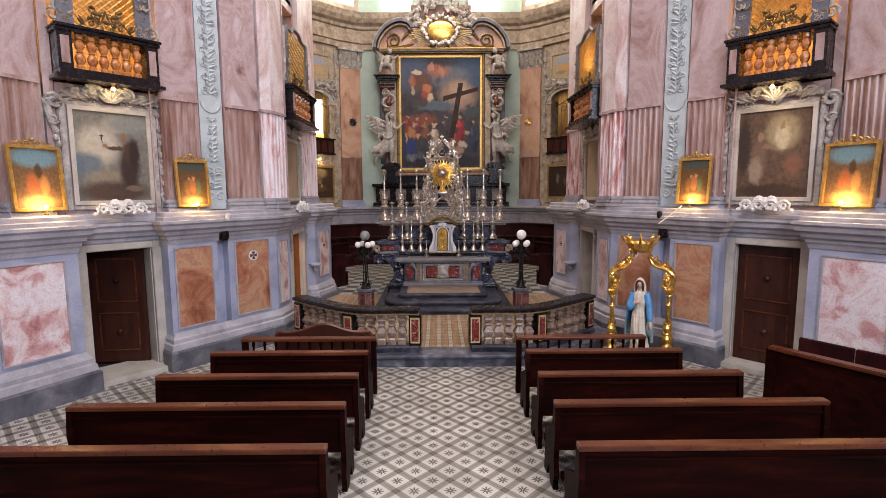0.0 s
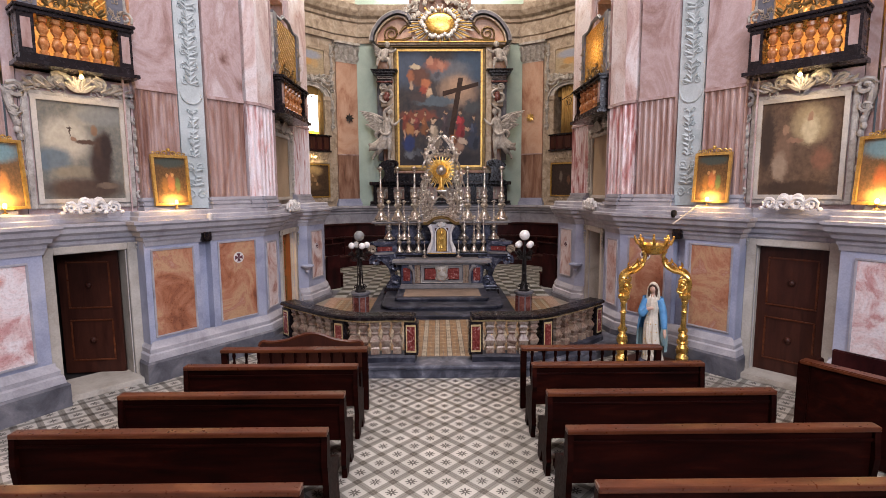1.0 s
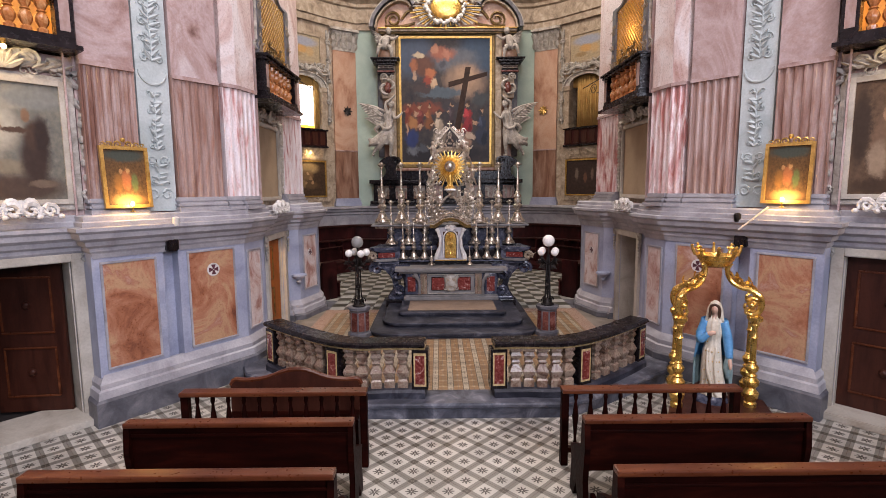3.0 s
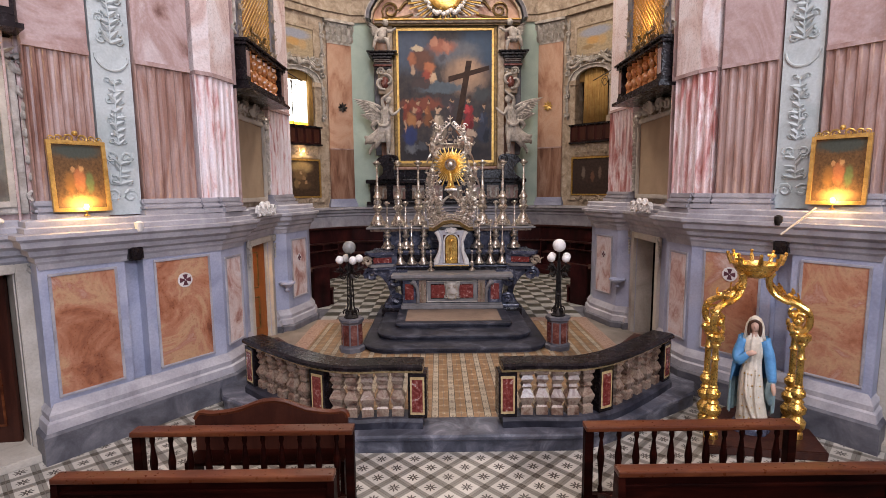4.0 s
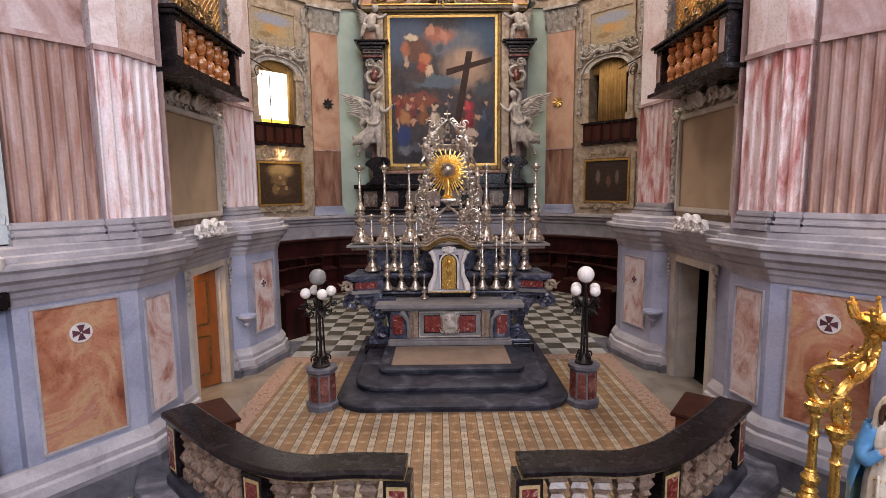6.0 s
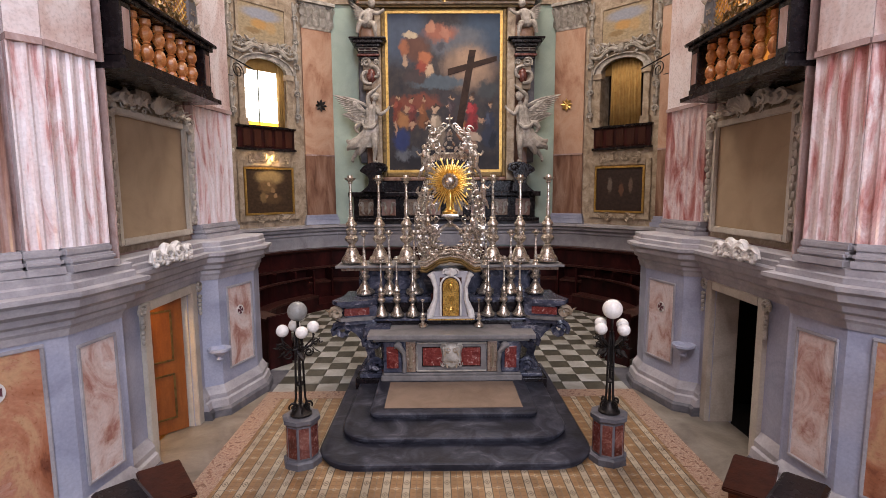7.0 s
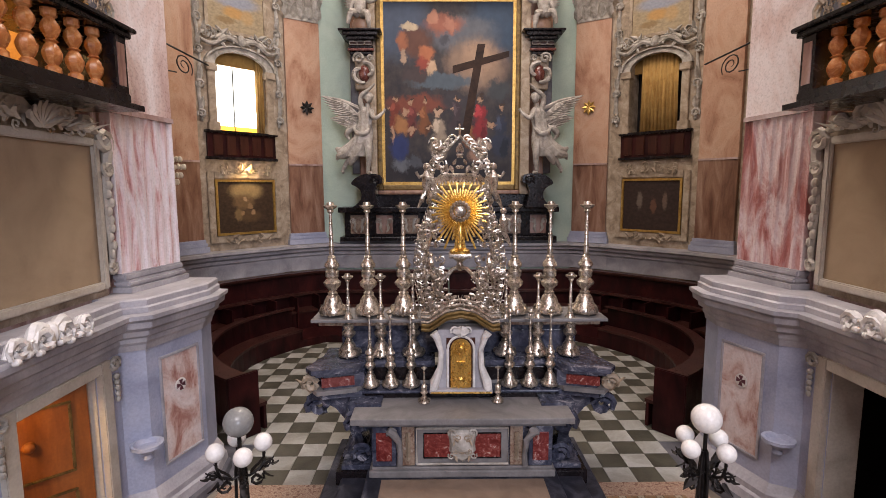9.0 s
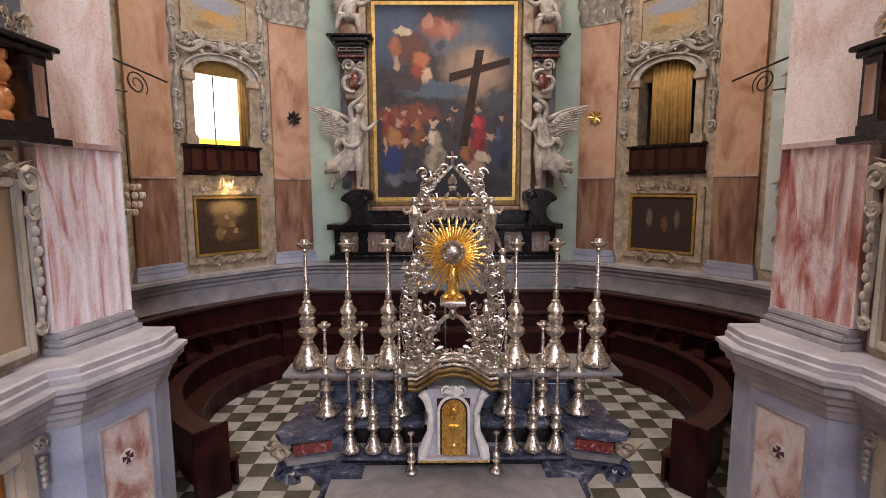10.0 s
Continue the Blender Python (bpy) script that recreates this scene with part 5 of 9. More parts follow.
SKY = [(0.10, 0.90, 0.30, 0.25, (0.055, 0.075, 0.115)), (0.92, 0.92, 0.30, 0.26, (0.035, 0.06, 0.10)), (0.62, 0.82, 0.30, 0.12, (0.10, 0.11, 0.13)), (0.72, 0.66, 0.27, 0.17, (0.25, 0.17, 0.12)), (0.74, 0.70, 0.15, 0.10, (0.36, 0.24, 0.16)), (0.45, 0.57, 0.30, 0.05, (0.075, 0.10, 0.125)), (0.47, 0.88, 0.17, 0.06, (0.26, 0.10, 0.065))]
HEAVEN = [(0.38, 0.92, 0.05, 0.04, (0.36, 0.17, 0.11)), (0.52, 0.88, 0.05, 0.04, (0.34, 0.15, 0.10)), (0.25, 0.78, 0.15, 0.10, (0.10, 0.045, 0.03)), (0.20, 0.865, 0.07, 0.03, (0.44, 0.36, 0.25)), (0.14, 0.78, 0.05, 0.06, (0.26, 0.10, 0.05)), (0.15, 0.70, 0.03, 0.05, (0.34, 0.24, 0.17)), (0.33, 0.72, 0.07, 0.05, (0.36, 0.13, 0.06)), (0.30, 0.66, 0.06, 0.05, (0.24, 0.05, 0.03)), (0.37, 0.64, 0.045, 0.05, (0.48, 0.34, 0.22)), (0.24, 0.60, 0.12, 0.05, (0.055, 0.04, 0.04)), (0.47, 0.80, 0.05, 0.025, (0.06, 0.06, 0.075))]
CROWD = [(0.25, 0.44, 0.28, 0.06, (0.17, 0.05, 0.03)), (0.55, 0.46, 0.12, 0.06, (0.04, 0.035, 0.04)), (0.90, 0.52, 0.12, 0.07, (0.045, 0.05, 0.055)), (0.5, 0.07, 0.6, 0.10, (0.016, 0.014, 0.018)), (0.12, 0.10, 0.08, 0.05, (0.11, 0.12, 0.14)), (0.24, 0.11, 0.07, 0.04, (0.06, 0.065, 0.08)), (0.72, 0.16, 0.08, 0.06, (0.28, 0.17, 0.12)), (0.78, 0.22, 0.07, 0.025, (0.40, 0.31, 0.24))]
PEOPLE = figure(0.08, 0.30, 0.20, (0.16, 0.035, 0.02)) + figure(0.21, 0.27, 0.22, (0.13, 0.03, 0.025)) + figure(0.31, 0.27, 0.21, (0.17, 0.065, 0.025)) + figure(0.56, 0.30, 0.20, (0.045, 0.03, 0.035), 0.01)
PEOPLE += figure(0.75, 0.24, 0.27, (0.22, 0.018, 0.022)) + figure(0.91, 0.14, 0.33, (0.022, 0.028, 0.05)) + figure(0.67, 0.20, 0.18, (0.22, 0.085, 0.03)) + figure(0.43, 0.14, 0.31, (0.30, 0.245, 0.185), -0.01, (0.42, 0.29, 0.20))
LADY = [(0.13, 0.33, 0.065, 0.06, (0.32, 0.15, 0.06)), (0.11, 0.20, 0.085, 0.09, (0.022, 0.035, 0.12)), (0.165, 0.405, 0.026, 0.026, (0.36, 0.22, 0.14)), (0.06, 0.28, 0.02, 0.06, (0.36, 0.22, 0.14)), (0.21, 0.30, 0.05, 0.02, (0.36, 0.22, 0.14))]
ALTARPIECE = canvas("altar_oil", ((0.022, 0.022, 0.028), (0.055, 0.045, 0.042)), SKY + HEAVEN + CROWD + PEOPLE + LADY, 0.13)

for s in (1, -1):
    k3, k2, k1, s2r, s1r, s1, a, b, br, cr, c, d, e, f = side(s, UP)
    oil("painting", br, cr, 0.13, 0.87, 2.78, 4.08, -0.06, VISION if s > 0 else LAND, "large dark oil painting of a bright vision" if s > 0 else "large oil painting of a stormy landscape", frame_m=STONE, fw=0.06)
    stucco_frame(br, cr, 0.07, 0.93, 2.72, 4.12, -0.1, FIGURE, 5 + s)
    gallery(br, cr, 0.02, 1.0, 4.46, 26 if s > 0 else 22, "black marble gallery with orange balusters and gilt lattice above the door", 1.1)
    foot_ornament(br, cr, 0.5, 2.55, 0.62, 0.14)
    n = inward(br, cr)
    o = Vector(br).lerp(Vector(cr), 0.52) + n * 0.24
    lamp = thing("picture_lamp", "small lit bulb under the gallery slab above the painting", "lamp", group="picture lamps")
    bm = bmesh.new()
    lathe(bm, [(0.018, 0.0), (0.022, 0.03), (0.03, 0.055)], 8, (o.x, o.y, 4.405))
    part("socket", bm, GOLD, lamp, smooth=True)
    bm = bmesh.new()
    blob(bm, (o.x, o.y, 4.385), 0.026)
    part("glass_bulb", bm, FLAME, lamp, smooth=True).visible_shadow = False
    bulb("gallery_picture_light", (o.x, o.y, 4.37), 4.5, (1.0, 0.72, 0.40), 0.03)
    # brown cloth panel, frame and gallery in the chancel bay
    bm = bmesh.new()
    obox(bm, s2r, s1r, 2.72, 4.06, -0.097, -0.08, 0.05, 0.70)
    solid("cloth_panel", bm, CLOTH, "plain brown cloth panel in a stucco frame", "panel", group="cloth panels")
    bm = bmesh.new()
    obox(bm, s2r, s1r, 2.59, 4.3, -0.1, -0.098, 0.0, 1.0)
    solid("wall_bay", bm, STUCCOD, "beige stucco ground of the chancel bay", kind="structure")
    stucco_frame(s2r, s1r, 0.06, 0.69, 2.74, 4.02, -0.08, STONE, 8 + s)
    gallery(s2r, s1r, 0.13, 0.94, 4.32, 24, "black marble chancel gallery with orange balusters and gilt lattice", 1.1, 0.42)
    foot_ornament(s2r, s1r, 0.60, 2.44, 0.80, 0.33)


# votive pictures leaning on the ledge, each lit by a small bulb
def votive(p, q, f, w, z0, z1, m, n0, power):
    P, Q = Vector(p), Vector(q)
    n, d = inward(p, q), (Q - P).normalized()
    L = (Q - P).length
    th, a, b, nn, dd = oil("votive_picture", p, q, f - w / 2 / L, f + w / 2 / L, z0, z1, n0, m, "small gilt-framed picture leaning on the ledge, lit by a bulb", "votive pictures", 0.06, GILT, 0.04)
    o = P.lerp(Q, f) + n * (n0 - 0.06)
    X, N3, Z = Vector((d.x, d.y, 0)), Vector((n.x, n.y, 0)), Vector((0, 0, 1))
    bm = bmesh.new()
    for g in (1, -1):
        for t, r in ((0.06, 0.05), (0.15, 0.04), (0.22, 0.03)):
            scroll(bm, Vector((o.x, o.y, z1 + 0.06)) + X * t * g, X * g, Z, r, 1.3, 0.28)
    blob(bm, (o.x, o.y, z1 + 0.12), 0.03)
    part("crest", bm, GILT, th, smooth=True)
    o2 = P.lerp(Q, f) + n * (n0 + 0.10)
    lamp = thing("picture_lamp", "small lit bulb on a brass foot before the picture", "lamp", group="picture lamps")
    bm = bmesh.new()
    lathe(bm, [(0.03, 0), (0.03, 0.012), (0.01, 0.02), (0.01, 0.07), (0.016, 0.075)], 8, (o2.x, o2.y, z0 - 0.09))
    part("foot", bm, GOLD, lamp, smooth=True)
    bm = bmesh.new()
    blob(bm, (o2.x, o2.y, z0 + 0.01), (0.022, 0.022, 0.03))
    ob = part("glass_bulb", bm, FLAME, lamp, smooth=True)
    ob.visible_shadow = False
    bulb("votive_light", (o2.x, o2.y, z0 + 0.03), power, (1.0, 0.58, 0.2), 0.03)


for s in (1, -1):
    k3, k2, k1, s2r, s1r, s1, a, b, br, cr, c, d, e, f = side(s, UP)
    votive(a, b, 0.80, 0.46, 2.70, 3.38, VOTIVE, 0.16, 14)
    votive(c, d, 0.30, 0.58, 2.70, 3.48, VOTIVEB, 0.16, 24)


# ---- pews ----
def pew(y, x0, x1):
    """A pew seen from behind: top rail, back board, seat, ends and a kneeler on the near side."""
    th = thing("pew", "dark red-brown wooden church pew with a worn top rail", "pew", group="pews")
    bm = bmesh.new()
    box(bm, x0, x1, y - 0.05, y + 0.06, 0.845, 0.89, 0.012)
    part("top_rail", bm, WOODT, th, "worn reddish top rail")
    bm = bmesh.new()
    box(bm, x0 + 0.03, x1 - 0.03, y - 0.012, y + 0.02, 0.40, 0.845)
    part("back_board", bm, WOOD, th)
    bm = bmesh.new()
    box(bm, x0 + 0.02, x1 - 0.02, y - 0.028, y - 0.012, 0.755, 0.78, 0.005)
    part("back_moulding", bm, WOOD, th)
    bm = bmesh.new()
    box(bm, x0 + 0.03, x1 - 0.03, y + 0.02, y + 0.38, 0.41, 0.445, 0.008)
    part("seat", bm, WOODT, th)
    xs = [x0, x1 - 0.05, x0 * 0.64 + x1 * 0.36, x0 * 0.36 + x1 * 0.64]
    for k, x in enumerate(xs):
        pts = [(-0.02, 0), (-0.02, 0.10), (-0.05, 0.16), (-0.02, 0.30), (-0.06, 0.62), (-0.04, 0.845), (0.05, 0.845), (0.07, 0.6), (0.30, 0.50), (0.40, 0.45), (0.36, 0.30), (0.40, 0.0), (0.28, 0.0), (0.20, 0.16), (0.10, 0.0)]
        if k > 1:
            pts = [(max(u, -0.005), z) for u, z in pts]
        bm = bmesh.new()
        lo = [bm.verts.new((x, y + u, z)) for u, z in pts]
        hi = [bm.verts.new((x + 0.05, y + u, z)) for u, z in pts]
        bm.faces.new(lo[::-1])
        bm.faces.new(hi)
        for i in range(len(pts)):
            bm.faces.new((lo[i], lo[(i + 1) % len(pts)], hi[(i + 1) % len(pts)], hi[i]))
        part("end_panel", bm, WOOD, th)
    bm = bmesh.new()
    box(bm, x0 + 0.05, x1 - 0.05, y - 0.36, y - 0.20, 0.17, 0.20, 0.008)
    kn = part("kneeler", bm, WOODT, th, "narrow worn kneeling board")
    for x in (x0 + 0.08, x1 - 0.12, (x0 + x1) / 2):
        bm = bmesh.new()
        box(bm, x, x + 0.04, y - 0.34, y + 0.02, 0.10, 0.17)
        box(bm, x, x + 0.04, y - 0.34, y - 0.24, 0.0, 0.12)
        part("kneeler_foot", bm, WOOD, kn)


for s in (1, -1):
    for y, w in ((5.03, 3.95), (5.85, 3.63), (6.63, 3.27), (7.44, 2.98)):
        if s < 0 and y == 6.63:
            w = 3.22
        pew(y, *sorted((s * 1.0, s * w)))


def rail_bench(y, x0, x1):
    th = thing("kneeling_rail", "reddish wooden rail with turned balusters before the front pew", "rail", group="front rails")
    bm = bmesh.new()
    box(bm, x0, x1, y - 0.07, y + 0.07, 0.79, 0.835, 0.012)
    part("top", bm, WOODT, th, "worn reddish rail top")
    bm = bmesh.new()
    box(bm, x0, x1, y - 0.03, y + 0.03, 0.14, 0.19)
    part("bottom_rail", bm, WOOD, th)
    for x in (x0, x1 - 0.075):
        bm = bmesh.new()
        box(bm, x, x + 0.075, y - 0.04, y + 0.04, 0, 0.79, 0.008)
        part("post", bm, WOOD, th)
    k = 11
    for i in range(k):
        x = x0 + 0.075 + (x1 - x0 - 0.15) * (i + 0.5) / k
        bm = bmesh.new()
        lathe(bm, [(0.018, 0), (0.024, 0.04), (0.014, 0.08), (0.02, 0.2), (0.034, 0.34), (0.02, 0.45), (0.014, 0.5), (0.024, 0.54), (0.018, 0.6)], 8, (x, y, 0.19))
        part("baluster", bm, WOOD, th, smooth=True)


rail_bench(8.24, 1.0, 2.84)
rail_bench(8.24, -2.9, -1.0)

# small pew with a shaped back behind the west rail
th = thing("shaped_bench", "dark red wooden bench with a curved crest and scrolled ends", "bench")
bm = bmesh.new()
crest = glide([(-2.55, 0, 0.74), (-2.5, 0, 0.80), (-2.38, 0, 0.79), (-2.15, 0, 0.82), (-1.92, 0, 0.90), (-1.72, 0, 0.90), (-1.5, 0, 0.82), (-1.28, 0, 0.79), (-1.16, 0, 0.80), (-1.12, 0, 0.74)], 3)
pts = [(v.x, v.z) for v in crest] + [(-1.12, 0.30), (-2.55, 0.30)]
lo = [bm.verts.new((x, 8.60, z)) for x, z in pts]
hi = [bm.verts.new((x, 8.64, z)) for x, z in pts]
bm.faces.new(lo)
bm.faces.new(hi[::-1])
for i in range(len(pts)):
    bm.faces.new((lo[i], lo[(i + 1) % len(pts)], hi[(i + 1) % len(pts)], hi[i]))
part("back", bm, WOODW, th)
bm = bmesh.new()
tube(bm, [(v.x, 8.62, v.z + 0.008) for v in crest], 0.026, 7)
part("crest_moulding", bm, WOODT, th, "worn moulded crest", smooth=True)
bm = bmesh.new()
box(bm, -2.55, -1.12, 8.36, 8.60, 0.42, 0.45, 0.008)
part("seat", bm, WOOD, th)
for x in (-2.55, -1.16):
    bm = bmesh.new()
    box(bm, x, x + 0.04, 8.36, 8.64, 0, 0.42, 0.008)
    part("end_panel", bm, WOOD, th)

# long bench along the east wall
th = thing("side_bench", "long dark wooden bench with a panelled back along the wall", "bench")
p, q = (4.05, 7.25), (5.35, 5.2)
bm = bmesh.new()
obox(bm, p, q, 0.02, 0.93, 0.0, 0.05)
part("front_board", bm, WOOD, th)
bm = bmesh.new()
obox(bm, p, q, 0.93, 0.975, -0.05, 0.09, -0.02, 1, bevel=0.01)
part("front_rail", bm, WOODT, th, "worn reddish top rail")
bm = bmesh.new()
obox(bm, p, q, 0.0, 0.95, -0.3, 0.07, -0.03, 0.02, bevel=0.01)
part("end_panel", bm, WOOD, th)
bm = bmesh.new()
obox(bm, p, q, 0.42, 0.46, -0.62, -0.3, 0, 1)
part("seat", bm, WOOD, th)
for i in range(4):
    bm = bmesh.new()
    obox(bm, p, q, 0.46, 0.98, -0.68, -0.63, i * 0.25, i * 0.25 + 0.245, bevel=0.01)
    part("back_panel", bm, STALL, th)


# ---- communion balustrade ----
def smooth_line(pts, per=6):
    out = []
    P = [Vector(p) for p in pts]
    for i in range(len(P) - 1):
        a, b, c, d = P[max(i - 1, 0)], P[i], P[i + 1], P[min(i + 2, len(P) - 1)]
        for k in range(per):
            t = k / per
            out.append(0.5 * ((2 * b) + (c - a) * t + (2 * a - 5 * b + 4 * c - d) * t * t + (3 * b - a - 3 * c + d) * t ** 3))
    return out + [P[-1]]


SQB = [(0.07, 0.0), (0.07, 0.09), (0.05, 0.11), (0.075, 0.17), (0.085, 0.21), (0.06, 0.26), (0.04, 0.30), (0.06, 0.33), (0.045, 0.36), (0.075, 0.42), (0.055, 0.46), (0.075, 0.48), (0.075, 0.52)]
for s in (1, -1):
    ln = smooth_line(side(s, [(0.44, 9.60), (0.85, 9.62), (1.28, 9.60), (1.68, 9.76), (2.05, 10.04), (2.42, 10.36), (2.74, 10.66)]))
    th = thing("communion_balustrade", "curved marble communion balustrade with dark top and breccia balusters", "balustrade", group="balustrade halves")
    bm = bmesh.new()
    sweep(bm, ln, [(-0.15, FL + 0.004), (0.15, FL + 0.004), (0.15, FL + 0.08), (0.12, FL + 0.11), (-0.12, FL + 0.11), (-0.15, FL + 0.08)])
    part("base", bm, STEP, th)
    bm = bmesh.new()
    sweep(bm, ln, [(-0.09, FL + 0.63), (0.09, FL + 0.63), (0.12, FL + 0.665), (-0.12, FL + 0.665)])
    part("under_rail", bm, YELM, th, "yellow marble moulding under the top")
    bm = bmesh.new()
    sweep(bm, ln, [(-0.13, FL + 0.667), (0.13, FL + 0.667), (0.16, FL + 0.69), (0.16, FL + 0.72), (0.13, FL + 0.74), (-0.13, FL + 0.74), (-0.16, FL + 0.72), (-0.16, FL + 0.69)])
    part("top_rail", bm, BLACK, th, "black marble top rail")
    tot = len(ln) - 1

    def at(f):
        k = f * tot
        i = min(int(k), tot - 1)
        return ln[i].lerp(ln[i + 1], k - i), (ln[i + 1] - ln[i]).normalized()

    for f in (0.035, 0.47, 0.965):
        o, d = at(f)
        n = Vector((-d.y, d.x))
        bm = bmesh.new()
        c4 = [o + d * u * 0.105 + n * w * 0.105 for u, w in ((-1, -1), (1, -1), (1, 1), (-1, 1))]
        hexa(bm, [(*w, FL + 0.11) for w in c4] + [(*w, FL + 0.63) for w in c4])
        post = part("pier", bm, BLACK, th)
        for g in (1, -1):
            for hw, z0, z1, dep, m in ((0.08, 0.15, 0.59, 0.108, YELM), (0.06, 0.18, 0.56, 0.112, REDM)):
                bm = bmesh.new()
                c4 = [o + d * u * hw + n * w * dep for u, w in ((-1, 0.9 * g), (1, 0.9 * g), (1, g), (-1, g))]
                hexa(bm, [(*w, FL + z0) for w in c4] + [(*w, FL + z1) for w in c4])
                part("inlay", bm, m, post, "yellow border and red marble inlay")
    for lo, hi, k in ((0.09, 0.42, 5), (0.53, 0.93, 5)):
        for i in range(k):
            o, d = at(lo + (hi - lo) * (i + 0.5) / k)
            bm = bmesh.new()
            lathe(bm, [(r * 1.35, z) for r, z in SQB], 4, (0, 0, 0))
            bmesh.ops.transform(bm, matrix=Matrix.Translation((o.x, o.y, FL + 0.11)) @ Matrix.Rotation(math.atan2(d.y, d.x) + math.pi / 4, 4, "Z"), verts=bm.verts)
            part("baluster", bm, BREC, th)

# prayer desks beside the chancel doors
for s in (1, -1):
    th = thing("prayer_desk", "red-brown wooden desk inside the balustrade", "desk", group="prayer desks")
    bm = bmesh.new()
    p, q = (s * 2.33, 11.0), (s * 2.72, 11.5)
    obox(bm, p, q, FL, 0.62, -0.3, 0.0)
    part("cabinet", bm, WOODT, th)
    bm = bmesh.new()
    obox(bm, p, q, 0.62, 0.66, -0.32, 0.05, -0.06, 1.06, bevel=0.01)
    part("top", bm, WOODW, th)

# ---- altar steps ----
def rounded_step(x, y0, y1, z0, z1, r, name, m, label):
    pts = []
    for cx, a0 in ((-x + r, math.pi), (x - r, 1.5 * math.pi)):
        for t in np.linspace(a0, a0 + math.pi / 2, 9):
            pts.append((cx + r * math.cos(t), y0 + r + r * math.sin(t)))
    pts += [(x, y1), (-x, y1)]
    bm = bmesh.new()
    rows = []
    for ins, z in ((0.03, z0), (0.03, z1 - 0.06), (0.0, z1 - 0.045), (0.0, z1 - 0.015), (0.015, z1)):
        rows.append([bm.verts.new((px * (1 - ins / x), py + (ins if py < y1 - 0.01 else 0), z)) for px, py in pts])
    for a_, b_ in zip(rows, rows[1:]):
        for i in range(len(pts)):
            j = (i + 1) % len(pts)
            bm.faces.new((a_[i], a_[j], b_[j], b_[i]))
    bm.faces.new(rows[0][::-1])
    bm.faces.new(rows[-1])
    return solid(name, bm, m, label, "step", smooth=True)


rounded_step(1.56, 12.05, 15.2, FL, 0.30, 0.45, "altar_step", STEP, "wide worn dark stone altar step with rounded corners")
rounded_step(1.36, 12.45, 15.0, 0.30, 0.39, 0.40, "altar_step", STEP, "middle worn dark stone altar step with rounded corners")
rounded_step(1.06, 12.9, 14.2, 0.39, 0.48, 0.12, "altar_step", STEP, "dark wooden altar platform")
bm = bmesh.new()
box(bm, -0.88, 0.88, 13.05, 13.92, 0.481, 0.489, 0.003)
solid("altar_carpet", bm, CARPET, "plain brown carpet on the altar platform", "carpet")

# ---- altar ----
al = thing("altar", "baroque marble altar with red inlay and a carved shield", "altar")
AY = 14.0
bm = bmesh.new()
box(bm, -0.98, 0.98, AY + 0.02, AY + 0.75, 0.48, 1.09)
part("block", bm, BARD, al)
bm = bmesh.new()
box(bm, -1.02, 1.02, AY - 0.04, AY + 0.3, 0.48, 0.56, 0.015)
box(bm, -0.99, 0.99, AY - 0.02, AY + 0.3, 0.56, 0.60, 0.012)
part("foot", bm, GREYM, al)
bm = bmesh.new()
box(bm, -1.2, 1.2, AY - 0.12, AY + 0.62, 1.12, 1.19, 0.012)
box(bm, -1.12, 1.12, AY - 0.05, AY + 0.62, 1.07, 1.12, 0.012)
part("mensa", bm, GREYM, al, "smooth grey stone altar top")
for x0, x1, m, d0 in ((-0.98, -0.72, BARD, 0.05), (0.72, 0.98, BARD, 0.05), (-0.66, -0.52, BREC, 0.035), (0.52, 0.66, BREC, 0.035)):
    bm = bmesh.new()
    box(bm, x0, x1, AY - d0 + 0.02, AY + 0.03, 0.61, 1.06, 0.008)
    pn = part("front_pier", bm, m, al)
    bm = bmesh.new()
    box(bm, x0 + 0.045, x1 - 0.045, AY - d0, AY + 0.022 - d0, 0.68, 1.0, 0.006)
    part("inlay", bm, REDM if m is BARD else BREC, pn)
bm = bmesh.new()
box(bm, -0.50, 0.50, AY - 0.005, AY + 0.03, 0.62, 1.05, 0.005)
part("frontal", bm, GREYM, al)
for x0, x1 in ((-0.42, -0.10), (0.10, 0.42)):
    bm = bmesh.new()
    box(bm, x0, x1, AY - 0.014, AY + 0.0, 0.70, 0.98)
    part("frontal_inlay", bm, REDM, al, "red and white marble inlay")
    bm = bmesh.new()
    tube(bm, [(x0, AY - 0.016, 0.70), (x1, AY - 0.016, 0.70), (x1, AY - 0.016, 0.98), (x0, AY - 0.016, 0.98), (x0, AY - 0.016, 0.70)], 0.009, 4)
    part("inlay_border", bm, BLACK, al)
for g in (1, -1):
    bm = bmesh.new()
    tube(bm, [(g * 0.685, AY - 0.03, 0.62), (g * 0.675, AY - 0.05, 0.76), (g * 0.69, AY - 0.07, 0.92), (g * 0.75, AY - 0.09, 1.02), (g * 0.80, AY - 0.09, 1.05)], [0.035, 0.03, 0.035, 0.045, 0.05], 8)
    scroll(bm, (g * 0.76, AY - 0.08, 1.02), (g, 0, 0), (0, 0, 1), 0.06, 1.4, 0.3)
    part("corner_console", bm, GREYM, al, "carved grey corner console", smooth=True)
    bm = bmesh.new()
    for k in range(7):
        leaf(bm, (g * 0.59, AY - 0.03, 0.68 + 0.045 * k), (1, 0, 0), (0, 0, 1), (0, -1, 0), 0.07, 0.06, 0.4)
    part("leaf_drop", bm, STUCCOD, al, smooth=True)
bm = bmesh.new()
tube(bm, [(-0.50, AY - 0.02, 0.63), (0.50, AY - 0.02, 0.63), (0.50, AY - 0.02, 1.04), (-0.50, AY - 0.02, 1.04), (-0.50, AY - 0.02, 0.63)], 0.014, 6)
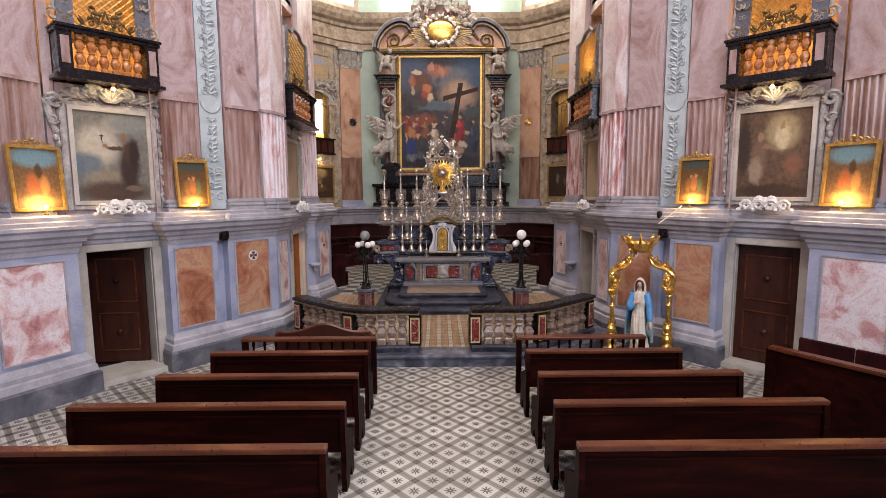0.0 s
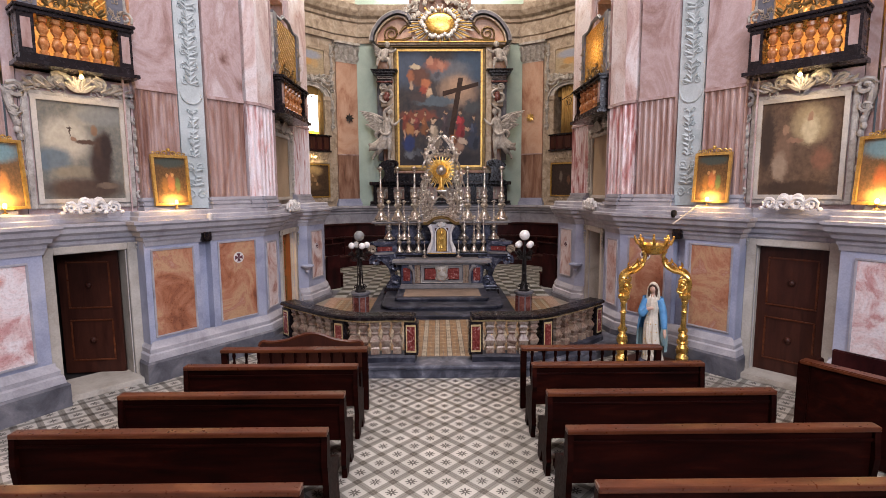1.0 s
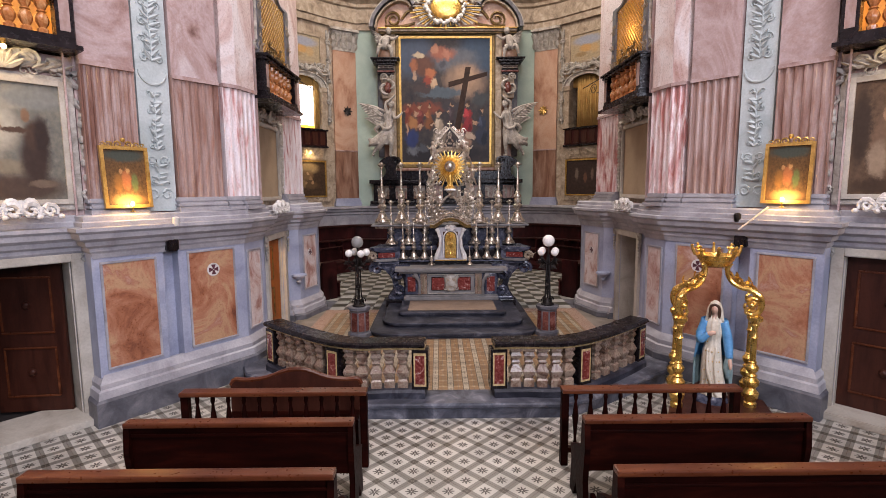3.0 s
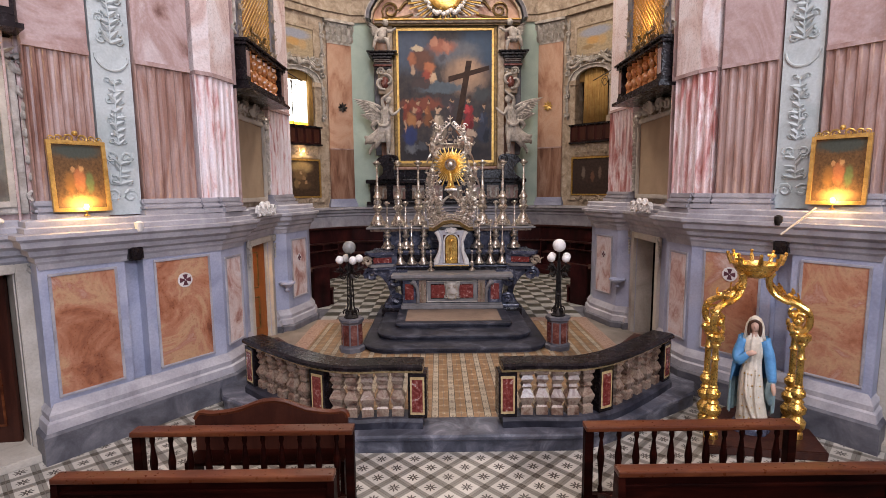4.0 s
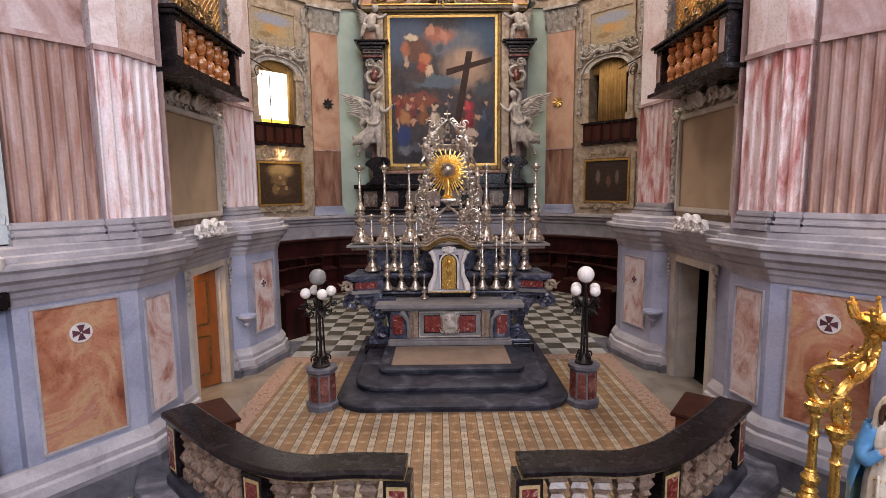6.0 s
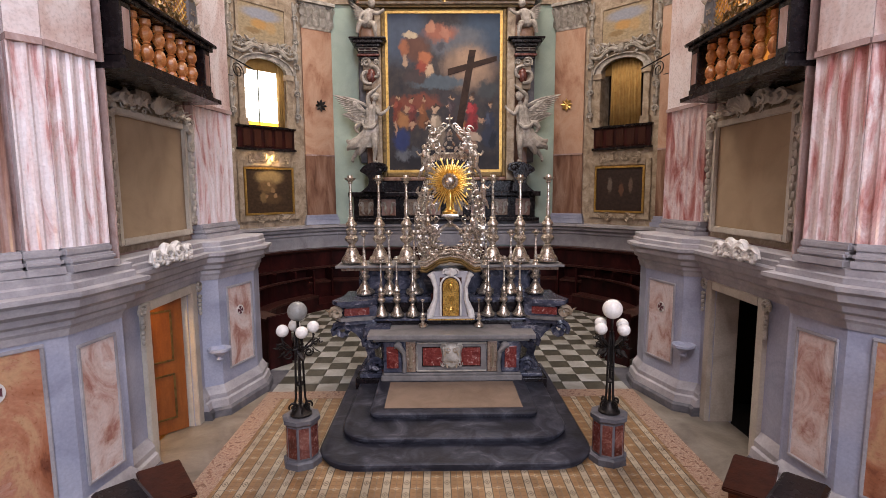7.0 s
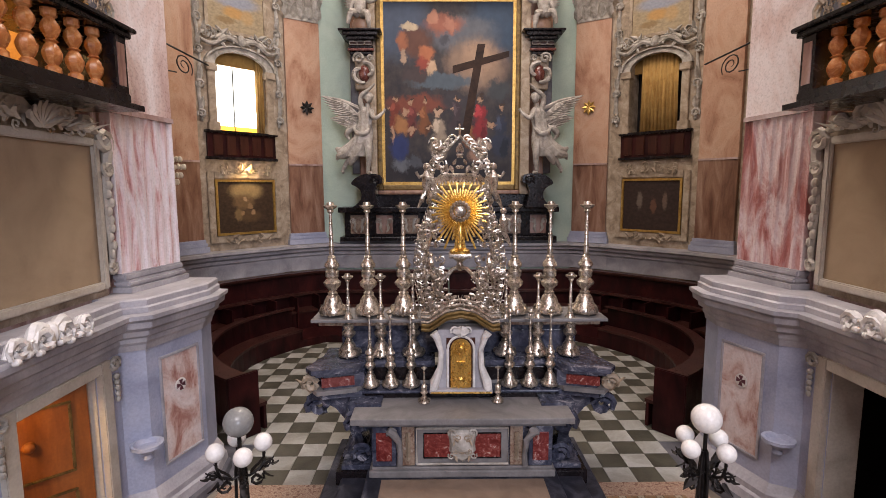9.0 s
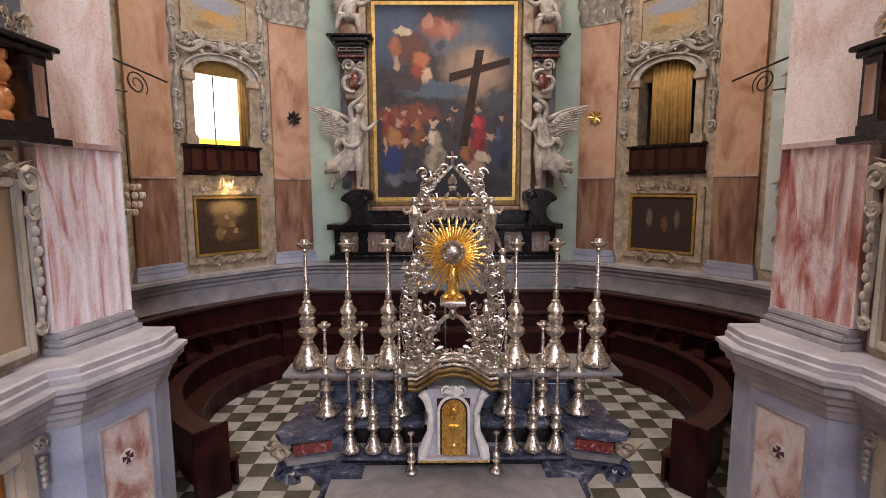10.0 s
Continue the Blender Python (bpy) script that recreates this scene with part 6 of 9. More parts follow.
part("frontal_moulding", bm, STUCCO, al)
bm = bmesh.new()
pts = [(-0.16, 0.99), (-0.10, 1.03), (0.10, 1.03), (0.16, 0.99), (0.14, 0.86), (0.15, 0.78), (0.08, 0.69), (0.0, 0.65), (-0.08, 0.69), (-0.15, 0.78), (-0.14, 0.86)]
lo = [bm.verts.new((x, AY - 0.01, z)) for x, z in pts]
hi = [bm.verts.new((x * 0.8, AY - 0.055, 0.84 + (z - 0.84) * 0.8)) for x, z in pts]
bm.faces.new(hi)
for i in range(len(pts)):
    bm.faces.new((lo[i], lo[(i + 1) % len(pts)], hi[(i + 1) % len(pts)], hi[i]))
for g in (1, -1):
    scroll(bm, (g * 0.11, AY - 0.05, 1.0), (g, 0, 0), (0, 0, 1), 0.05, 1.3, 0.28)
    scroll(bm, (g * 0.12, AY - 0.05, 0.74), (g, 0, 0), (0, 0, -1), 0.04, 1.3, 0.28)
part("shield", bm, STUCCO, al, "carved pale stone shield")
bm = bmesh.new()
foliage(bm, (0, AY - 0.055, 0.85), (1, 0, 0), (0, 0, 1), (0, -1, 0), 0.2, 0.24, 9, 0.03, 91)
part("shield_carving", bm, STUCCOD, al, smooth=True)
# flaring flanks with volutes
for s in (1, -1):
    fl = thing("altar_flank", "blue-grey marble altar flank with a great volute", "altar", group="altar flanks")
    prof = [(1.18, 0.30), (1.18, 0.48), (1.12, 0.50), (1.08, 0.60), (1.02, 0.72), (1.04, 0.90), (1.14, 1.06), (1.26, 1.14), (1.28, 1.22), (0.9, 1.22), (0.9, 0.30)]
    for k, (y0, y1, grow) in enumerate(((14.2, 14.75, 0.0), (14.45, 15.0, 0.28))):
        bm = bmesh.new()
        lo = [bm.verts.new((s * (x + grow * (0.5 + z * 0.6)), y0, z)) for x, z in prof]
        hi = [bm.verts.new((s * (x + grow * (0.5 + z * 0.6)), y1, z)) for x, z in prof]
        bm.faces.new(lo)
        bm.faces.new(hi)
        for i in range(len(prof)):
            bm.faces.new((lo[i], lo[(i + 1) % len(prof)], hi[(i + 1) % len(prof)], hi[i]))
        part("body", bm, BARD, fl)
    for x, y, z, r in ((1.16, 14.17, 1.02, 0.14), (1.12, 14.17, 0.66, 0.11), (1.66, 14.42, 1.12, 0.14)):
        bm = bmesh.new()
        scroll(bm, (s * x, y, z), (s, 0, 0), (0, 0, 1), r, 1.5, 0.38, 16)
        part("volute", bm, BARD, fl, "carved volute", smooth=True)
    for nm, x0, x1, y0, y1, z0, z1, m in (("plinth", 1.0, 1.42, 14.12, 14.9, 0.30, 0.46, BLACK), ("plinth_moulding", 1.0, 1.36, 14.16, 14.9, 0.46, 0.52, BARD)):
        bm = bmesh.new()
        box(bm, *sorted((s * x0, s * x1)), y0, y1, z0, z1, 0.015)
        part(nm, bm, m, fl)
    plan = [(0.3, 14.64), (1.10, 14.64), (1.18, 14.42), (1.62, 14.30), (1.72, 14.44), (1.60, 14.75), (1.60, 15.1), (0.3, 15.1)]

    def tier(grow, z0, z1):
        b2 = bmesh.new()
        prism(b2, [(s * (x + (grow if x > 1.12 else 0)), y - (grow if y < 14.7 else 0)) for x, y in plan], z0, z1)
        return b2

    for nm, grow, z0, z1, m in (("moulding", -0.03, 1.22, 1.28, BARD), ("moulding", 0.02, 1.28, 1.33, GREYM), ("shelf_body", -0.05, 1.33, 1.50, BARD), ("moulding", 0.02, 1.50, 1.535, BARD), ("shelf", 0.06, 1.535, 1.59, BARD)):
        part(nm, tier(grow, z0, z1), m, fl)
    bm = bmesh.new()
    d0, d1 = Vector((1.24, 14.455)), Vector((1.60, 14.357))
    nv = Vector((-0.26, -0.965))
    c4 = [d0 - nv * 0.02, d1 - nv * 0.02, d1 + nv * 0.03, d0 + nv * 0.03]
    hexa(bm, [(s * v.x, v.y, 1.36) for v in c4] + [(s * v.x, v.y, 1.47) for v in c4])
    part("inlay", bm, REDM, fl, "red marble inlay")
    bm = bmesh.new()
    scroll(bm, (s * 1.72, 14.36, 1.40), (s, 0, 0), (0, 0, 1), 0.10, 1.4, 0.4, 14)
    leaf(bm, (s * 1.70, 14.34, 1.30), (0, 1, 0), (s * 0.5, 0, 0.9), (s, 0, 0), 0.18, 0.12, 0.4)
    part("corner_leaf", bm, STUCCOD, fl, "carved leaf at the shelf corner", smooth=True)
# gradines
gr = thing("altar_gradines", "stepped marble candle shelves behind the altar table", "altar")
for nm, x, y0, y1, z0, z1, m in (("lower_shelf", 1.12, 14.44, 14.7, 1.19, 1.26, BLACK), ("lower_ledge", 1.15, 14.40, 14.66, 1.26, 1.29, BARD), ("riser_step", 1.08, 14.63, 14.7, 1.29, 1.50, BLACK), ("riser", 1.45, 14.88, 15.2, 1.59, 1.98, BARD), ("upper_shelf", 1.70, 14.72, 15.25, 1.98, 2.03, BREC), ("upper_ledge", 1.78, 14.66, 15.3, 2.03, 2.07, GREYM)):
    bm = bmesh.new()
    box(bm, -x, x, y0, y1, z0, z1, 0.012)
    part(nm, bm, m, gr)
for x0, x1 in ((-1.3, -0.55), (0.55, 1.3)):
    bm = bmesh.new()
    box(bm, x0, x1, 14.865, 14.885, 1.66, 1.88, 0.005)
    part("riser_inlay", bm, BARD, gr)


# ---- silver candlesticks ----
def turned(h, r):
    base = [(1.0, 0.0), (1.05, 0.02), (0.95, 0.05), (0.72, 0.08), (0.62, 0.12), (0.42, 0.155), (0.30, 0.17), (0.36, 0.185), (0.22, 0.20), (0.30, 0.22), (0.58, 0.255), (0.66, 0.28), (0.46, 0.305), (0.36, 0.32), (0.50, 0.335), (0.52, 0.38), (0.36, 0.40), (0.58, 0.43), (0.56, 0.45), (0.36, 0.48), (0.28, 0.50), (0.34, 0.51), (0.20, 0.525), (0.24, 0.56), (0.18, 0.60), (0.26, 0.61), (0.17, 0.625), (0.20, 0.67), (0.15, 0.70), (0.23, 0.71), (0.15, 0.725), (0.18, 0.77), (0.14, 0.80), (0.21, 0.81), (0.14, 0.825), (0.16, 0.90), (0.26, 0.915), (0.20, 0.93), (0.50, 0.955), (0.54, 0.97), (0.30, 0.975), (0.24, 1.0)]
    return [(r * a * (1 if a > 0.6 or b > 0.9 else 1.2 - 0.55 * b), h * b) for a, b in base]


def candlestick(x, y, z, h, r, label, group):
    th = thing("candlestick", label, "candlestick", (0, 0, 0), group)
    bm = bmesh.new()
    lathe(bm, turned(h, r), 14, (x, y, z + 0.06 * h * 0.4))
    part("stem", bm, SILVER, th, smooth=True)
    for k in range(3):
        bm = bmesh.new()
        t = k * 2.094 + 0.52
        dx = Vector((math.cos(t), math.sin(t), 0))
        scroll(bm, Vector((x, y, z + r * 0.38)) + dx * r * 0.85, dx, (0, 0, 1), r * 0.36, 1.2, 0.3)
        leaf(bm, Vector((x, y, z + r * 0.7)) + dx * r * 0.5, dx.cross(Vector((0, 0, 1))), dx, Vector((0, 0, 1)), r * 0.5, r * 0.5, -0.4)
        part("scroll_foot", bm, SILVER, th, smooth=True)
    return th


for x in (-1.55, -1.11, -0.68, 0.68, 1.11, 1.55):
    candlestick(x, 14.88, 2.07, 1.36, 0.165, "tall turned silver altar candlestick", "tall candlesticks")
for x in (-1.34, -0.95, -0.56, 0.56, 0.95, 1.34):
    candlestick(x, 14.74, 1.59, 1.0, 0.13, "silver altar candlestick on the middle shelf", "middle candlesticks")
for x in (-1.06, -0.82, -0.58, 0.58, 0.82, 1.06):
    candlestick(x, 14.52, 1.29, 0.92, 0.10, "small silver altar candlestick on the lower shelf", "small candlesticks")
for x in (-0.42, 0.42):
    candlestick(x, 14.30, 1.19, 0.42, 0.065, "smallest silver candlestick on the altar table", "table candlesticks")

# ---- tabernacle and silver throne ----
tb = thing("tabernacle", "white and gold marble tabernacle with a golden door", "tabernacle")
for s in (1, -1):
    bm = bmesh.new()
    tube(bm, [(s * 0.31, 14.34, 1.33), (s * 0.30, 14.34, 1.42), (s * 0.235, 14.34, 1.60), (s * 0.225, 14.34, 1.78), (s * 0.27, 14.34, 1.94), (s * 0.31, 14.34, 2.0)], [0.05, 0.055, 0.035, 0.03, 0.04, 0.05], 8)
    scroll(bm, (s * 0.30, 14.31, 1.37), (s, 0, 0), (0, 0, 1), 0.05, 1.4, 0.3)
    part("side_console", bm, WHITE, tb, smooth=True)
bm = bmesh.new()
box(bm, -0.36, 0.36, 14.30, 14.8, 1.29, 1.34, 0.01)
box(bm, -0.26, 0.26, 14.38, 14.8, 1.34, 2.02)
part("house", bm, PALE, tb)
bm = bmesh.new()
box(bm, -0.35, 0.35, 14.292, 14.302, 1.295, 1.315, 0.002)
part("gilt_fillet", bm, GOLD, tb, "thin gilded fillet")
bm = bmesh.new()
box(bm, -0.165, 0.165, 14.365, 14.385, 1.345, 1.93, 0.005)
part("dark_inset", bm, WOODW, tb)
bm = bmesh.new()
pts = [(-0.118, 1.35), (0.118, 1.35), (0.118, 1.80)] + [(0.118 * math.cos(t), 1.80 + 0.125 * math.sin(t)) for t in np.linspace(0.2, math.pi - 0.2, 9)] + [(-0.118, 1.80)]
lo = [bm.verts.new((x, 14.362, z)) for x, z in pts]
hi = [bm.verts.new((x, 14.345, z)) for x, z in pts]
bm.faces.new(hi)
for i in range(len(pts)):
    bm.faces.new((lo[i], lo[(i + 1) % len(pts)], hi[(i + 1) % len(pts)], hi[i]))
dk = part("door", bm, GOLD, tb, "golden tabernacle door with a chalice in relief")
bm = bmesh.new()
lathe(bm, [(0.05, 0), (0.014, 0.03), (0.014, 0.11), (0.045, 0.16), (0.055, 0.21)], 10, (0, 14.345, 1.45), 1, 0.4)
blob(bm, (0, 14.343, 1.80), (0.042, 0.014, 0.042))
for k in range(10):
    t = 2 * math.pi * k / 10
    tube(bm, [(0.045 * math.cos(t), 14.342, 1.80 + 0.045 * math.sin(t)), (0.085 * math.cos(t), 14.342, 1.80 + 0.085 * math.sin(t))], 0.006, 4)
foliage(bm, (0, 14.343, 1.42), (1, 0, 0), (0, 0, 1), (0, -1, 0), 0.2, 0.14, 7, 0.025, 77)
part("chalice_relief", bm, GOLD, dk, smooth=True)
bm = bmesh.new()
tube(bm, [(-0.15, 14.36, 1.35), (-0.15, 14.355, 1.80)] + [(0.15 * math.cos(t), 14.355, 1.80 + 0.155 * math.sin(t)) for t in np.linspace(math.pi, 0, 11)] + [(0.15, 14.36, 1.35)], 0.016, 6)
part("door_arch", bm, WHITE, tb, "white marble arch round the door", smooth=True)
bm = bmesh.new()
top = [(-0.45, 2.03), (-0.36, 2.02), (-0.26, 2.08), (-0.16, 2.15), (0.0, 2.18), (0.16, 2.15), (0.26, 2.08), (0.36, 2.02), (0.45, 2.03)]
tube(bm, [(x, 14.36, z) for x, z in top], 0.020, 6)
tube(bm, [(x, 14.42, z + 0.03) for x, z in top], 0.028, 6)
lo = [bm.verts.new((x, 14.36, z)) for x, z in top]
hi = [bm.verts.new((x, 14.7, z + 0.02)) for x, z in top]
for i in range(len(top) - 1):
    bm.faces.new((lo[i], lo[i + 1], hi[i + 1], hi[i]))
part("canopy", bm, DGILT, tb, "curved gilded brown canopy", smooth=True)
bm = bmesh.new()
for g in (1, -1):
    scroll(bm, (g * 0.07, 14.35, 2.02), (g, 0, 0), (0, 0, 1), 0.05, 1.3, 0.3)
leaf(bm, (0, 14.35, 1.96), (1, 0, 0), (0, 0, 1), (0, -1, 0), 0.13, 0.2, 0.3)
part("shell", bm, WHITE, tb)

tr = thing("silver_throne", "ornate silver exposition throne with a golden sunburst", "altar throne")
TY = 14.72
bm = bmesh.new()
foliage(bm, (0, TY - 0.16, 2.28), (1, 0, 0), (0, 0, 1), (0, -1, 0), 0.86, 0.26, 60, 0.045, 31)
for dz in (0.0, 0.05, 0.10):
    tube(bm, [(x * 1.02, TY - 0.22 + dz * 0.5, z + 0.05 + dz) for x, z in top], 0.022, 6)
part("foot_scrollwork", bm, SILVER, tr, smooth=True)["kind"] = "stuff"
bm = bmesh.new()
for g in (1, -1):
    for k in range(30):
        f = k / 29
        x = 0.34 + 0.15 * math.sin(f * 3.0 + 0.3) - 0.10 * f
        z = 2.2 + 1.35 * f
        scroll(bm, (g * x, TY - 0.05 * math.sin(k), z), (g * math.cos(k), 0, math.sin(k)), (-math.sin(k) * g, 0, math.cos(k)), 0.065, 1.3, 0.15)
        scroll(bm, (g * (x + 0.05), TY - 0.06, z + 0.02), (g, 0, 0), (0, 0, 1 if k % 2 else -1), 0.045, 1.3, 0.22)
    tube(bm, [(g * (0.30 + 0.15 * math.sin(f * 3.0 + 0.3) - 0.10 * f), TY, 2.15 + 1.4 * f) for f in np.linspace(0, 1, 14)], 0.03, 6)
    blob(bm, (g * 0.46, TY - 0.02, 3.05), (0.045, 0.045, 0.09))
    blob(bm, (g * 0.46, TY - 0.02, 3.17), 0.035)
    blob(bm, (g * 0.33, TY - 0.02, 3.60), (0.05, 0.045, 0.11))
    blob(bm, (g * 0.33, TY - 0.02, 3.74), 0.035)
    tube(bm, [(g * 0.33, TY, 3.64), (g * 0.40, TY - 0.03, 3.58), (g * 0.43, TY - 0.04, 3.46)], 0.015, 5)
for g in (1, -1):
    foliage(bm, (g * 0.36, TY - 0.08, 2.75), (1, 0, 0), (0, 0, 1), (0, -1, 0), 0.30, 0.95, 34, 0.045, 35)
    foliage(bm, (g * 0.30, TY - 0.05, 3.45), (1, 0, 0), (0, 0, 1), (0, -1, 0), 0.16, 0.5, 12, 0.05, 36)
part("side_scrollwork", bm, SILVER, tr, smooth=True)["kind"] = "stuff"
bm = bmesh.new()
box(bm, -0.13, 0.13, TY - 0.2, TY + 0.06, 2.82, 2.87, 0.01)
lathe(bm, [(0.02, -0.16), (0.05, -0.12), (0.03, -0.06), (0.10, 0.0)], 10, (0, TY - 0.07, 2.82))
part("monstrance_shelf", bm, SILVER, tr, smooth=True)
for g, x, z, h in ((1, 0.50, 3.08, 0.32), (1, 0.38, 3.55, 0.36), (-1, 0.38, 3.55, 0.36), (1, 0.34, 2.62, 0.26), (-1, 0.34, 2.62, 0.26)):
    c = Vector((g * x, TY - 0.10, z))
    bm = bmesh.new()
    tube(bm, [c, c + Vector((0.01 * g, 0, h * 0.3)), c + Vector((0, -0.01, h * 0.55)), c + Vector((0, 0, h * 0.75))], [h * 0.08, h * 0.13, h * 0.16, h * 0.08], 8)
    blob(bm, c + Vector((0, -0.01, h * 0.88)), h * 0.12, 8)
    tube(bm, [c + Vector((0, 0, h * 0.66)), c + Vector((g * h * 0.24, -0.03, h * 0.55)), c + Vector((g * h * 0.34, -0.04, h * 0.72))], h * 0.05, 6)
    tube(bm, [c + Vector((0, 0, h * 0.15)), c + Vector((g * h * 0.15, -0.02, -h * 0.12)), c + Vector((g * h * 0.28, 0, -h * 0.42))], [h * 0.1, h * 0.08, h * 0.04], 6)
    tube(bm, [c + Vector((0, 0, h * 0.15)), c + Vector((-g * h * 0.10, -0.04, -h * 0.1)), c + Vector((-g * h * 0.08, 0, -h * 0.36))], [h * 0.1, h * 0.08, h * 0.04], 6)
    part("cherub", bm, SILVER, tr, "small silver cherub", smooth=True)
bm = bmesh.new()
for g in (1, -1):
    foliage(bm, (g * 0.27, TY - 0.08, 2.52), (1, 0, 0), (0, 0, 1), (0, -1, 0), 0.20, 0.36, 22, 0.045, 33)
for g in (1, -1):
    tube(bm, [(g * 0.26, TY - 0.08, 2.35), (g * 0.20, TY - 0.1, 2.55), (g * 0.09, TY - 0.1, 2.68), (0, TY - 0.1, 2.72)], 0.025, 6)
part("arch_scrollwork", bm, SILVER, tr, smooth=True)["kind"] = "stuff"
bm = bmesh.new()
for g in (1, -1):
    tube(bm, [(g * 0.31, TY, 3.55), (g * 0.36, TY, 3.75), (g * 0.30, TY, 3.95), (g * 0.14, TY, 4.08), (0, TY, 4.22)], [0.022, 0.022, 0.02, 0.018, 0.015], 6)
    for k in range(12):
        f = k / 11
        x, z = 0.34 * math.cos(f * 1.4) + 0.02, 3.68 + 0.5 * f
        scroll(bm, (g * x, TY - 0.02, z), (g, 0, 0.4), (-0.4 * g, 0, 1), 0.055, 1.3, 0.25)
for k in range(14):
    x = -0.28 + 0.04 * k
    leaf(bm, (x, TY - 0.05, 3.74 + 0.05 * math.cos(x * 5)), (1, 0, 0), (0, 0, -1), (0, -1, 0), 0.11, 0.05, 0.2)
foliage(bm, (0, TY - 0.03, 3.98), (1, 0, 0), (0, 0, 1), (0, -1, 0), 0.62, 0.34, 18, 0.055, 37)
tube(bm, [(-0.32, TY - 0.04, 3.70), (-0.15, TY - 0.06, 3.77), (0.15, TY - 0.06, 3.77), (0.32, TY - 0.04, 3.70)], 0.025, 6)
tube(bm, [(0, TY, 4.2), (0, TY, 4.36)], 0.012, 5)
tube(bm, [(-0.05, TY, 4.30), (0.05, TY, 4.30)], 0.012, 5)
part("crown", bm, SILVER, tr, "openwork silver crown with a small cross", smooth=True)
rnd = random.Random(4)
bm = bmesh.new()
blob(bm, (0, TY - 0.10, 3.36), (0.09, 0.02, 0.09), 12)
sunburst = part("sunburst", bm, GOLD, tr, "golden sunburst", smooth=True)
for k in range(48):
    t = 2 * math.pi * k / 48
    low = -2.4 < (t - 2 * math.pi if t > math.pi else t) < -0.7
    r1 = (0.36 if k % 2 else 0.27) * (1.25 if low else 0.95) * rnd.uniform(0.92, 1.05)
    d = Vector((math.cos(t), 0, math.sin(t)))
    w = Vector((-math.sin(t), 0, math.cos(t)))
    o = Vector((0, TY - 0.10, 3.36))
    bm = bmesh.new()
    v = [bm.verts.new(o + d * 0.08 - w * 0.011), bm.verts.new(o + d * r1 - w * 0.013), bm.verts.new(o + d * (r1 + 0.02)), bm.verts.new(o + d * r1 + w * 0.013), bm.verts.new(o + d * 0.08 + w * 0.011), bm.verts.new(o + d * 0.15 + Vector((0, -0.012, 0))), bm.verts.new(o + d * 0.15 + Vector((0, 0.008, 0)))]
    for i in range(5):
        bm.faces.new((v[i], v[(i + 1) % 5], v[5]))
        bm.faces.new((v[(i + 1) % 5], v[i], v[6]))
    part("ray", bm, GOLD, sunburst)
bm = bmesh.new()
for k in range(16):
    t = 2 * math.pi * k / 16
    blob(bm, (0.10 * math.cos(t), TY - 0.14, 3.36 + 0.10 * math.sin(t)), 0.028, 6)
blob(bm, (0, TY - 0.14, 3.36), (0.07, 0.03, 0.07), 10)
part("cloud_ring", bm, SILVER, tr, smooth=True)
bm = bmesh.new()
lathe(bm, [(0.12, 0), (0.12, 0.03), (0.07, 0.06), (0.05, 0.12), (0.075, 0.2), (0.05, 0.3), (0.03, 0.42), (0.03, 0.5)], 12, (0, TY - 0.06, 2.87))
part("monstrance_foot", bm, GOLD, tr, smooth=True)

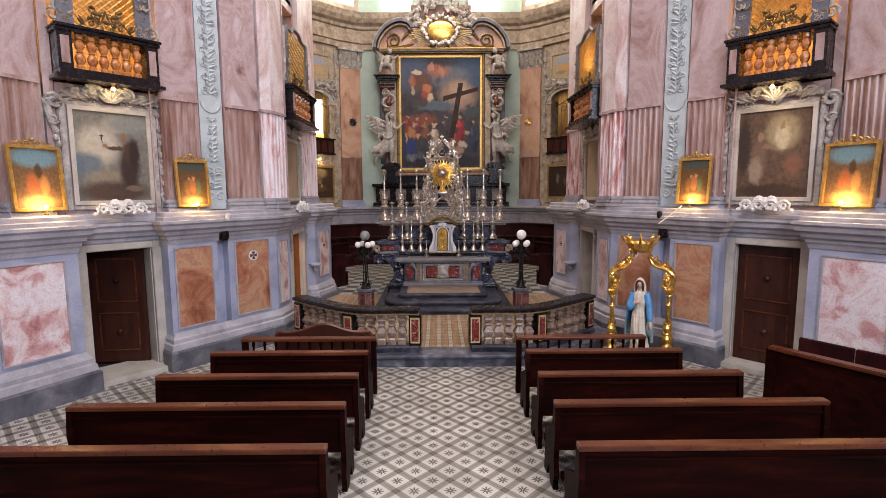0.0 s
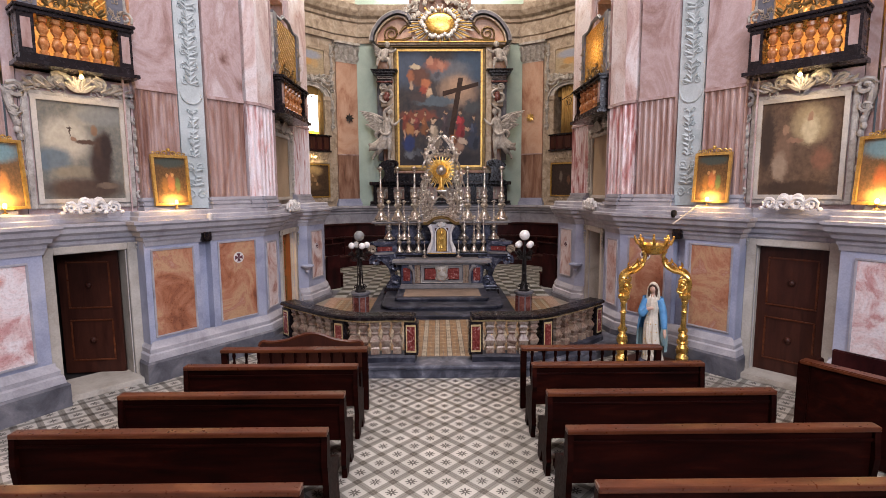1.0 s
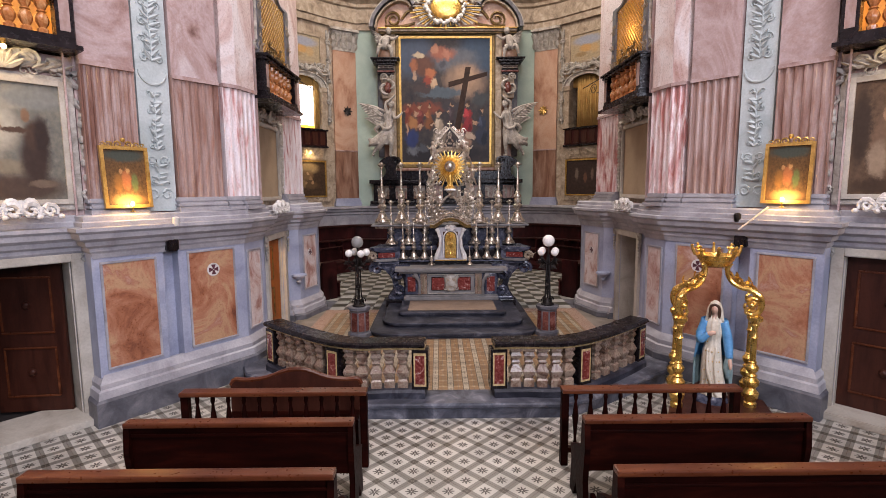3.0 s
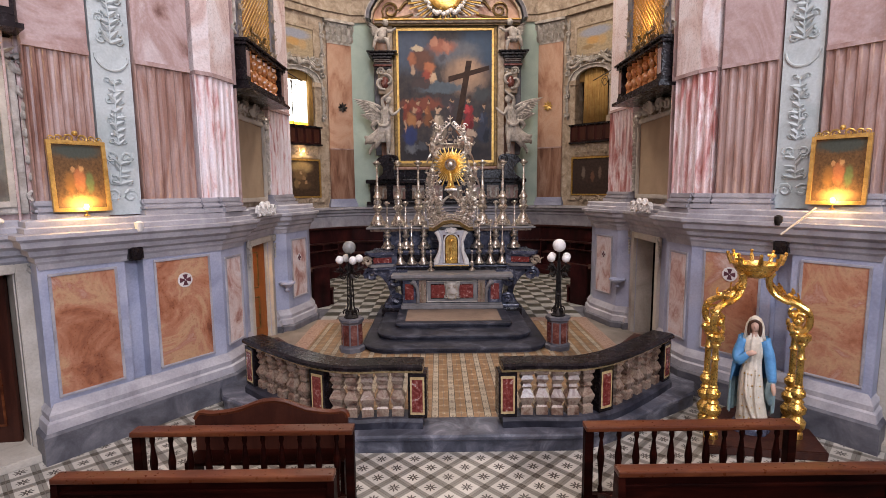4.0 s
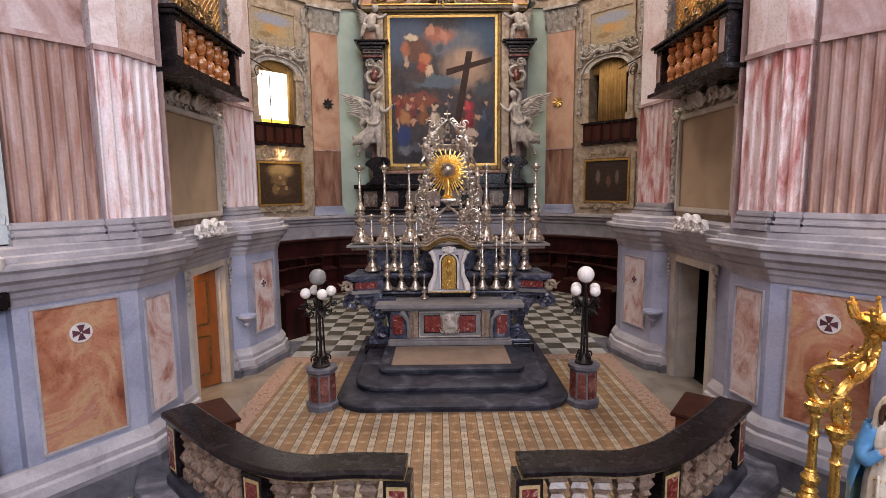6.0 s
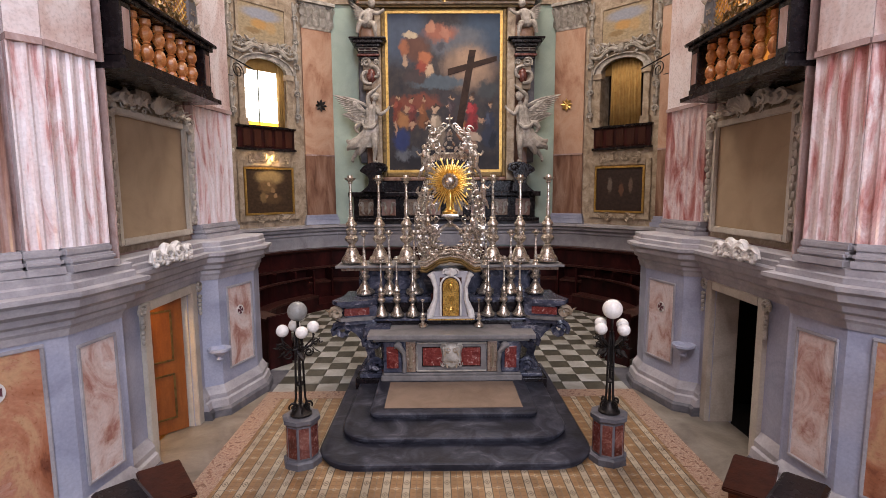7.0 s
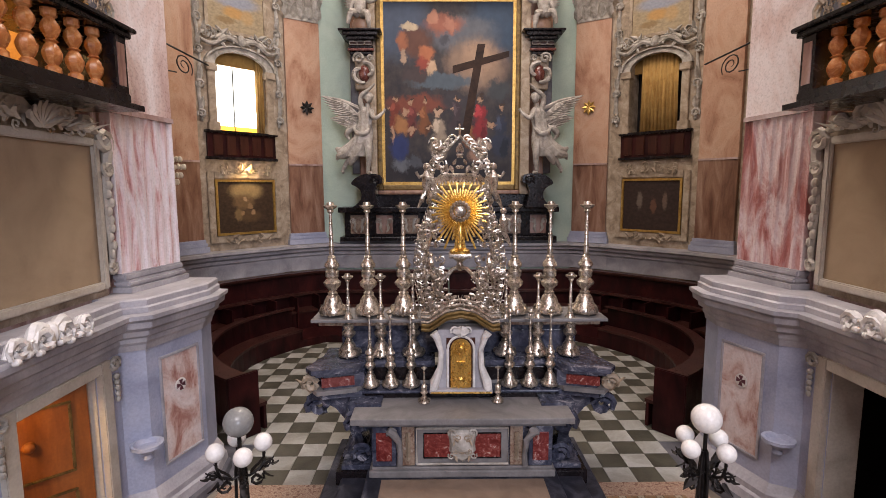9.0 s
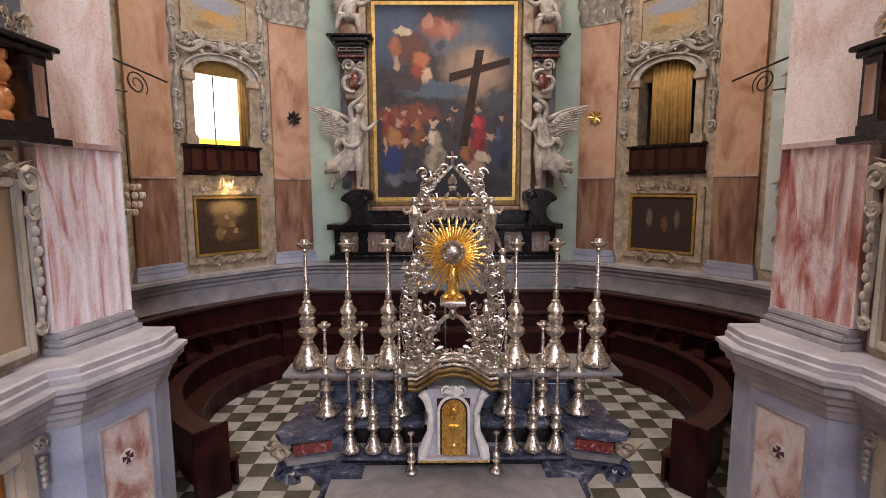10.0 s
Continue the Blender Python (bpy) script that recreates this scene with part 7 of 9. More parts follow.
# ---- globe candelabra on marble pedestals ----
for s in (1, -1):
    x, y = s * 1.72, 12.3
    pd = thing("lamp_pedestal", "octagonal pedestal of grey and red marble", "pedestal", group="lamp pedestals")
    bm = bmesh.new()
    lathe(bm, [(0.215, FL), (0.215, FL + 0.07), (0.19, FL + 0.09)], 8, (x, y, 0))
    part("foot", bm, SLATE, pd)
    bm = bmesh.new()
    lathe(bm, [(0.175, FL + 0.09), (0.175, 0.68)], 8, (x, y, 0))
    part("shaft", bm, SLATE, pd)
    for k in range(8):
        t = math.pi / 8 + k * math.pi / 4
        if math.sin(t) > 0.5:
            continue
        d, w = Vector((math.cos(t), math.sin(t))), Vector((-math.sin(t), math.cos(t)))
        o = Vector((x, y)) + d * 0.158
        bm = bmesh.new()
        c4 = [o - w * 0.052, o + w * 0.052, o + w * 0.052 + d * 0.012, o - w * 0.052 + d * 0.012]
        hexa(bm, [(*q, FL + 0.12) for q in c4] + [(*q, 0.66) for q in c4])
        part("inlay", bm, REDBROWN, pd)
    bm = bmesh.new()
    lathe(bm, [(0.18, 0.68), (0.21, 0.71), (0.21, 0.75), (0.17, 0.76)], 8, (x, y, 0))
    part("cap", bm, SLATE, pd)
    cd = thing("globe_candelabrum", "black iron lamp stand with five opal glass globes", "floor lamp", group="globe lamps")
    bm = bmesh.new()
    lathe(bm, [(0.12, 0.76), (0.12, 0.78), (0.06, 0.82), (0.04, 0.88)], 12, (x, y, 0))
    for k in range(4):
        t = k * math.pi / 2 + 0.4
        d = Vector((math.cos(t), math.sin(t), 0))
        tube(bm, [Vector((x, y, 0.80)) + d * 0.09, Vector((x, y, 0.95)) + d * 0.05, Vector((x, y, 1.55)) + d * 0.035, Vector((x, y, 1.68)) + d * 0.02], 0.012, 6)
        scroll(bm, Vector((x, y, 0.86)) + d * 0.08, d, (0, 0, 1), 0.05, 1.3, 0.3)
    tube(bm, [(x, y, 0.8), (x, y, 1.84)], 0.016, 6)
    blob(bm, (x, y, 1.12), (0.05, 0.05, 0.03))
    part("stem", bm, IRON, cd, smooth=True)
    for k in range(4):
        t = k * math.pi / 2 + 0.5
        d = Vector((math.cos(t), math.sin(t), 0))
        bm = bmesh.new()
        o = Vector((x, y, 0))
        tube(bm, [o + Vector((0, 0, 1.52)), o + d * 0.06 + Vector((0, 0, 1.50)), o + d * 0.14 + Vector((0, 0, 1.54)), o + d * 0.165 + Vector((0, 0, 1.62)), o + d * 0.165 + Vector((0, 0, 1.68))], 0.011, 6)
        for j in range(4):
            leaf(bm, o + d * (0.05 + 0.03 * j) + Vector((0, 0, 1.51)), d.cross(Vector((0, 0, 1))), (d * 0.6 + Vector((0, 0, (-1) ** j))).normalized(), d, 0.08, 0.06, 0.4)
        scroll(bm, o + d * 0.11 + Vector((0, 0, 1.46)), d, (0, 0, -1), 0.055, 1.4, 0.22)
        scroll(bm, o + d * 0.19 + Vector((0, 0, 1.56)), d, (0, 0, 1), 0.045, 1.4, 0.24)
        for j in range(3):
            leaf(bm, o + d * (0.10 + 0.05 * j) + Vector((0, 0, 1.55)), d.cross(Vector((0, 0, 1))), (d + Vector((0, 0, 0.5 - 0.6 * j))).normalized(), Vector((0, 0, 1)), 0.09, 0.05, 0.5)
        arm = part("arm", bm, IRON, cd)
        bm = bmesh.new()
        blob(bm, o + d * 0.165 + Vector((0, 0, 1.735)), 0.068, 16)
        part("globe", bm, GLOBE, arm, "small opal glass globe", smooth=True)
    bm = bmesh.new()
    blob(bm, (x, y, 1.93), 0.108, 20)
    part("top_globe", bm, GLOBE if s > 0 else GLOBEG, cd, "large opal glass globe" if s > 0 else "large dusty grey glass globe", smooth=True)

# ---- choir: chequer floor ----
bm = bmesh.new()
box(bm, -0.157, 0.157, -0.157, 0.157, 0, 0.014)
TW = finish("tile", bm, TILEW)
tile_w = TW.data
bpy.data.objects.remove(TW)
tile_d = tile_w.copy()
tile_d.materials[0] = TILED
far_w, far_d = bmesh.new(), bmesh.new()
for i in range(-14, 15):
    for j in range(0, 20):
        x, y = i * 0.32, 14.46 + j * 0.32
        if (abs(x) < 1.25 and y < 15.1) or math.hypot(x, y - 16) > 5.6 or (abs(x) > 2.8 and y < 15.4):
            continue
        light = (i + j) % 2 == 0
        if y < 18.2 and abs(x) < 4.0:
            ob = new("tile", tile_w if light else tile_d)
            ob.location = (x, y, FL - 0.012)
            ob.parent = floor_choir
        else:
            box(far_w if light else far_d, x - 0.157, x + 0.157, y - 0.157, y + 0.157, FL - 0.012, FL + 0.002)
for bmx, m, nm in ((far_w, TILEW, "far_pale_tiles"), (far_d, TILED, "far_dark_tiles")):
    ob = part(nm, bmx, m, floor_choir)
    ob["kind"] = "stuff"
# border strip of the sanctuary floor
for s in (1, -1):
    bm = bmesh.new()
    box(bm, *sorted((s * 2.50, s * 2.76)), 10.95, 14.3, FL, FL + 0.004)
    box(bm, *sorted((s * 1.58, s * 2.50)), 14.04, 14.3, FL, FL + 0.004)
    solid("floor_border", bm, BORDERP, "pink and brown patterned tile border of the sanctuary floor", kind="structure")
    bm = bmesh.new()
    box(bm, *sorted((s * 2.76, s * 3.6)), 11.1, 14.3, FL, FL + 0.004)
    solid("floor_side_strip", bm, PLAINF, "plain worn grey-brown stone floor along the wall", kind="structure")

# ---- choir stalls ----
for s in (1, -1):
    th = thing("choir_stalls", "curved dark oxblood wooden choir stalls against the apse", "stalls", group="choir stalls")
    arc = side(s, [apse(t, 5.98) for t in np.linspace(92, 32, 13)] + [(1.5, 21.08), (0.02, 21.08)])
    for nm, prof, m in (("dais", [(-0.1, FL), (1.25, FL), (1.25, FL + 0.16), (-0.1, FL + 0.16)], STALL), ("back", [(-0.1, FL + 0.16), (0.0, FL + 0.16), (0.0, 1.56), (-0.1, 1.56)], STALL), ("top_rail", [(-0.1, 1.56), (0.06, 1.56), (0.09, 1.60), (0.09, 1.64), (-0.1, 1.64)], WOODR), ("seat", [(0.0, 0.74), (0.42, 0.74), (0.42, 0.79), (0.0, 0.79)], WOODR), ("seat_front", [(0.34, FL + 0.16), (0.38, FL + 0.16), (0.38, 0.74), (0.34, 0.74)], STALL), ("arm_rail", [(0.0, 1.10), (0.14, 1.10), (0.14, 1.15), (0.0, 1.15)], WOODR)):
        bm = bmesh.new()
        sweep(bm, arc, prof, flip=s < 0)
        part(nm, bm, m, th)
    for k, t in enumerate(np.linspace(88, 34, 11)):
        p, q = apse(t, 5.98), apse(t, 5.5)
        d = (Vector(q) - Vector(p)).normalized()
        w = Vector((-d.y, d.x)) * 0.02
        bm = bmesh.new()
        c4 = [Vector((s * v.x, v.y)) for v in (Vector(p) - w, Vector(q) - w, Vector(q) + w, Vector(p) + w)]
        hexa(bm, [(*v, FL + 0.16) for v in c4] + [(*v, 1.12) for v in c4])
        part("divider", bm, STALL, th)
    fr = thing("choir_bench", "curved dark wooden bench and desk in front of the stalls", "bench", group="choir benches")
    ln = smooth_line(side(s, [(2.95, 15.45), (3.55, 15.95), (4.1, 16.8), (4.3, 17.8), (4.1, 18.8), (3.5, 19.7)]), 4)
    for nm, prof, m in (("front", [(-0.02, FL), (0.02, FL), (0.02, 0.98), (-0.02, 0.98)], STALL), ("desk_top", [(-0.10, 0.98), (0.14, 1.02), (0.14, 1.06), (-0.10, 1.02)], WOODR), ("seat", [(0.02, 0.55), (0.38, 0.55), (0.38, 0.6), (0.02, 0.6)], WOODR), ("seat_front", [(0.32, FL), (0.36, FL), (0.36, 0.55), (0.32, 0.55)], STALL)):
        bm = bmesh.new()
        sweep(bm, ln, prof, flip=s < 0)
        part(nm, bm, m, fr)
    bm = bmesh.new()
    p, q = (s * 2.80, 15.62), (s * 3.08, 15.26)
    obox(bm, p, q, FL, 1.12, -0.02, 0.04, bevel=0.012)
    part("end_panel", bm, STALL, fr)


# ---- windows and pictures of the choir bays ----
for s in (1, -1):
    p, q = side(s, [apse(37.5), apse(55.5)])
    P, Q = Vector(p), Vector(q)
    n = inward(p, q)
    d = (Q - P).normalized()
    X, N3, Z = Vector((d.x, d.y, 0)), Vector((n.x, n.y, 0)), Vector((0, 0, 1))
    L = (Q - P).length
    wn = thing("window_1" if s > 0 else "window_2", "arched choir window half covered by a mustard curtain" if s > 0 else "bright arched choir window with a mustard curtain", "window", kind="structure")
    if s < 0:
        for i in range(2):
            bm = bmesh.new()
            obox(bm, p, q, 4.92, 6.62, -0.30, -0.29, 0.27 + 0.265 * i, 0.265 + 0.265 * (i + 1))
            part("pane", bm, PANE, wn)
        bm = bmesh.new()
        obox(bm, p, q, 4.88, 5.02, -0.285, -0.275, 0.22, 0.80)
        part("amber_pane", bm, PANEY, wn)
        bm = bmesh.new()
        obox(bm, p, q, 6.30, 6.75, -0.20, -0.17, 0.22, 0.80)
        part("valance", bm, CURTAIN, wn, "mustard cloth valance under the arch")
        bm = bmesh.new()
        obox(bm, p, q, 4.88, 6.75, -0.30, -0.26, 0.530, 0.540)
        part("glazing_bar", bm, IRON, wn)
        bm = bmesh.new()
        obox(bm, p, q, 4.86, 6.8, -0.36, -0.31, 0.2, 0.9)
        part("outer_board", bm, VAULT, wn)
    else:
        # black backing, added to paint the dark behind the curtain
        bm = bmesh.new()
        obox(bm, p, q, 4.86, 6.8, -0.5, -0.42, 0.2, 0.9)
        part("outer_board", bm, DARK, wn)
        bm = bmesh.new()
        obox(bm, p, q, 6.22, 6.75, -0.20, -0.17, 0.22, 0.80)
        part("valance", bm, CURTAIN, wn, "mustard cloth valance under the arch")
    # curtain with folds
    bm = bmesh.new()
    u0, u1 = (0.33, 0.74) if s > 0 else (0.19, 0.31)
    k = 30 if s > 0 else 11
    rows = []
    for z, pinch in ((4.80, 1.04), (5.7, 1.0), (6.6, 0.98)):
        row = []
        for i in range(k + 1):
            f = u0 + (u1 - u0) * (0.5 + (i / k - 0.5) * pinch)
            o = P.lerp(Q, f) + n * (-0.10 + 0.025 * math.sin(i * 2.1) + 0.012 * math.sin(i * 0.9 + z))
            row.append(bm.verts.new((o.x, o.y, z)))
        rows.append(row)
    for r0, r1 in zip(rows, rows[1:]):
        for i in range(k):
            bm.faces.new((r0[i], r0[i + 1], r1[i + 1], r1[i]))
    cur = solid("curtain", bm, CURTAIN, "mustard yellow curtain hanging in the window", "curtain", group="window curtains", smooth=True)
    mod = cur.modifiers.new("thickness", "SOLIDIFY")
    mod.thickness = 0.012
    # stucco arch, jambs and crest
    fr = thing("window_surround", "carved beige stucco arch round the choir window", "relief", group="window surrounds")
    for a0, b0 in ((0.14, 0.22), (0.80, 0.88)):
        bm = bmesh.new()
        obox(bm, p, q, 4.85, 6.25, -0.05, 0.08, a0, b0, bevel=0.012)
        obox(bm, p, q, 4.85, 5.05, -0.05, 0.12, a0 - 0.02, b0 + 0.02, bevel=0.012)
        obox(bm, p, q, 6.1, 6.25, -0.05, 0.12, a0 - 0.02, b0 + 0.02, bevel=0.012)
        part("jamb", bm, STUCCOD, fr)
    mid = P.lerp(Q, 0.51) + n * 0.02
    o = Vector((mid.x, mid.y, 6.25))
    hw = 0.29 * L
    bm = bmesh.new()
    for r0, r1, dep in ((hw, hw + 0.17, 0.06), (hw + 0.17, hw + 0.22, 0.11)):
        pr = None
        for t in np.linspace(0, math.pi, 15):
            c, sn = math.cos(t), 0.55 * math.sin(t)
            ring = [bm.verts.new(o + X * c * r + Z * sn * r + N3 * h) for r, h in ((r0, -0.06), (r1, -0.06), (r1, dep), (r0, dep))]
            if pr:
                for i in range(4):
                    bm.faces.new((pr[i], pr[(i + 1) % 4], ring[(i + 1) % 4], ring[i]))
            pr = ring
    part("arch", bm, STUCCO, fr)
    bm = bmesh.new()
    # fills the wall above the arched head
    pts = [(hw * math.cos(t), 0.55 * hw * math.sin(t)) for t in np.linspace(0, math.pi, 15)]
    lo = [bm.verts.new(o + X * x + Z * z - N3 * 0.03) for x, z in pts] 
    hi = [bm.verts.new(o + X * x + Z * 0.55 - N3 * 0.03) for x, z in pts]
    for i in range(14):
        bm.faces.new((lo[i], lo[i + 1], hi[i + 1], hi[i]))
    ob = part("spandrel", bm, STUCCOD, fr)
    ob.modifiers.new("thickness", "SOLIDIFY").thickness = 0.05
    bm = bmesh.new()
    foliage(bm, o + Z * 0.58 + N3 * 0.06, X, Z, N3, 1.6, 0.26, 26, 0.085, 51)
    for g in (1, -1):
        limb(bm, [o + X * g * 0.05 + Z * 0.50 + N3 * 0.08, o + X * g * 0.32 + Z * 0.58 + N3 * 0.09, o + X * g * 0.62 + Z * 0.40 + N3 * 0.08, o + X * g * 0.86 + Z * 0.46 + N3 * 0.07], [0.05, 0.06, 0.05, 0.03], 7)
    blob(bm, o + Z * 0.55 + N3 * 0.1, (0.1, 0.1, 0.13))
    for g in (1, -1):
        limb(bm, [o + X * g * (hw + 0.30) - Z * 1.2, o + X * g * (hw + 0.34) - Z * 0.5, o + X * g * (hw + 0.28) + Z * 0.2, o + X * g * (hw + 0.34) + Z * 1.0, o + X * g * (hw + 0.28) + Z * 1.9], [0.03, 0.045, 0.03, 0.045, 0.03], 6)
        for zz in (-1.05, -0.45, 0.25, 0.9, 1.5):
            scroll(bm, o + X * g * (hw + 0.31) + Z * zz + N3 * 0.03, X * g, Z, 0.10, 1.4, 0.30)
            leaf(bm, o + X * g * (hw + 0.31) + Z * (zz + 0.1) + N3 * 0.03, X, Z, N3, 0.24, 0.13, 0.3)
    part("stucco_scrollwork", bm, STUCCO, fr, smooth=True)["kind"] = "stuff"
    # dark parapet under the window
    th = thing("window_parapet", "dark red-brown wooden parapet under the window", "parapet", group="window parapets")
    bm = bmesh.new()
    obox(bm, p, q, 4.32, 4.82, 0.0, 0.06, 0.14, 0.92)
    part("board", bm, STALL, th)
    bm = bmesh.new()
    obox(bm, p, q, 4.82, 4.88, 0.0, 0.12, 0.12, 0.94, bevel=0.01)
    obox(bm, p, q, 4.26, 4.32, 0.0, 0.10, 0.12, 0.94, bevel=0.01)
    part("rail", bm, BLACK, th)
    for i in range(5):
        bm = bmesh.new()
        obox(bm, p, q, 4.36, 4.78, 0.06, 0.085, 0.18 + i * 0.145, 0.28 + i * 0.145, bevel=0.01)
        part("panel", bm, WOODW, th)
    # picture, its gilt stucco frame and the fresco above
    oil("choir_picture", p, q, 0.20, 0.84, 2.66, 3.78, 0.05, DIMOIL if s > 0 else SMALLOIL, "dark oil painting in a carved beige frame", "choir pictures", fw=0.05)
    fr = thing("carved_surround", "carved beige stucco surround of the choir picture", "relief", group="carved surrounds")
    bm = bmesh.new()
    for a0, b0, z0, z1 in ((0.10, 0.17, 2.45, 4.0), (0.87, 0.94, 2.45, 4.0), (0.17, 0.87, 2.45, 2.60), (0.17, 0.87, 3.85, 4.0)):
        obox(bm, p, q, z0, z1, 0.0, 0.06, a0, b0, bevel=0.012)
    m2 = P.lerp(Q, 0.52) + n * 0.08
    for zz, sd in ((2.52, 61), (4.05, 62)):
        foliage(bm, Vector((m2.x, m2.y, zz)), X, Z, N3, 1.1, 0.16, 12, 0.075, sd)
    part("moulding", bm, STUCCOD, fr, smooth=True)
    oil("fresco", p, q, 0.22, 0.84, 7.0, 7.85, 0.03, FRESCO, "small framed fresco above the choir window", "frescoes", frame_m=STUCCOD, fw=0.07)
    if s < 0:
        th = thing("picture_lamp", "small lit bulb above the choir picture", "lamp", group="picture lamps")
        o2 = P.lerp(Q, 0.52) + n * 0.22
        bm = bmesh.new()
        tube(bm, [(m2.x, m2.y, 4.10), (o2.x, o2.y, 4.10)], 0.012, 6)
        part("arm", bm, GOLD, th)
        bm = bmesh.new()
        blob(bm, (o2.x, o2.y, 4.07), 0.025)
        part("glass_bulb", bm, FLAME, th, smooth=True).visible_shadow = False
        bulb("choir_picture_light", (o2.x, o2.y, 4.05), 9, (1.0, 0.66, 0.30), 0.03)

# high daylit windows above the choir entablature
for i, t in enumerate((-40, -14, 14, 40)):
    o = Vector(apse(t, 5.95)) if abs(t) > 30 else Vector((6.4 * math.sin(radians(t)), 21.5))
    bm = bmesh.new()
    nn = (Vector((0, 16)) - o).normalized()
    dd = Vector((-nn.y, nn.x))
    c4 = [o - dd * 0.75, o + dd * 0.75, o + dd * 0.75 + nn * 0.05, o - dd * 0.75 + nn * 0.05]
    hexa(bm, [(*v, 9.75) for v in c4] + [(*v, 11.8) for v in c4])
    solid("window_%d" % (i + 3), bm, PANE, "tall daylit window above the choir cornice", kind="structure")


# ---- reredos ----
RY = 20.9
rd = thing("reredos", "black marble reredos base with red inlay panels", "altarpiece")
bm = bmesh.new()
box(bm, -2.7, 2.7, RY + 0.42, 21.57, 2.27, 2.36)
part("plinth", bm, SLATE, rd)
for x0, x1, y0, z0, z1, m, nm in ((-2.66, 2.66, RY + 0.24, 2.35, 2.45, BLACK, "lower_ledge"), (-2.55, 2.55, RY + 0.30, 2.45, 3.05, BLACK, "base"), (-2.66, 2.66, RY + 0.06, 3.05, 3.18, BLACK, "upper_ledge"), (-2.0, 2.0, RY + 0.1, 3.18, 3.62, BLACK, "predella")):
    bm = bmesh.new()
    box(bm, x0, x1, y0, 21.57, z0, z1, 0.02)
    part(nm, bm, m, rd)
for i in range(8):
    x = -2.2 + i * 4.4 / 7
    bm = bmesh.new()
    box(bm, x - 0.2, x + 0.2, RY + 0.27, RY + 0.305, 2.52, 2.98, 0.012)
    part("inlay", bm, FLUTE if i % 2 else BREC, rd)
    for g in (1, -1):
        bm = bmesh.new()
        limb(bm, [(x + g * 0.05, RY + 0.25, 2.56), (x + g * 0.10, RY + 0.24, 2.66), (x + g * 0.08, RY + 0.24, 2.76), (x + g * 0.13, RY + 0.25, 2.88)], [0.02, 0.035, 0.03, 0.02], 6)
        scroll(bm, (x + g * 0.13, RY + 0.25, 2.83), (g, 0, 0), (0, 0, 1), 0.08, 1.3, 0.25)
        part("carving", bm, STUCCO, rd, smooth=True)
# the altar painting
W0, Z0, Z1 = 1.50, 3.78, 7.88
th, *_ = oil("altar_painting", (-W0, RY + 0.1), (W0, RY + 0.1), 0.0, 1.0, Z0, Z1, 0.0, ALTARPIECE, "huge oil painting with a great wooden cross in a gilt frame", "altar paintings", fw=0.07)
for x0, x1, z0, z1, y0, m in ((-1.68, -1.57, Z0 - 0.2, Z1 + 0.12, 0.04, DGILT), (1.57, 1.68, Z0 - 0.2, Z1 + 0.12, 0.04, DGILT), (-1.84, -1.68, Z0 - 0.3, Z1 + 0.12, -0.03, STUCCOD), (1.68, 1.90, Z0 - 0.3, Z1 + 0.12, -0.03, STUCCOD), (-1.57, 1.57, Z0 - 0.2, Z0 - 0.07, 0.04, DGILT), (-1.68, 1.68, Z0 - 0.3, Z0 - 0.2, -0.03, BROWNM), (-1.57, 1.57, Z1 + 0.07, Z1 + 0.12, 0.04, DGILT)):
    bm = bmesh.new()
    box(bm, x0, x1, RY + y0, RY + 0.2, z0, z1, 0.03)
    part("outer_frame", bm, m, th)
CROSSB = mat("painted_cross_brown", [(0.3, (0.020, 0.012, 0.010)), (0.6, (0.045, 0.025, 0.018))], 4.0, 0.6, spec=0.2)
bm = bmesh.new()
y = RY + 0.092
v = [bm.verts.new(w) for w in ((0.30, y, 4.9), (0.50, y, 4.9), (0.86, y, 6.95), (0.68, y, 6.95))]
bm.faces.new(v)
v = [bm.verts.new(w) for w in ((0.10, y - 0.002, 6.28), (0.10, y - 0.002, 6.46), (1.42, y - 0.002, 6.80), (1.42, y - 0.002, 6.66))]
bm.faces.new(v)
part("painted_cross", bm, CROSSB, th)
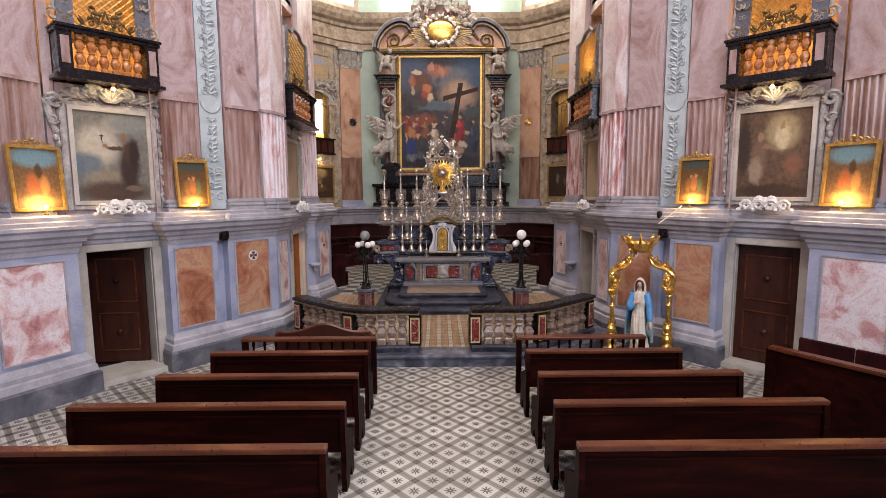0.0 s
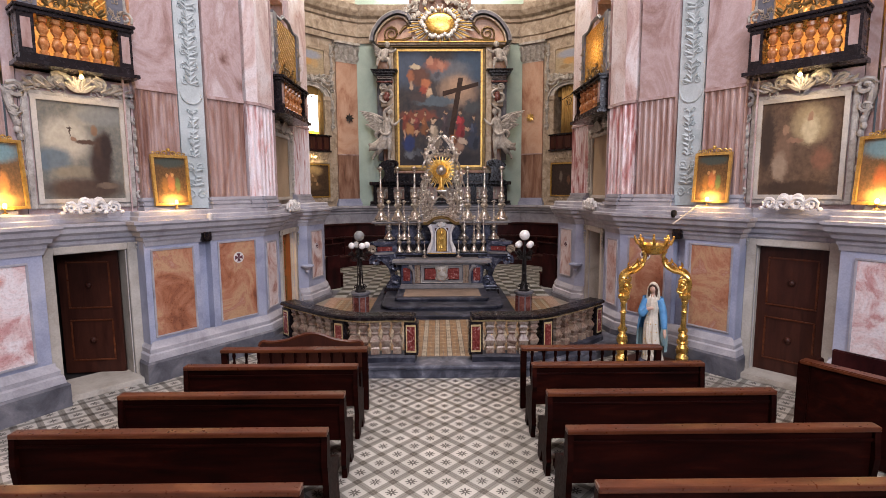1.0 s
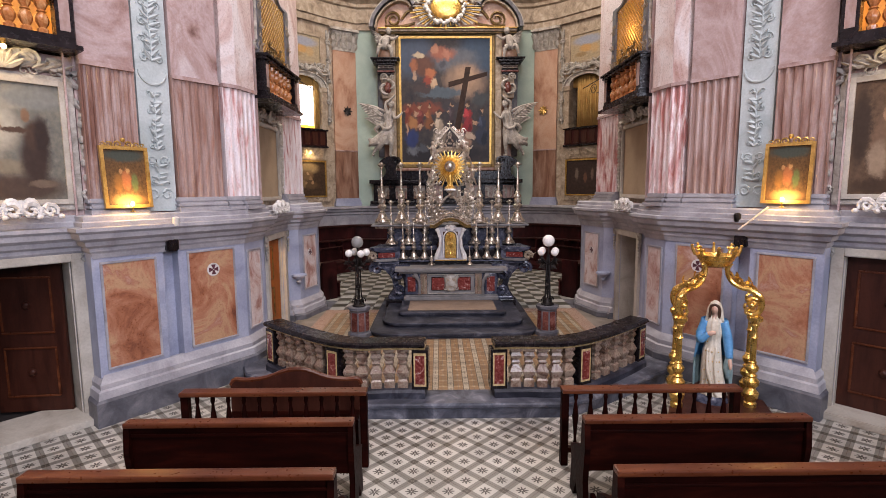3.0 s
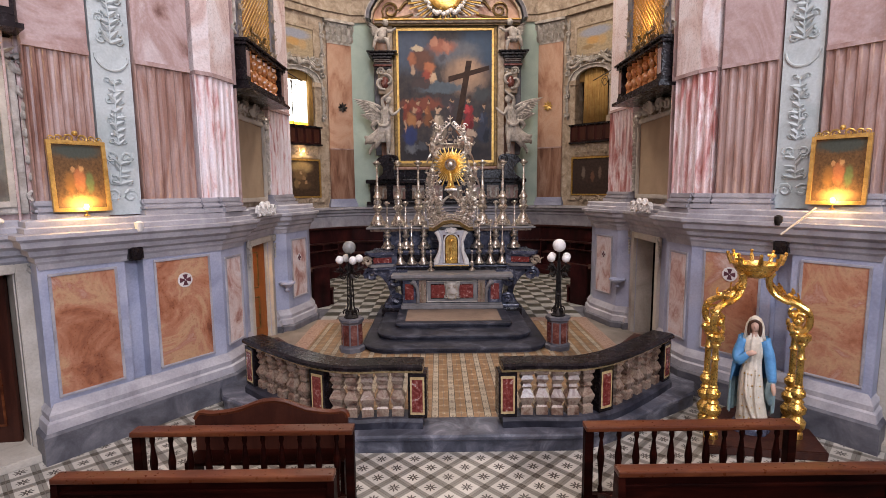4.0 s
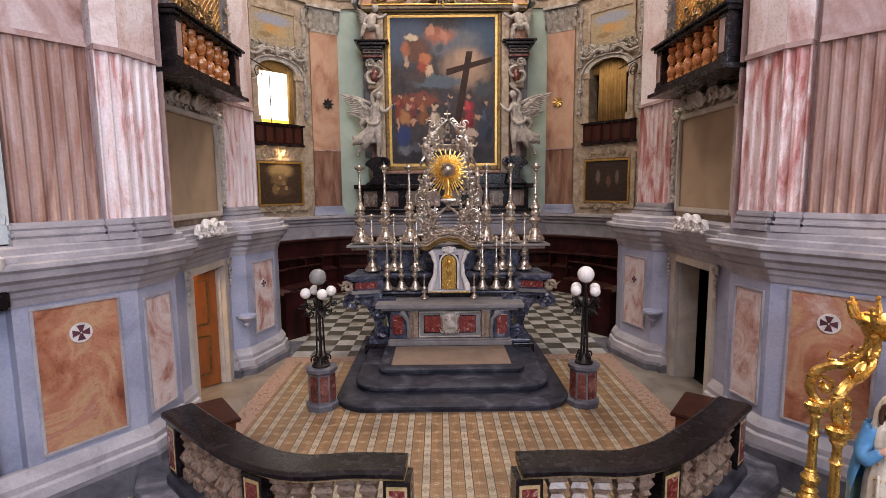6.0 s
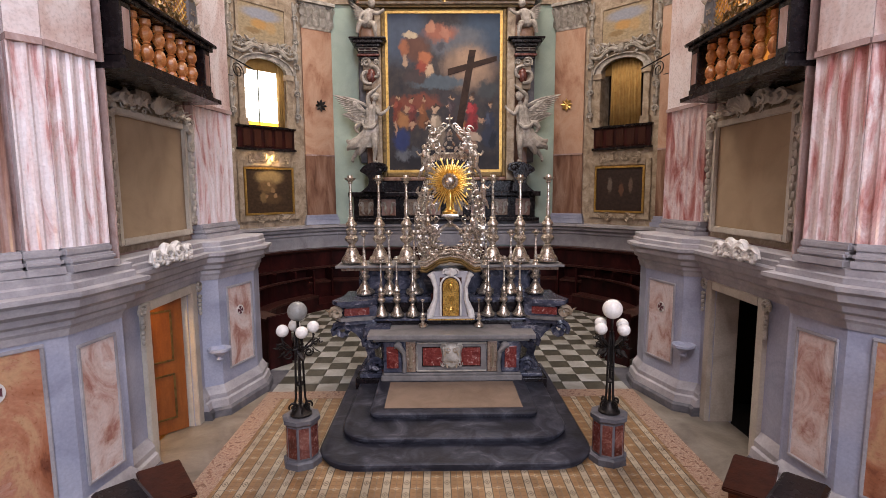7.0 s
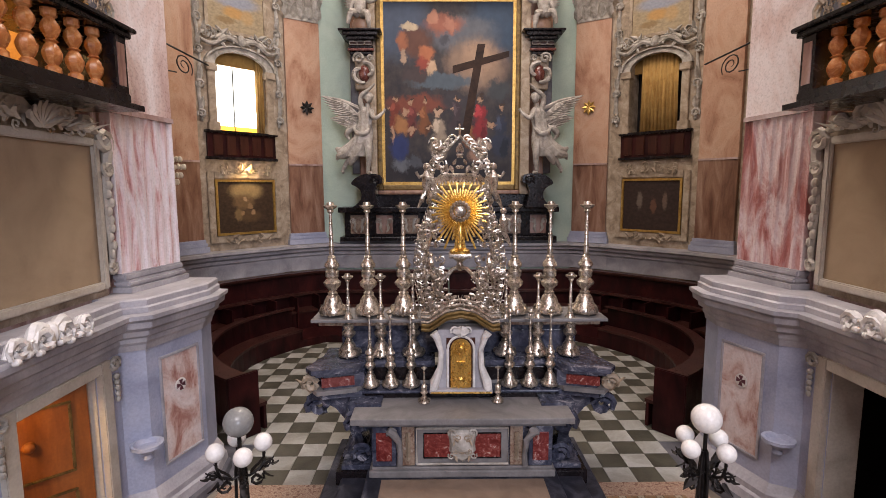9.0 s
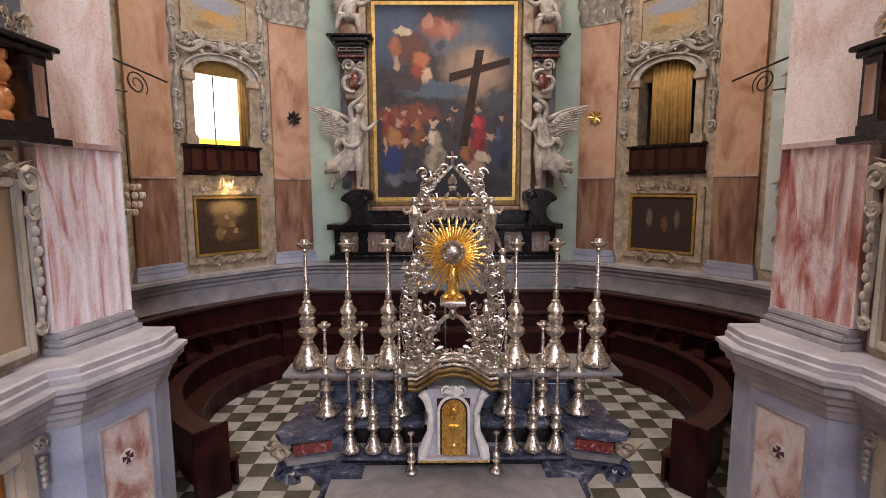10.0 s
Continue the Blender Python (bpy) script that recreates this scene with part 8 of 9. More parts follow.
# side consoles, dark brackets, putti, angels and pediment
RX = 0.08  # the reredos stands a little off the axis
for s in (1, -1):
    co = thing("reredos_console", "carved stucco and black marble console beside the altar painting", "console", group="reredos consoles")
    bm = bmesh.new()
    prof = glide([(s * 1.62 + RX, 0, 3.76), (s * 1.66 + RX, 0, 3.92), (s * 1.95 + RX, 0, 3.97), (s * 2.22 + RX, 0, 3.88), (s * 2.34 + RX, 0, 3.74), (s * 2.22 + RX, 0, 3.66), (s * 2.12 + RX, 0, 3.55), (s * 2.14 + RX, 0, 3.35), (s * 2.34 + RX, 0, 3.18)], 4)
    back = [(s * 1.72 + RX, 3.18), (s * 1.80 + RX, 3.55), (s * 1.74 + RX, 3.72)]
    pts = [(v.x, v.z) for v in prof] + back
    lo = [bm.verts.new((x, RY - 0.32, z)) for x, z in pts]
    hi = [bm.verts.new((x, 21.57, z)) for x, z in pts]
    bm.faces.new(lo)
    bm.faces.new(hi)
    for i in range(len(pts)):
        bm.faces.new((lo[i], lo[(i + 1) % len(pts)], hi[(i + 1) % len(pts)], hi[i]))
    scroll(bm, (s * 1.78 + RX, RY - 0.33, 3.82), (s, 0, 0), (0, 0, 1), 0.12, 1.5, 0.25, 14)
    part("bracket", bm, BLACK, co, "black marble volute bracket")
    bm = bmesh.new()
    box(bm, *sorted((s * 1.80 + RX, s * 2.2 + RX)), RY + 0.2, 21.57, 3.9, 8.05, 0.02)
    part("strip", bm, BROWNM, co)
    bm = bmesh.new()
    box(bm, *sorted((s * 2.2 + RX, s * 2.42 + RX)), RY + 0.38, 21.57, 3.98, 8.05, 0.03)
    part("back_strip", bm, SLATE, co)
    # cartouche between two scrolls
    cz = Vector((s * 2.04 + RX, RY - 0.08, 6.25))
    for off, x, z, size, turns, thick in ((Vector((s * 0.06, -0.02, 0.02)), Vector((s * 0.2, 0, -1)), Vector((s, 0, 0.2)), 0.24, 0.62, 0.24), (Vector((-s * 0.08, -0.02, 0.04)), Vector((-s * 0.2, 0, 1)), Vector((-s, 0, -0.2)), 0.22, 0.62, 0.24), (Vector((s * 0.10, -0.02, 0.34)), Vector((s, 0, 0)), Vector((0, 0, 1)), 0.13, 1.5, 0.30), (Vector((-s * 0.16, -0.02, 0.34)), Vector((-s, 0, 0)), Vector((0, 0, 1)), 0.08, 1.4, 0.30)):
        bm = bmesh.new()
        scroll(bm, cz + off, x.normalized(), z.normalized(), size, turns, thick, 16)
        part("scroll", bm, FIGURE, co, smooth=True)
    bm = bmesh.new()
    box(bm, s * 2.04 + RX - 0.2, s * 2.04 + RX + 0.2, RY - 0.04, RY + 0.21, 5.9, 6.66, 0.04)
    part("cartouche_ground", bm, STUCCOD, co)
    bm = bmesh.new()
    blob(bm, cz + Vector((s * -0.02, 0.02, 0.0)), (0.13, 0.10, 0.19), 12)
    part("cabochon", bm, REDBROWN, co, "brown oval stone", smooth=True)
    for z0, z1, w, d, m in ((6.66, 6.74, 0.26, 0.10, BLACK), (6.74, 6.80, 0.30, 0.16, REDBROWN), (6.80, 6.86, 0.28, 0.12, BLACK), (6.97, 7.05, 0.32, 0.20, BLACK), (7.05, 7.14, 0.40, 0.26, BLACK), (7.14, 7.19, 0.48, 0.32, BLACK)):
        bm = bmesh.new()
        box(bm, s * 2.08 + RX - w, s * 2.08 + RX + w, RY - d, 21.57, z0, z1, 0.02)
        part("moulding", bm, m, co)
    for k in range(3):
        bm = bmesh.new()
        x = s * 2.08 + RX - 0.17 + 0.17 * k
        tube(bm, [(x - 0.075, RY - 0.14, 6.88), (x + 0.075, RY - 0.14, 6.88), (x + 0.075, RY - 0.14, 6.95), (x - 0.075, RY - 0.14, 6.95), (x - 0.075, RY - 0.14, 6.88)], 0.012, 4)
        part("coffer", bm, FIGURE, co, "pale carved square")
    bm = bmesh.new()
    box(bm, s * 2.08 + RX - 0.26, s * 2.08 + RX + 0.26, RY - 0.11, 21.57, 6.86, 6.97)
    part("frieze", bm, WOODW, co)
    bm = bmesh.new()
    blob(bm, (s * 2.05 + RX, RY + 0.05, 7.34), (0.24, 0.2, 0.24), 14)
    box(bm, s * 2.05 + RX - 0.3, s * 2.05 + RX + 0.3, RY + 0.1, 21.57, 7.19, 7.6, 0.03)
    part("block", bm, TAN, co, smooth=True)
    # a seated putto that leans towards the picture
    bm = bmesh.new()
    c = Vector((s * 2.05 + RX, RY - 0.18, 7.62))
    limb(bm, [c + Vector((s * 0.05, 0, -0.08)), c + Vector((0, -0.02, 0.10)), c + Vector((-s * 0.06, 0, 0.26))], [0.13, 0.13, 0.10])
    blob(bm, c + Vector((-s * 0.10, -0.04, 0.42)), (0.10, 0.10, 0.11), 12)
    limb(bm, [c + Vector((-s * 0.08, 0, 0.24)), c + Vector((-s * 0.24, -0.05, 0.16)), c + Vector((-s * 0.42, -0.05, 0.26))], [0.06, 0.05, 0.035])
    limb(bm, [c + Vector((s * 0.02, 0, 0.24)), c + Vector((s * 0.18, -0.04, 0.12)), c + Vector((s * 0.22, -0.05, -0.04))], [0.06, 0.05, 0.035])
    limb(bm, [c + Vector((-s * 0.02, 0, -0.10)), c + Vector((-s * 0.16, -0.14, -0.14)), c + Vector((-s * 0.20, -0.12, -0.44))], [0.09, 0.075, 0.04])
    limb(bm, [c + Vector((s * 0.08, 0, -0.10)), c + Vector((s * 0.20, -0.14, -0.10)), c + Vector((s * 0.28, -0.12, -0.34))], [0.09, 0.075, 0.04])
    for k in range(7):
        leaf(bm, c + Vector((s * 0.06, 0.08, 0.20)), (0, 0.3, 1), (s, 0.2, 0.75 - 0.2 * k), (0, -1, 0), 0.42 - 0.02 * k, 0.10, 0.1)
    solid("putto_statue", bm, FIGURE, "small pale stucco putto seated on a dark cornice", "statue", group="putti", smooth=True)
    # angel in a striding pose, with one arm raised and the other on the frame
    bm = bmesh.new()

    def at(a, z, y=0.0):
        return Vector((s * a + RX, RY - 0.22 + y, z))

    # skirt, tunic and chest
    drapery(bm, [(*at(2.20, 4.36), 0.30, 0.17), (*at(2.12, 4.55), 0.27, 0.19), (*at(2.06, 4.80), 0.21, 0.17), (*at(2.02, 5.0), 0.16, 0.14), (*at(1.99, 5.16), 0.145, 0.12), (*at(1.97, 5.34), 0.165, 0.12), (*at(1.95, 5.45), 0.10, 0.08)], 7, 0.13, 2.0, 44, 0.8 * s)
    # blown skirt hem and the sash behind
    limb(bm, [at(2.15, 4.75), at(2.34, 4.55, 0.03), at(2.55, 4.48, 0.05), at(2.70, 4.56, 0.06)], [0.14, 0.15, 0.12, 0.03])
    limb(bm, [at(2.22, 4.62, -0.08), at(2.44, 4.42, -0.03), at(2.62, 4.38, 0.02), at(2.68, 4.28, 0.04)], [0.09, 0.11, 0.08, 0.02])
    limb(bm, [at(2.12, 4.55, -0.12), at(2.28, 4.32, -0.08), at(2.36, 4.16, -0.04)], [0.08, 0.09, 0.03])
    limb(bm, [at(1.88, 4.98, -0.13), at(2.0, 4.86, -0.18), at(2.16, 4.88, -0.14), at(2.26, 5.0, -0.04)], [0.035, 0.055, 0.05, 0.03])
    limb(bm, [at(2.20, 5.02, 0.02), at(2.36, 4.98, 0.05), at(2.44, 4.86, 0.06), at(2.36, 4.74, 0.06)], [0.05, 0.075, 0.06, 0.02])
    # legs: one straight on the bracket, one trailing
    limb(bm, [at(1.98, 4.72, -0.08), at(1.92, 4.44, -0.13), at(1.93, 4.20, -0.10), at(1.95, 4.0, -0.08), at(1.86, 3.985, -0.17)], [0.11, 0.085, 0.06, 0.042, 0.032])
    limb(bm, [at(2.16, 4.56, -0.02), at(2.34, 4.36, 0.0), at(2.46, 4.20, 0.04), at(2.55, 4.05, 0.05), at(2.53, 3.99, 0.0)], [0.11, 0.08, 0.055, 0.04, 0.03])
    # neck, head and hair
    limb(bm, [at(1.96, 5.40), at(1.93, 5.56, -0.02)], [0.065, 0.05])
    blob(bm, at(1.90, 5.66, -0.04), (0.085, 0.09, 0.11), 14)
    for k in range(7):
        t = k * 0.5
        blob(bm, at(1.92 + 0.07 * math.cos(t), 5.70 + 0.07 * math.sin(t), 0.02), 0.055, 8)
    # arms
    limb(bm, [at(1.88, 5.40, -0.03), at(1.80, 5.24, -0.12), at(1.72, 5.22, -0.14), at(1.58, 5.34, -0.10), at(1.53, 5.42, -0.08)], [0.065, 0.055, 0.05, 0.035, 0.03])
    limb(bm, [at(2.04, 5.40, 0.0), at(2.10, 5.62, -0.02), at(2.06, 5.74, -0.03), at(1.90, 5.86, -0.05), at(1.76, 5.98, -0.06)], [0.065, 0.055, 0.05, 0.038, 0.025])
    # two wings of long feathers
    for base, tip, wide in ((at(2.03, 5.40, 0.10), at(3.0, 5.74, 0.10), 0.26), (at(2.03, 5.30, 0.12), at(2.80, 5.24, 0.12), 0.22)):
        d = tip - base
        lng = d.length
        d.normalize()
        w = Vector((d.z * s, 0, -d.x * s))
        limb(bm, [base, base + d * lng * 0.5 - w * 0.05, tip], [0.05, 0.045, 0.015], 7)
        for row, (fl_, off, wd) in enumerate(((1.0, 0.0, 0.085), (0.68, -0.02, 0.075), (0.42, -0.04, 0.07))):
            for k in range(9):
                f = k / 8
                st_ = base + d * lng * (0.05 + 0.30 * (1 - f)) + w * (wide * 0.95 * f * (1 - 0.25 * row)) + Vector((0, off, 0))
                dirn = (d + w * (0.24 * f + 0.02)).normalized()
                leaf(bm, st_, w, dirn, (0, -1, 0), lng * fl_ * (0.68 - 0.22 * f), wd, 0.04)
    solid("angel_statue", bm, FIGURE, "grey-beige stucco winged angel striding on a black bracket", "statue", group="angels", smooth=True)
pd = thing("reredos_pediment", "broken curved pediment with a gilded glory", "pediment")
for s in (1, -1):
    arc = glide([(s * x + RX * 0.5, 0, z) for x, z in ((2.42, 8.16), (2.34, 8.48), (2.02, 8.88), (1.60, 9.08), (1.25, 9.02), (1.12, 8.84))], 5)
    for nm, off, d0, th_, m in (("curved_cornice", 0.0, 0.30, 0.10, SLATE), ("curved_fillet", -0.10, 0.20, 0.06, STUCCOD), ("dentil_band", 0.11, 0.22, 0.04, STUCCO)):
        bm = bmesh.new()
        rows = []
        for k, v in enumerate(arc):
            t = (arc[min(k + 1, len(arc) - 1)] - arc[max(k - 1, 0)]).normalized()
            w = Vector((-t.z, 0, t.x)) * (-s)
            c = v + w * off
            rows.append([bm.verts.new((q.x, y, q.z)) for q, y in ((c, RY - d0), (c + w * th_, RY - d0), (c + w * th_, 21.57), (c, 21.57))])
        for a, b in zip(rows, rows[1:]):
            for i in range(4):
                bm.faces.new((a[i], a[(i + 1) % 4], b[(i + 1) % 4], b[i]))
        bm.faces.new(rows[0])
        bm.faces.new(rows[-1][::-1])
        part(nm, bm, m, pd)
    bm = bmesh.new()
    poly = [(v.x * 0.97, v.z - 0.04) for v in arc] + [(s * 0.4, 8.8), (s * 0.4, 8.14)]
    lo = [bm.verts.new((x, RY + 0.02, z)) for x, z in poly]
    hi = [bm.verts.new((x, 21.57, z)) for x, z in poly]
    bm.faces.new(lo)
    bm.faces.new(hi)
    for i in range(len(poly)):
        bm.faces.new((lo[i], lo[(i + 1) % len(poly)], hi[(i + 1) % len(poly)], hi[i]))
    part("tympanum", bm, TAN, pd)
    bm = bmesh.new()
    scroll(bm, (s * 1.72, RY - 0.04, 8.46), (s, 0, 0), (0, 0, 1), 0.27, 1.6, 0.16, 20)
    limb(bm, [(s * 1.45, RY - 0.03, 8.46), (s * 1.2, RY - 0.04, 8.72), (s * 0.85, RY - 0.04, 8.62)], [0.04, 0.05, 0.03], 6)
    limb(bm, [(s * 2.0, RY - 0.03, 8.26), (s * 1.5, RY - 0.04, 8.22), (s * 1.0, RY - 0.04, 8.34)], [0.03, 0.05, 0.03], 6)
    part("volute", bm, DGILT, pd, "carved ochre volute", smooth=True)
for z0, z1, d, m in ((8.0, 8.05, 0.06, DGILT), (8.05, 8.12, 0.16, STUCCOD), (8.12, 8.16, 0.22, GILT)):
    bm = bmesh.new()
    box(bm, -2.3 + RX, 2.3 + RX, RY - d, 21.57, z0, z1, 0.012)
    part("cornice", bm, m, pd)
bm = bmesh.new()
blob(bm, (0.02, RY - 0.26, 8.76), (0.50, 0.07, 0.36), 18)
glory = part("glory", bm, GOLD, pd, "gilded oval medallion", smooth=True)
rnd = random.Random(12)
o = Vector((0.02, RY - 0.20, 8.76))
for k in range(64):
    t = 2 * math.pi * k / 64
    low = math.sin(t) < 0.1
    r1 = rnd.uniform(0.85, 1.15) * (1.15 if abs(math.cos(t)) > 0.6 and low else 0.9)
    dv, w = Vector((math.cos(t), 0, 0.66 * math.sin(t))), Vector((-math.sin(t), 0, math.cos(t)))
    bm = bmesh.new()
    v = [bm.verts.new(o + dv * 0.45 - w * 0.018), bm.verts.new(o + dv * r1 - w * 0.026), bm.verts.new(o + dv * r1 + w * 0.026), bm.verts.new(o + dv * 0.45 + w * 0.018), bm.verts.new(o + dv * 0.6 + Vector((0, -0.05, 0))), bm.verts.new(o + dv * 0.6 + Vector((0, 0.03, 0)))]
    for i in range(4):
        bm.faces.new((v[i], v[(i + 1) % 4], v[4]))
        bm.faces.new((v[(i + 1) % 4], v[i], v[5]))
    part("ray", bm, STUCCO if k % 2 else GILT, glory)
bm = bmesh.new()
for k in range(34):
    t = 2 * math.pi * k / 34
    blob(bm, (0.02 + 0.56 * math.cos(t) * rnd.uniform(0.95, 1.2), RY - 0.28, 8.76 + 0.42 * math.sin(t) * rnd.uniform(0.95, 1.25)), rnd.uniform(0.05, 0.09), 7)
part("cloud_ring", bm, WHITE, pd, smooth=True)["kind"] = "stuff"
bm = bmesh.new()
for k in range(46):
    t = math.pi * (k + 0.5) / 46
    r = rnd.uniform(0.72, 1.25)
    c = Vector((0.02 + 1.05 * r * math.cos(t), RY - 0.22, 8.95 + 0.82 * r * math.sin(t)))
    a = rnd.uniform(0, 6.28)
    dx = Vector((math.cos(a), 0, math.sin(a)))
    dz = Vector((-math.sin(a), 0, math.cos(a)))
    if k % 3:
        leaf(bm, c, dx, dz, (0, -1, 0), 0.26, 0.13, 0.4)
        scroll(bm, c, dx, dz, 0.10, 1.3, 0.3)
    else:
        blob(bm, c, (0.085, 0.07, 0.10), 8)
part("cherub_wreath", bm, STUCCO, pd, "wreath of stucco cherub heads and leaves", smooth=True)["kind"] = "stuff"
bm = bmesh.new()
prism(bm, [(-1.1, RY), (1.15, RY), (1.15, 21.57), (-1.1, 21.57)], 8.9, 9.75)
part("wreath_ground", bm, BROWNM, pd)

# ---- painted statue under a gilded crown canopy ----
cx, cy = 3.32, 9.62
bm = bmesh.new()
prism(bm, [(2.58, 9.22), (3.80, 9.02), (3.98, 9.55), (3.48, 10.25), (2.98, 9.98)], 0.0, 0.10)
bmesh.ops.bevel(bm, geom=list(bm.edges), offset=0.012, segments=2, affect="EDGES")
solid("statue_platform", bm, WOODW, "low dark brown wooden platform under the statue", "platform")
cn = thing("crown_canopy", "gilded canopy of four turned columns with a crown", "canopy")
COL = [(0.075, 0), (0.075, 0.05), (0.055, 0.07), (0.085, 0.12), (0.095, 0.18), (0.06, 0.23), (0.05, 0.25), (0.085, 0.29), (0.09, 0.34), (0.05, 0.39), (0.065, 0.41), (0.04, 0.44), (0.07, 0.48), (0.075, 0.52), (0.038, 0.57), (0.05, 0.585), (0.036, 0.60), (0.034, 0.88), (0.05, 0.90), (0.034, 0.92), (0.03, 1.02), (0.055, 1.06), (0.05, 1.08), (0.085, 1.12), (0.085, 1.16), (0.06, 1.18)]
for dx, dy in ((-0.56, -0.22), (0.37, -0.24), (-0.40, 0.22), (0.53, 0.10)):
    bm = bmesh.new()
    lathe(bm, COL, 14, (cx + dx, cy + dy, 0.10))
    col = part("column", bm, GOLD, cn, smooth=True)
    bm = bmesh.new()
    e0 = Vector((cx + dx, cy + dy, 1.28))
    inn = Vector((cx - 0.04 - e0.x, cy - e0.y, 0))
    L2 = inn.length
    inn.normalize()
    Z = Vector((0, 0, 1))
    limb(bm, [e0 + inn * 0.10 + Z * 0.08, e0 + inn * 0.10 + Z * 0.02, e0 + inn * 0.02 + Z * 0.0, e0 - inn * 0.05 + Z * 0.10, e0 - inn * 0.03 + Z * 0.24, e0 + inn * 0.08 + Z * 0.32, e0 + inn * (L2 * 0.38) + Z * 0.34, e0 + inn * (L2 * 0.62) + Z * 0.42, e0 + inn * (L2 * 0.70) + Z * 0.56, e0 + inn * (L2 * 0.62) + Z * 0.64], [0.016, 0.024, 0.034, 0.038, 0.038, 0.036, 0.032, 0.030, 0.028, 0.024], 9)
    scroll(bm, e0 + inn * 0.04 + Z * 0.15, -inn, Z, 0.085, 1.4, 0.24)
    blob(bm, e0 + inn * 0.05 + Z * 0.12, 0.045, 10)
    for k, (f, zz) in enumerate(((0.12, 0.35), (0.28, 0.38), (0.44, 0.42), (0.56, 0.48))):
        leaf(bm, e0 + inn * (L2 * f) + Z * zz, inn.cross(Z), (Z * 0.8 - inn * 0.5 * (-1) ** k).normalized(), inn, 0.10, 0.07, 0.5)
        scroll(bm, e0 + inn * (L2 * f + 0.03) + Z * (zz - 0.01), inn, Z, 0.04, 1.3, 0.3)
    part("arm", bm, GOLD, col, smooth=True)
bm = bmesh.new()
lathe(bm, [(0.10, 1.86), (0.165, 1.89), (0.19, 1.93), (0.20, 1.955), (0.215, 1.96), (0.22, 1.985), (0.235, 2.0), (0.245, 2.02), (0.23, 2.02), (0.20, 1.97), (0.10, 1.90)], 32, (cx - 0.04, cy, 0))
crown = part("crown", bm, GOLD, cn, "gilded openwork crown", smooth=True)
for k in range(8):
    t = 2 * math.pi * (k + 0.5) / 8
    c, sn = math.cos(t), math.sin(t)
    bm = bmesh.new()
    o = Vector((cx - 0.04 + 0.235 * c, cy + 0.235 * sn, 2.01))
    out, tan_ = Vector((c, sn, 0)), Vector((-sn, c, 0))
    tube(bm, [o, o + Z * 0.07 + out * 0.03, o + Z * 0.11 + out * 0.045], [0.025, 0.022, 0.012], 6)
    if k % 2 == 0:
        tube(bm, [o + Z * 0.075 + out * 0.03 - tan_ * 0.045, o + Z * 0.075 + out * 0.03 + tan_ * 0.045], 0.018, 6)
    blob(bm, o + Z * 0.12 + out * 0.045, 0.02, 7)
    part("fleuron", bm, GOLD, crown, smooth=True)
# the statue stays one plain mesh with painted zones
bm = bmesh.new()
so = Vector((cx - 0.04, cy - 0.06, 0.10))
zones = []


def zone(m):
    """The faces made since the last call take the paint m."""
    zones.append((len(bm.faces), m))


drapery(bm, [(*(so + Vector((0, 0, 0.0))), 0.23, 0.19), (*(so + Vector((0, 0, 0.06))), 0.22, 0.18), (*(so + Vector((0.01, 0, 0.11))), 0.16, 0.13), (*(so + Vector((0, 0, 0.14))), 0.10, 0.08)], 5, 0.10, 1.0, 24)
zone(BARD)
# robe: flared hem, knee forward, waist, chest
drapery(bm, [(*(so + Vector((0.03, -0.01, 0.10))), 0.185, 0.15), (*(so + Vector((0.02, -0.01, 0.22))), 0.165, 0.14), (*(so + Vector((0.0, -0.02, 0.45))), 0.145, 0.13), (*(so + Vector((-0.01, -0.01, 0.65))), 0.125, 0.11), (*(so + Vector((0, 0, 0.80))), 0.10, 0.085), (*(so + Vector((0, 0, 0.92))), 0.115, 0.09), (*(so + Vector((0, 0, 1.03))), 0.10, 0.075), (*(so + Vector((0, 0, 1.08))), 0.045, 0.045)], 9, 0.06, -0.7, 54)
limb(bm, [so + Vector((-0.06, -0.13, 0.70)), so + Vector((-0.05, -0.155, 0.45)), so + Vector((0.02, -0.16, 0.25)), so + Vector((0.09, -0.15, 0.12))], [0.012, 0.02, 0.022, 0.02], 6)
limb(bm, [so + Vector((0.05, -0.12, 0.72)), so + Vector((0.05, -0.15, 0.45)), so + Vector((0.10, -0.14, 0.18))], [0.01, 0.018, 0.02], 6)
zone(CREAM)
for k in range(26):
    a_, z_ = -math.pi / 2 + (k % 5 - 2) * 0.33 + 0.1 * (k // 5 % 2), 0.18 + 0.12 * (k // 5)
    rr = 0.175 - 0.06 * z_
    blob(bm, so + Vector((rr * math.cos(a_), -0.015 + rr * 0.86 * math.sin(a_), z_)), 0.010, 6)
zone(GILT)
# mantle: a shell open at the front that hangs to the calves
rings = []
for f in np.linspace(0, 1, 20):
    ring = []
    w = 0.235 - 0.08 * f + 0.03 * math.sin(f * 3.1)
    half = (0.60 + 0.12 * f) * math.pi
    for i in range(41):
        t = math.pi / 2 + (i / 40 - 0.5) * 2 * half
        rr = w * (1 + 0.07 * math.sin(9 * t + 3 * f) + 0.03 * math.sin(17 * t - 4 * f))
        ring.append(bm.verts.new(so + Vector((rr * math.cos(t) * 1.05, 0.01 + rr * 0.78 * math.sin(t), 0.20 + 0.86 * f + 0.05 * (1 - f) * math.cos(t) * 0.6))))
    rings.append(ring)
for k, (r0, r1) in enumerate(zip(rings, rings[1:])):
    for i in range(40):
        bm.faces.new((r0[i], r0[i + 1], r1[i + 1], r1[i]))
    if k == 7:
        zone(MANTLE)
zone(BLUE)
